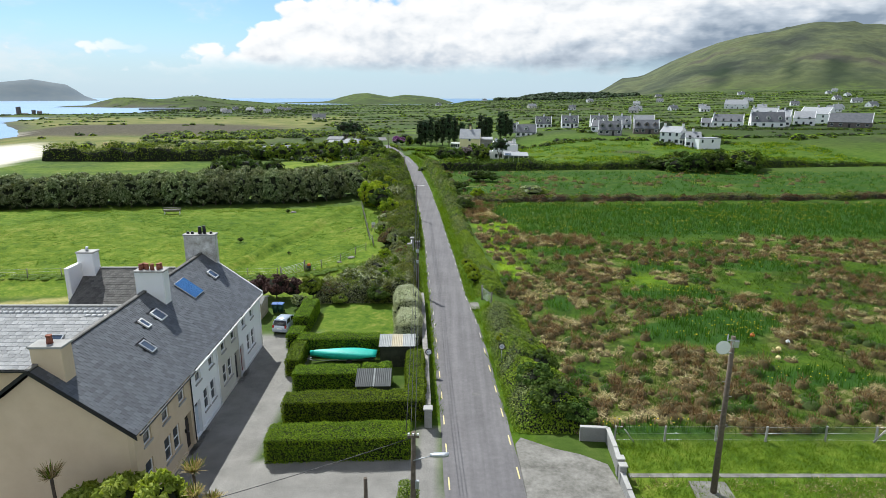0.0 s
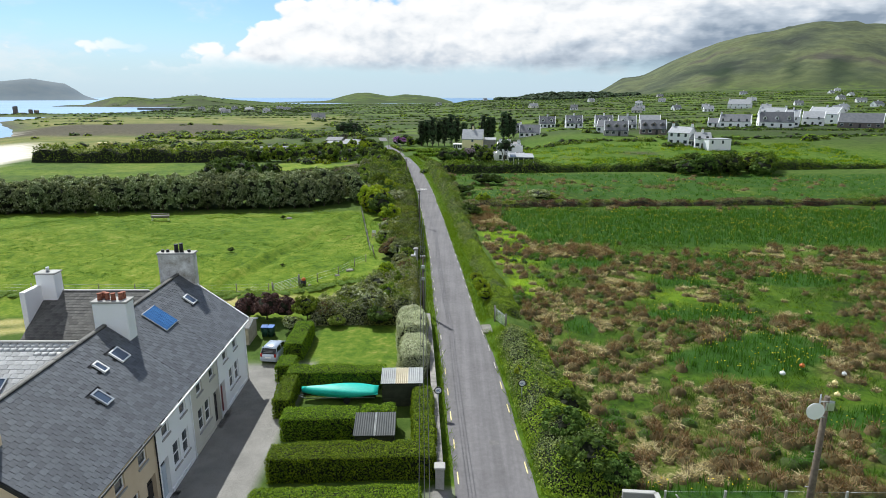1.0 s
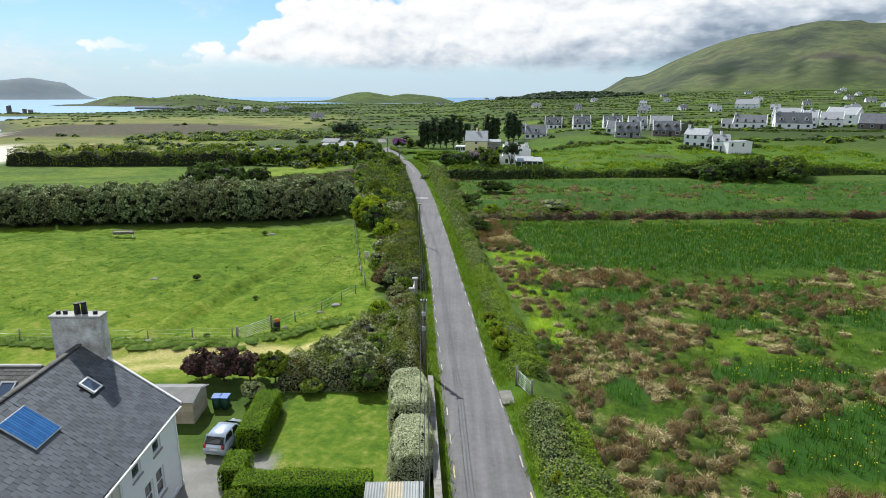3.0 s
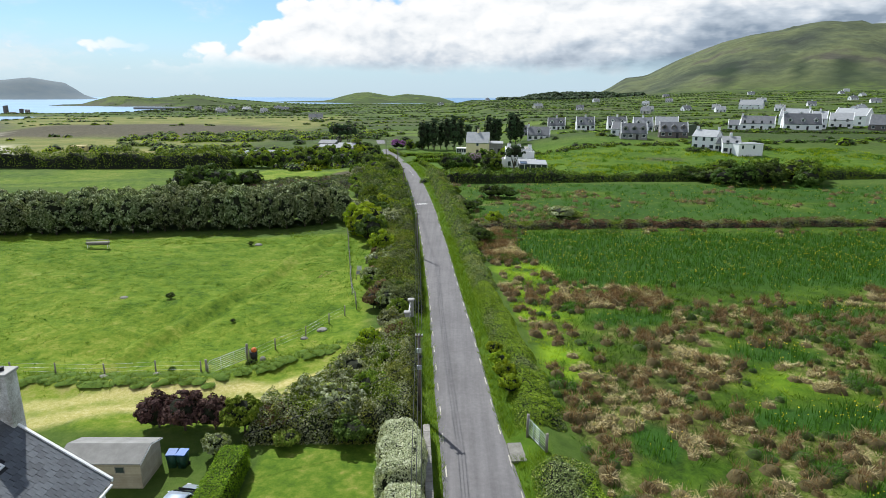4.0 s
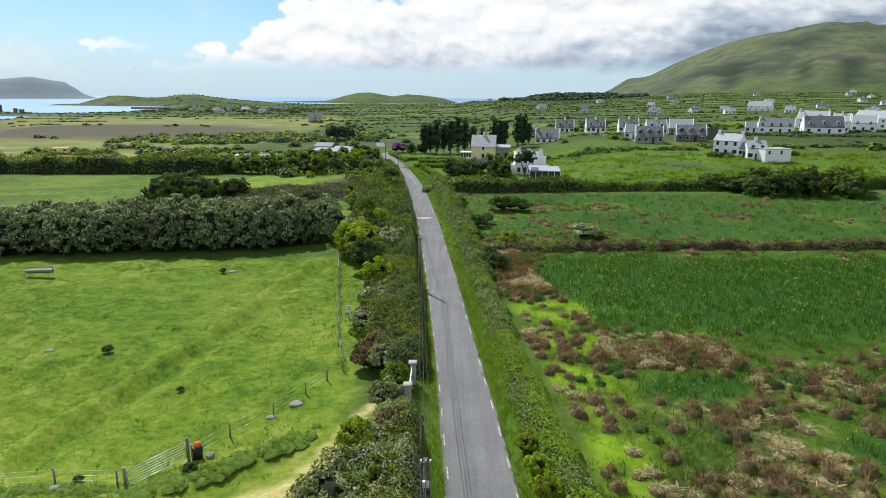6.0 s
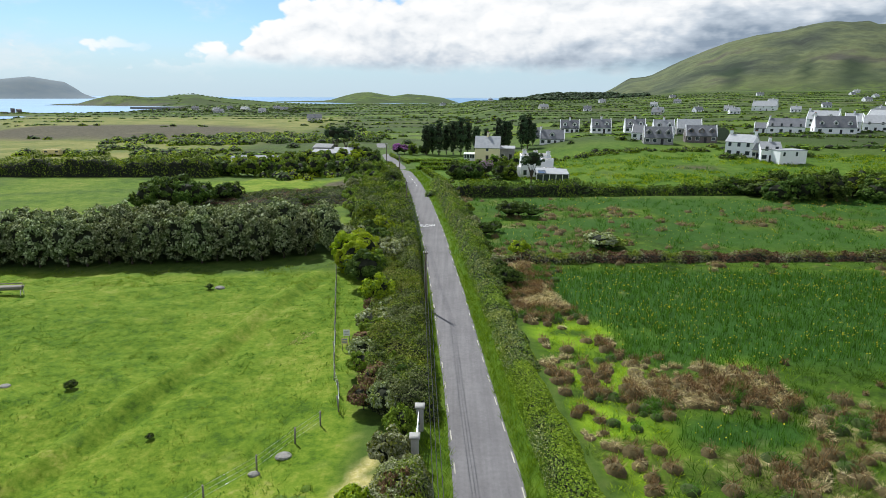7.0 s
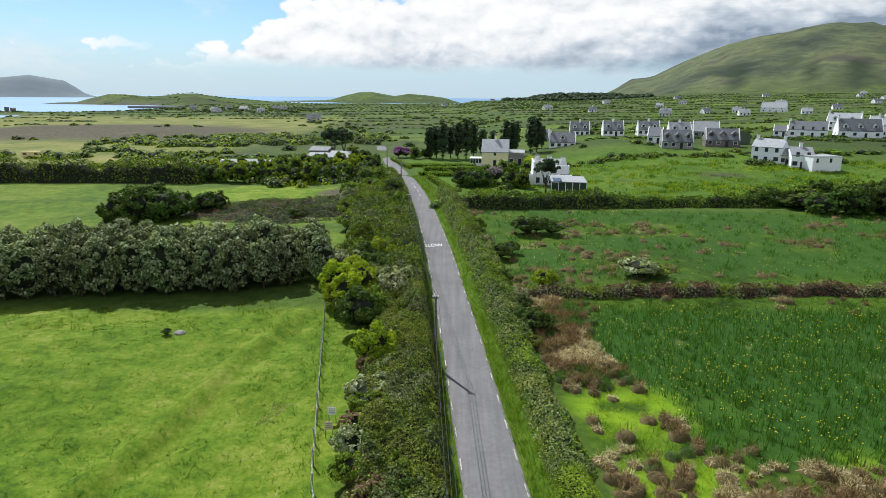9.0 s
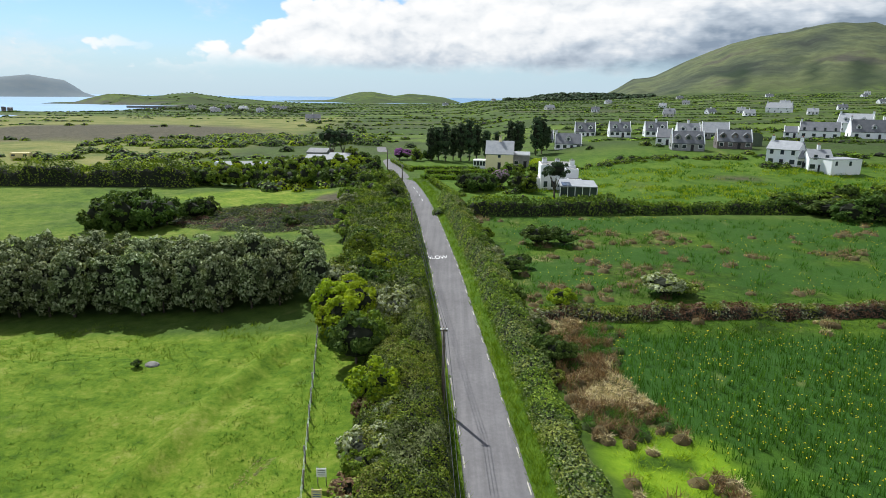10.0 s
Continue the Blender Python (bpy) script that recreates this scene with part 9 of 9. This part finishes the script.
pr = [(0, -1)] + [(4.0 - 4.0 * math.cos(a * math.pi / 10), 3.0 + 1.9 * math.sin(a * math.pi / 10)) for a in range(11)] + [(8, -1)]
prism(bm, pr, 0, 10)
part("shell", bm, mottled("green_tin", (0.07, 0.10, 0.06), (0.13, 0.16, 0.10), 0.8, 0.7, 6.0, 0.01), ob)
# parked caravan and vans by the shore, yellow hut
for x, y, L, lab, mat in ((-121.5, 236.5, 5.5, "white caravan parked behind the hedge", WHITE_PAINT), (-113.5, 238.5, 4.0, "small pale van parked behind the hedge", WHITE_PAINT), (-79.0, 262.0, 6.0, "white static caravan among bushes", WHITE_PAINT),
                          (-160.0, 285.0, 6.5, "small orange hut near the beach", YELLOW_LINE)):
    ob = thing("caravan" if "hut" not in lab else "hut", pose(x, y, H(x, y), 0, 0, 6), lab, "caravan" if "hut" not in lab else "hut")
    bm = bmesh.new()
    box(bm, 0, L, 0, 2.3, 0.5, 2.7)
    bevel(bm, 0.2, 2)
    bd = part("body", bm, mat, ob)
    for i in range(2):
        bm = bmesh.new()
        box(bm, 0.7 + i * (L - 2.6), 1.9 + i * (L - 2.6), -0.03, -0.004, 1.5, 2.2)
        part("window", bm, GLASS, bd)
    for i in (0.25, 0.75):
        bm = bmesh.new()
        bar(bm, (L * i, 0.1, 0.3), (L * i, 2.2, 0.3), 0.3, 10)
        part("wheel", bm, RUBBER, ob)
# scattered far houses
rv = random.Random(31)
FAR = [(298, 735), (330, 660), (250, 690), (210, 700), (188, 640), (262, 640), (420, 760), (470, 690), (390, 620), (345, 560), (520, 800), (150, 760), (110, 820), (-132, 613), (-300, 830), (-255, 870), (-330, 905), (-310, 960),
       (-275, 1010), (-350, 1020), (-390, 980), (-245, 940), (560, 900), (640, 1000), (430, 900), (330, 980), (270, 900), (700, 1150), (560, 1200), (420, 1250), (250, 1100), (800, 1300), (-20, 1350), (90, 1500)]
for i, (x, y) in enumerate(FAR):
    L = rv.uniform(8.5, 13)
    a = radians(rv.uniform(-30, 30))
    w = WHITE_RENDER if rv.random() < 0.8 else CREAM_RENDER
    village_house(x, y, x + L * math.cos(a), y + L * math.sin(a), 7.0, 2.9, 6.0, CREAM_RENDER if (x, y) == (-132, 613) else w, SLATE_FLAT if rv.random() < 0.6 else SLATE_LIGHT, "small white farmhouse scattered among far fields", 0, 3, (1,), False, group="far farmhouses")
# ruined tower and walls on the shore spit
ob = thing("ruin", pose(-556, 800, SEA - 0.5), "dark ruined stone tower and walls on the shore", "ruin")
for nm, b in (("tower", (0, 4, 0, 4, 0, 14)), ("wall", (4.1, 14, 1, 2.4, 0, 5)), ("stump", (20, 23, 0, 4, 0, 9)), ("stump", (27, 31, 0, 4, 0, 8)), ("wall", (14.1, 42, 2, 3.4, 0, 4))):
    bm = bmesh.new()
    box(bm, *b)
    for q in bm.verts:
        if q.co.z > 1:
            q.co.z += rv.uniform(-2.0, 0.5)
    part(nm, bm, STONE_DARK, ob)
ob = thing("pier", pose(-560, 1130, SEA, 0, 0, 3), "low grey stone pier reaching into the bay", "pier")
bm = bmesh.new()
box(bm, 0, 95, 0, 10, -3, 3.4)
part("quay", bm, STONE, ob)

# ---- trees, hedgerows and scrub beyond ----
CONIFER_T = tree_kind("conifer", "tall dark wind-bent conifer", "conifers by the junction", (LEAF_PINE,), 400, 13.5, 1.9, 0.02, 0.30, 70, 34, 3, 0.2, "conifer", low=0.05)
CONIFER_T.label = "tall dark wind-bent conifer behind the gardens"
PINE = tree_kind("pine", "flat-topped dark pine with bare forked limbs", "pines", (LEAF_PINE,), 410, 8.5, 3.2, 0.52, 0.30, 26, 40, 1, 0.24, "pine")
RHODO = shrub_kind("rhododendron", "rhododendron covered in mauve blossom", "flowering shrubs", (LEAF_DARK, PETAL_MAUVE), 420, 0.85, 0.14, 22, 34, 1, 0.75)
RHODO.label = "rounded rhododendron covered in mauve blossom"
FADED = shrub_kind("rhododendron", "x", "flowering shrubs", (LEAF_DARK, PETAL_PINK), 425, 0.85, 0.14, 22, 34, 1, 0.6)
FADED.label = "large rhododendron with fading pinkish blossom"
for x, y, s in ((-12, 289, 0.95), (-9.5, 291, 1.0), (-7, 288, 1.05), (-4.2, 291, 0.95), (-1.5, 289, 1.1), (1.5, 290, 1.15), (4.2, 292, 1.05), (7.5, 293, 0.9), (16.8, 300, 1.1), (19.5, 303, 1.05), (22.5, 318, 1.0), (27.0, 304, 1.15), (29.5, 306, 1.1), (33, 316, 0.8), (11.5, 296, 0.8)):
    CONIFER_T.at(x, y, s * 0.95, s * 1.02, rng=rp)
PINE.at(18.6, 210.5, 1.0, 1.0, rng=rp)
PINE.at(-46, 283, 1.25, 1.35, rng=rp)
PINE.at(-42.5, 285, 1.1, 1.25, rng=rp)
for x, y, s in ((-23.5, 291, 3.0), (-20.8, 292.5, 2.6)):
    RHODO.at(x, y, s, s * 0.85, rng=rp)
FADED.at(7.6, 228.5, 3.0, 3.0, rng=rp)
for x, y, s, k in ((-1.5, 221, 1.0, TREE_DARK), (1.8, 219, 1.0, TREE_DARK), (4.2, 222, 0.9, TREE_DARK), (11.5, 221, 0.95, TREE_DARK), (14.0, 219, 0.9, TREE_MID), (11.0, 245, 0.8, TREE_MID), (14.5, 247, 0.75, TREE_MID), (-13, 291, 0.8, TREE_DARK),
                   (-17, 288, 0.85, TREE_MID), (18.5, 247, 0.7, TREE_MID), (6.5, 247, 0.55, TREE_MID), (26.0, 228, 0.6, TREE_MID), (28.5, 224, 0.55, TREE_MID), (-33, 262, 0.9, TREE_LIME), (-35.5, 259, 1.0, TREE_LIME), (-30, 259.5, 0.8, TREE_MID),
                   (-36.5, 268, 1.2, TREE_MID), (-33, 271, 1.0, TREE_DARK), (-27.8, 257, 0.7, TREE_DARK), (-29.5, 264, 0.9, TREE_DARK)):
    k.at(x, y, s, rng=rp)
# clipped garden hedges by the junction
for x0, y0, x1, y1, w, h in ((-12.5, 248.5, 3.5, 250.0, 2.2, 1.7), (3.8, 250.0, 12.5, 252.0, 1.6, 1.5), (-13.4, 240.5, 10.0, 238.5, 1.4, 1.2), (-18.5, 262.0, 4.0, 262.5, 1.0, 1.2), (-25.2, 283.0, -17.0, 257.0, 1.2, 1.2),
                             (20.5, 262.0, 23.5, 274.0, 2.4, 2.6), (-10.5, 236.0, -3.5, 206.0, 1.6, 1.3), (26.0, 240.0, 27.5, 254.0, 2.2, 1.8)):
    hedge(x0, y0, x1, y1, w, h, (LEAF_HEDGE,) if w < 2.3 else (LEAF_LIME,), "clipped bright garden hedge near the junction", int(abs(x0 * 7 + y0)), 0.2, 22, 0.12, "hedges of the far gardens")
# bushes before and behind the paddock
for x, y, s, sz in ((-67, 177, 1.15, 1.15), (-63, 176.5, 1.3, 1.35), (-58.6, 178.5, 1.25, 1.3), (-62, 182, 1.4, 1.45), (-66.5, 181, 1.25, 1.25), (-57.5, 182, 1.1, 1.1), (-54.5, 187.5, 0.95, 0.9), (-52.3, 188.5, 0.9, 0.85), (-34, 181, 0.6, 0.45), (-19, 176, 0.95, 0.8), (-22, 180, 0.9, 0.7)):
    TREE_DARK.at(x, y, s, sz, rng=rp)
x = -30.0
while x > -80:
    y = 230.5 + rp.uniform(-1.5, 1.5)
    k = TREE_MID if rp.random() < 0.6 else TREE_DARK
    h = rp.uniform(0.75, 1.15)
    joined(k, x, y, h, h, rp, "tree_row")
    if rp.random() < 0.7:
        joined(TREE_LIME if rp.random() < 0.5 else TREE_MID, x, y + rp.uniform(5, 22), h * 0.9, h, rp, "tree_row")
    x -= rp.uniform(2.4, 3.4)


for x, y, h in ((-73, 253.5, 0.75), (-69, 254, 0.9), (-65.5, 253.5, 0.7), (-57.5, 258, 1.0), (-54, 259.5, 0.85), (-50.5, 258, 1.1), (-47.5, 257, 0.9), (-44.6, 257.5, 1.15), (-41.5, 256.5, 0.85), (-39, 256, 1.0)):
    joined(TREE_MID if rp.random() < 0.7 else TREE_DARK, x, y, h * 0.9, h, rp, "tree_row")


def row_top(x, y):
    d = np.abs(y - 230.5 - 0.02 * (x + 30) - 2 * (fbm(x / 9, x * 0, 2, 203) - 0.5))
    return (1 - sstep(d, 1.6, 3.2)) * (1 - sstep(x, -74, -70)) * 6.2 * np.maximum(0.0, 1.5 * bumps(x / 2, y / 2, 204) - 0.1)


canopy("tree_row", -150, -68, 224, 238, row_top, 20, 0.26, (LEAF_MID, LEAF_DARK), (0.6, 0.4), "long green hedge of low trees behind the paddock", 205, 0.9)


def heath_top(x, y):
    return np.minimum(1.3, np.maximum(0.0, 2.6 * spot(x, y, -36, 189, 20, 11) - 0.5)) * 1.9 * np.maximum(0.0, 2.1 * bumps(x / 2.4, y / 2.4, 201) - 0.75)


canopy("heath_scrub", -66, -12, 168, 208, heath_top, 30, 0.15, (LEAF_DARK, LEAF_MOSS, LEAF_BROWN), (0.60, 0.28, 0.12), "low dark scrub on the heathy ground", 202, 0.8)
plant_thickets({"tree_row": "row of green trees closing the far paddock", "heath_scrub": "low dark scrub on the heathy ground"})
THICKETS.clear()


def small_clump(seed, mat, n=26, size=0.42):
    """A small leafy hump for far hedgerows."""
    rng = np.random.default_rng(seed)
    d = shell(rng, n, 0.6)
    Pq = d * np.array([1.0, 1.0, 0.9]) * (0.8 + 0.3 * vnoise(d[:, 0] * 3 + 5, d[:, 1] * 3 + d[:, 2] * 2, seed))[:, None]
    Pq[:, 2] = np.abs(Pq[:, 2])
    V, Q = leaves(rng, Pq, d + np.array([0, 0, 0.5]), size, 0.35, 0.75)
    bm = bmesh.new()
    bmesh.ops.create_icosphere(bm, subdivisions=1, radius=0.8)
    K = np.array([v.co[:] for v in bm.verts])
    F = [[v.index + len(V) for v in f.verts] for f in bm.faces]
    bm.free()
    K[:, 2] = np.maximum(K[:, 2], -0.1)
    me = bpy.data.meshes.new("clump")
    me.from_pydata(np.concatenate([V, K]).tolist(), [], Q.tolist() + F)
    me.materials.append(mat)
    # the hump's core takes the same painted shade
    me.materials.append(SHADE_CORE)
    mi = np.zeros(len(Q) + len(F), np.int32)
    mi[len(Q):] = 1
    me.polygons.foreach_set("material_index", mi)
    me.update()
    return me


BUSH_M = Kind("clump", "bush", "x", "x", [(small_clump(511, LEAF_MID, 130, 0.17),), (small_clump(512, LEAF_HEDGE, 130, 0.17),)])
BUSH_D = Kind("clump", "bush", "x", "x", [(small_clump(513, LEAF_DARK, 130, 0.17),)])
BUSH_L = Kind("clump", "bush", "x", "x", [(small_clump(514, LEAF_LIME, 130, 0.17),), (small_clump(515, LEAF_VERGE, 130, 0.17),)])
CLUMP_D = Kind("clump", "bush", "x", "x", [(small_clump(501, LEAF_DARK),), (small_clump(502, LEAF_DARK),)])
CLUMP_M = Kind("clump", "bush", "x", "x", [(small_clump(503, LEAF_MID),), (small_clump(504, LEAF_HEDGE),)])
CLUMP_P = Kind("clump", "bush", "x", "x", [(small_clump(505, LEAF_PINE),)])
CLUMP_L = Kind("clump", "bush", "x", "x", [(small_clump(506, LEAF_LIME),), (small_clump(507, LEAF_MID),)])


rf = random.Random(77)
rng = np.random.default_rng(78)
# hedgerows along the field boundaries
for row in range(4, 27):
    far = 62.0 * row
    rx = np.arange(-0.85 * far - 60, far + 60, 4.2 + far / 260)
    wy = far - 26 * (vnoise(rx / 260, far / 260 + 0 * rx, 61) - 0.5)
    hx, hy = 0.985 * rx - 0.17 * wy, 0.17 * rx + 0.985 * wy
    hr = np.hypot(hx, hy)
    ok = (fbm(rx / 45, row * 3.1 + 0 * rx, 2, 65) > 0.36) & (hr > 290) & (hr < 1620) & (height(hx, hy) > SEA + 1.5)
    ok &= ~((np.abs(hx - road_x(hy)) < 7) & (hy < 345)) & ~((hx > -300) & (hx < -95) & (hy < 600))
    ok &= ~((hx > 62) & (hx < 116) & (hy > 236) & (hy < 300))
    for x, y in zip(hx[ok].tolist(), hy[ok].tolist()):
        s = rf.uniform(1.1, 2.1) * (1.0 if far < 700 else 1.3)
        joined(CLUMP_D if rf.random() < 0.72 else CLUMP_M, x, y + rf.uniform(-1, 1), s * 1.5, s * 0.85, rf, "hedgerows")
az = np.radians(rng.uniform(-36, 46, 90000))
rr = 270 + 1300 * rng.random(90000) ** 0.8
fx, fy = rr * np.sin(az), rr * np.cos(az)
_, fe = field_cells(fx, fy)
hz = height(fx, fy)
for i in np.where(fe < 1.3)[0][:1500]:
    x, y = float(fx[i]), float(fy[i])
    if hz[i] < SEA + 1.5 or abs(x - float(road_x(y))) < 7 and y < 345 or -300 < x < -95 and 230 < y < 600:
        continue
    s = rf.uniform(1.2, 2.2) * (1.0 if rr[i] < 700 else 1.3)
    joined(CLUMP_D if rf.random() < 0.7 else CLUMP_M, x, y, s * 1.15, s * 0.75, rf, "hedgerows")
# scrub on the low ground towards the harbour and round the houses
n = 0
for x0, x1, y0, y1, thr, size, count, kinds in ((-175, -38, 285, 425, 0.47, (1.8, 3.6), 700, (BUSH_M, BUSH_D, BUSH_L)), (-60, -5, 270, 345, 0.52, (1.6, 3.0), 160, (BUSH_D, BUSH_M)),
                                              (30, 260, 262, 420, 0.60, (1.4, 2.6), 420, (BUSH_M, BUSH_D)), (-120, -34, 240, 285, 0.50, (1.6, 3.0), 200, (BUSH_M, BUSH_L)), (-300, -110, 330, 560, 0.70, (1.6, 2.8), 120, (CLUMP_D, CLUMP_M)),
                                              (-420, -180, 850, 1150, 0.48, (3, 5), 220, (CLUMP_D, CLUMP_D)), (-20, 600, 420, 1000, 0.64, (2.0, 3.6), 700, (CLUMP_D, CLUMP_M)), (-130, 40, 330, 700, 0.62, (2, 3.4), 320, (CLUMP_D, CLUMP_M))):
    ax, ay = rng.uniform(x0, x1, count), rng.uniform(y0, y1, count)
    g = fbm(ax / 38, ay / 30, 3, 151)
    ok = (g > thr - 0.06 + rng.uniform(0, 0.12, count)) & (height(ax, ay) > SEA + 1.2) & ~((np.abs(ax - road_x(ay)) < 8) & (ay < 345))
    ok &= ~((ax > 84) & (ax < 120) & (ay > 240) & (ay < 262)) & ~((ax > 140) & (ax < 230) & (ay > 318) & (ay < 345))
    for x, y in zip(ax[ok].tolist(), ay[ok].tolist()):
        s = rf.uniform(*size)
        joined(kinds[rf.randrange(len(kinds))], x, y, s, s * rf.uniform(0.7, 1.0), rf, "scrub")
# hedge under the village, garden shrubs
for i in range(150):
    x = rf.uniform(24, 125)
    y = 257 + 0.12 * (x - 24) + rf.uniform(-2.5, 2.5)
    if 86 < x < 119:
        y -= 13
    s = rf.uniform(0.9, 1.9)
    joined(BUSH_M if rf.random() < 0.6 else BUSH_D, x, y, s, s * 0.9, rf, "garden_shrubs")
for i in range(160):
    x = rf.uniform(120, 250)
    y = 330 - 0.20 * (x - 120) + rf.uniform(-3, 3)
    s = rf.uniform(0.9, 1.8)
    joined(CLUMP_D if rf.random() < 0.7 else CLUMP_M, x, y, s, s * 0.9, rf, "garden_shrubs")
for i in range(90):
    x = rf.uniform(-58, -26)
    y = rf.uniform(240, 262) if i % 2 else rf.uniform(222, 240)
    if abs(x - float(road_x(y))) < 8:
        continue
    s = rf.uniform(1.3, 2.6)
    joined((BUSH_M, BUSH_D, BUSH_L)[i % 3], x, y, s, s * rf.uniform(0.9, 1.3), rf, "garden_shrubs")
for i in range(70):
    x = rf.uniform(-8, 128)
    y = 190 + 0.105 * max(x, 0) + rf.uniform(-1.5, 3.0)
    s = rf.uniform(1.0, 2.1)
    joined(BUSH_D if rf.random() < 0.6 else BUSH_M, x, y, s, s * rf.uniform(0.9, 1.3), rf, "garden_shrubs")
for i in range(60):
    x, y = rf.uniform(-12, 30), rf.uniform(208, 262)
    if abs(x - float(road_x(y))) < 7 or 13 < x < 31 and 208 < y < 234 or 0 < x < 22 and y > 260:
        continue
    s = rf.uniform(0.8, 1.7)
    joined((BUSH_M, BUSH_D, BUSH_L, BUSH_M)[i % 4], x, y, s, s * rf.uniform(0.8, 1.2), rf, "garden_shrubs")
# plantation on the far hill
for i in range(900):
    a, r = radians(rf.uniform(4.6, 17)), rf.uniform(1640, 2020)
    x, y = r * math.sin(a), r * math.cos(a)
    s = rf.uniform(6, 11)
    joined(CLUMP_P, x, y, s, s * 0.9, rf, "plantation")
plant_thickets({"hedgerows": "dark hedgerows dividing the far fields", "scrub": "rounded green scrub over the low ground", "garden_shrubs": "green garden shrubs and hedges round the village houses", "plantation": "dark conifer plantation on the low hill"})
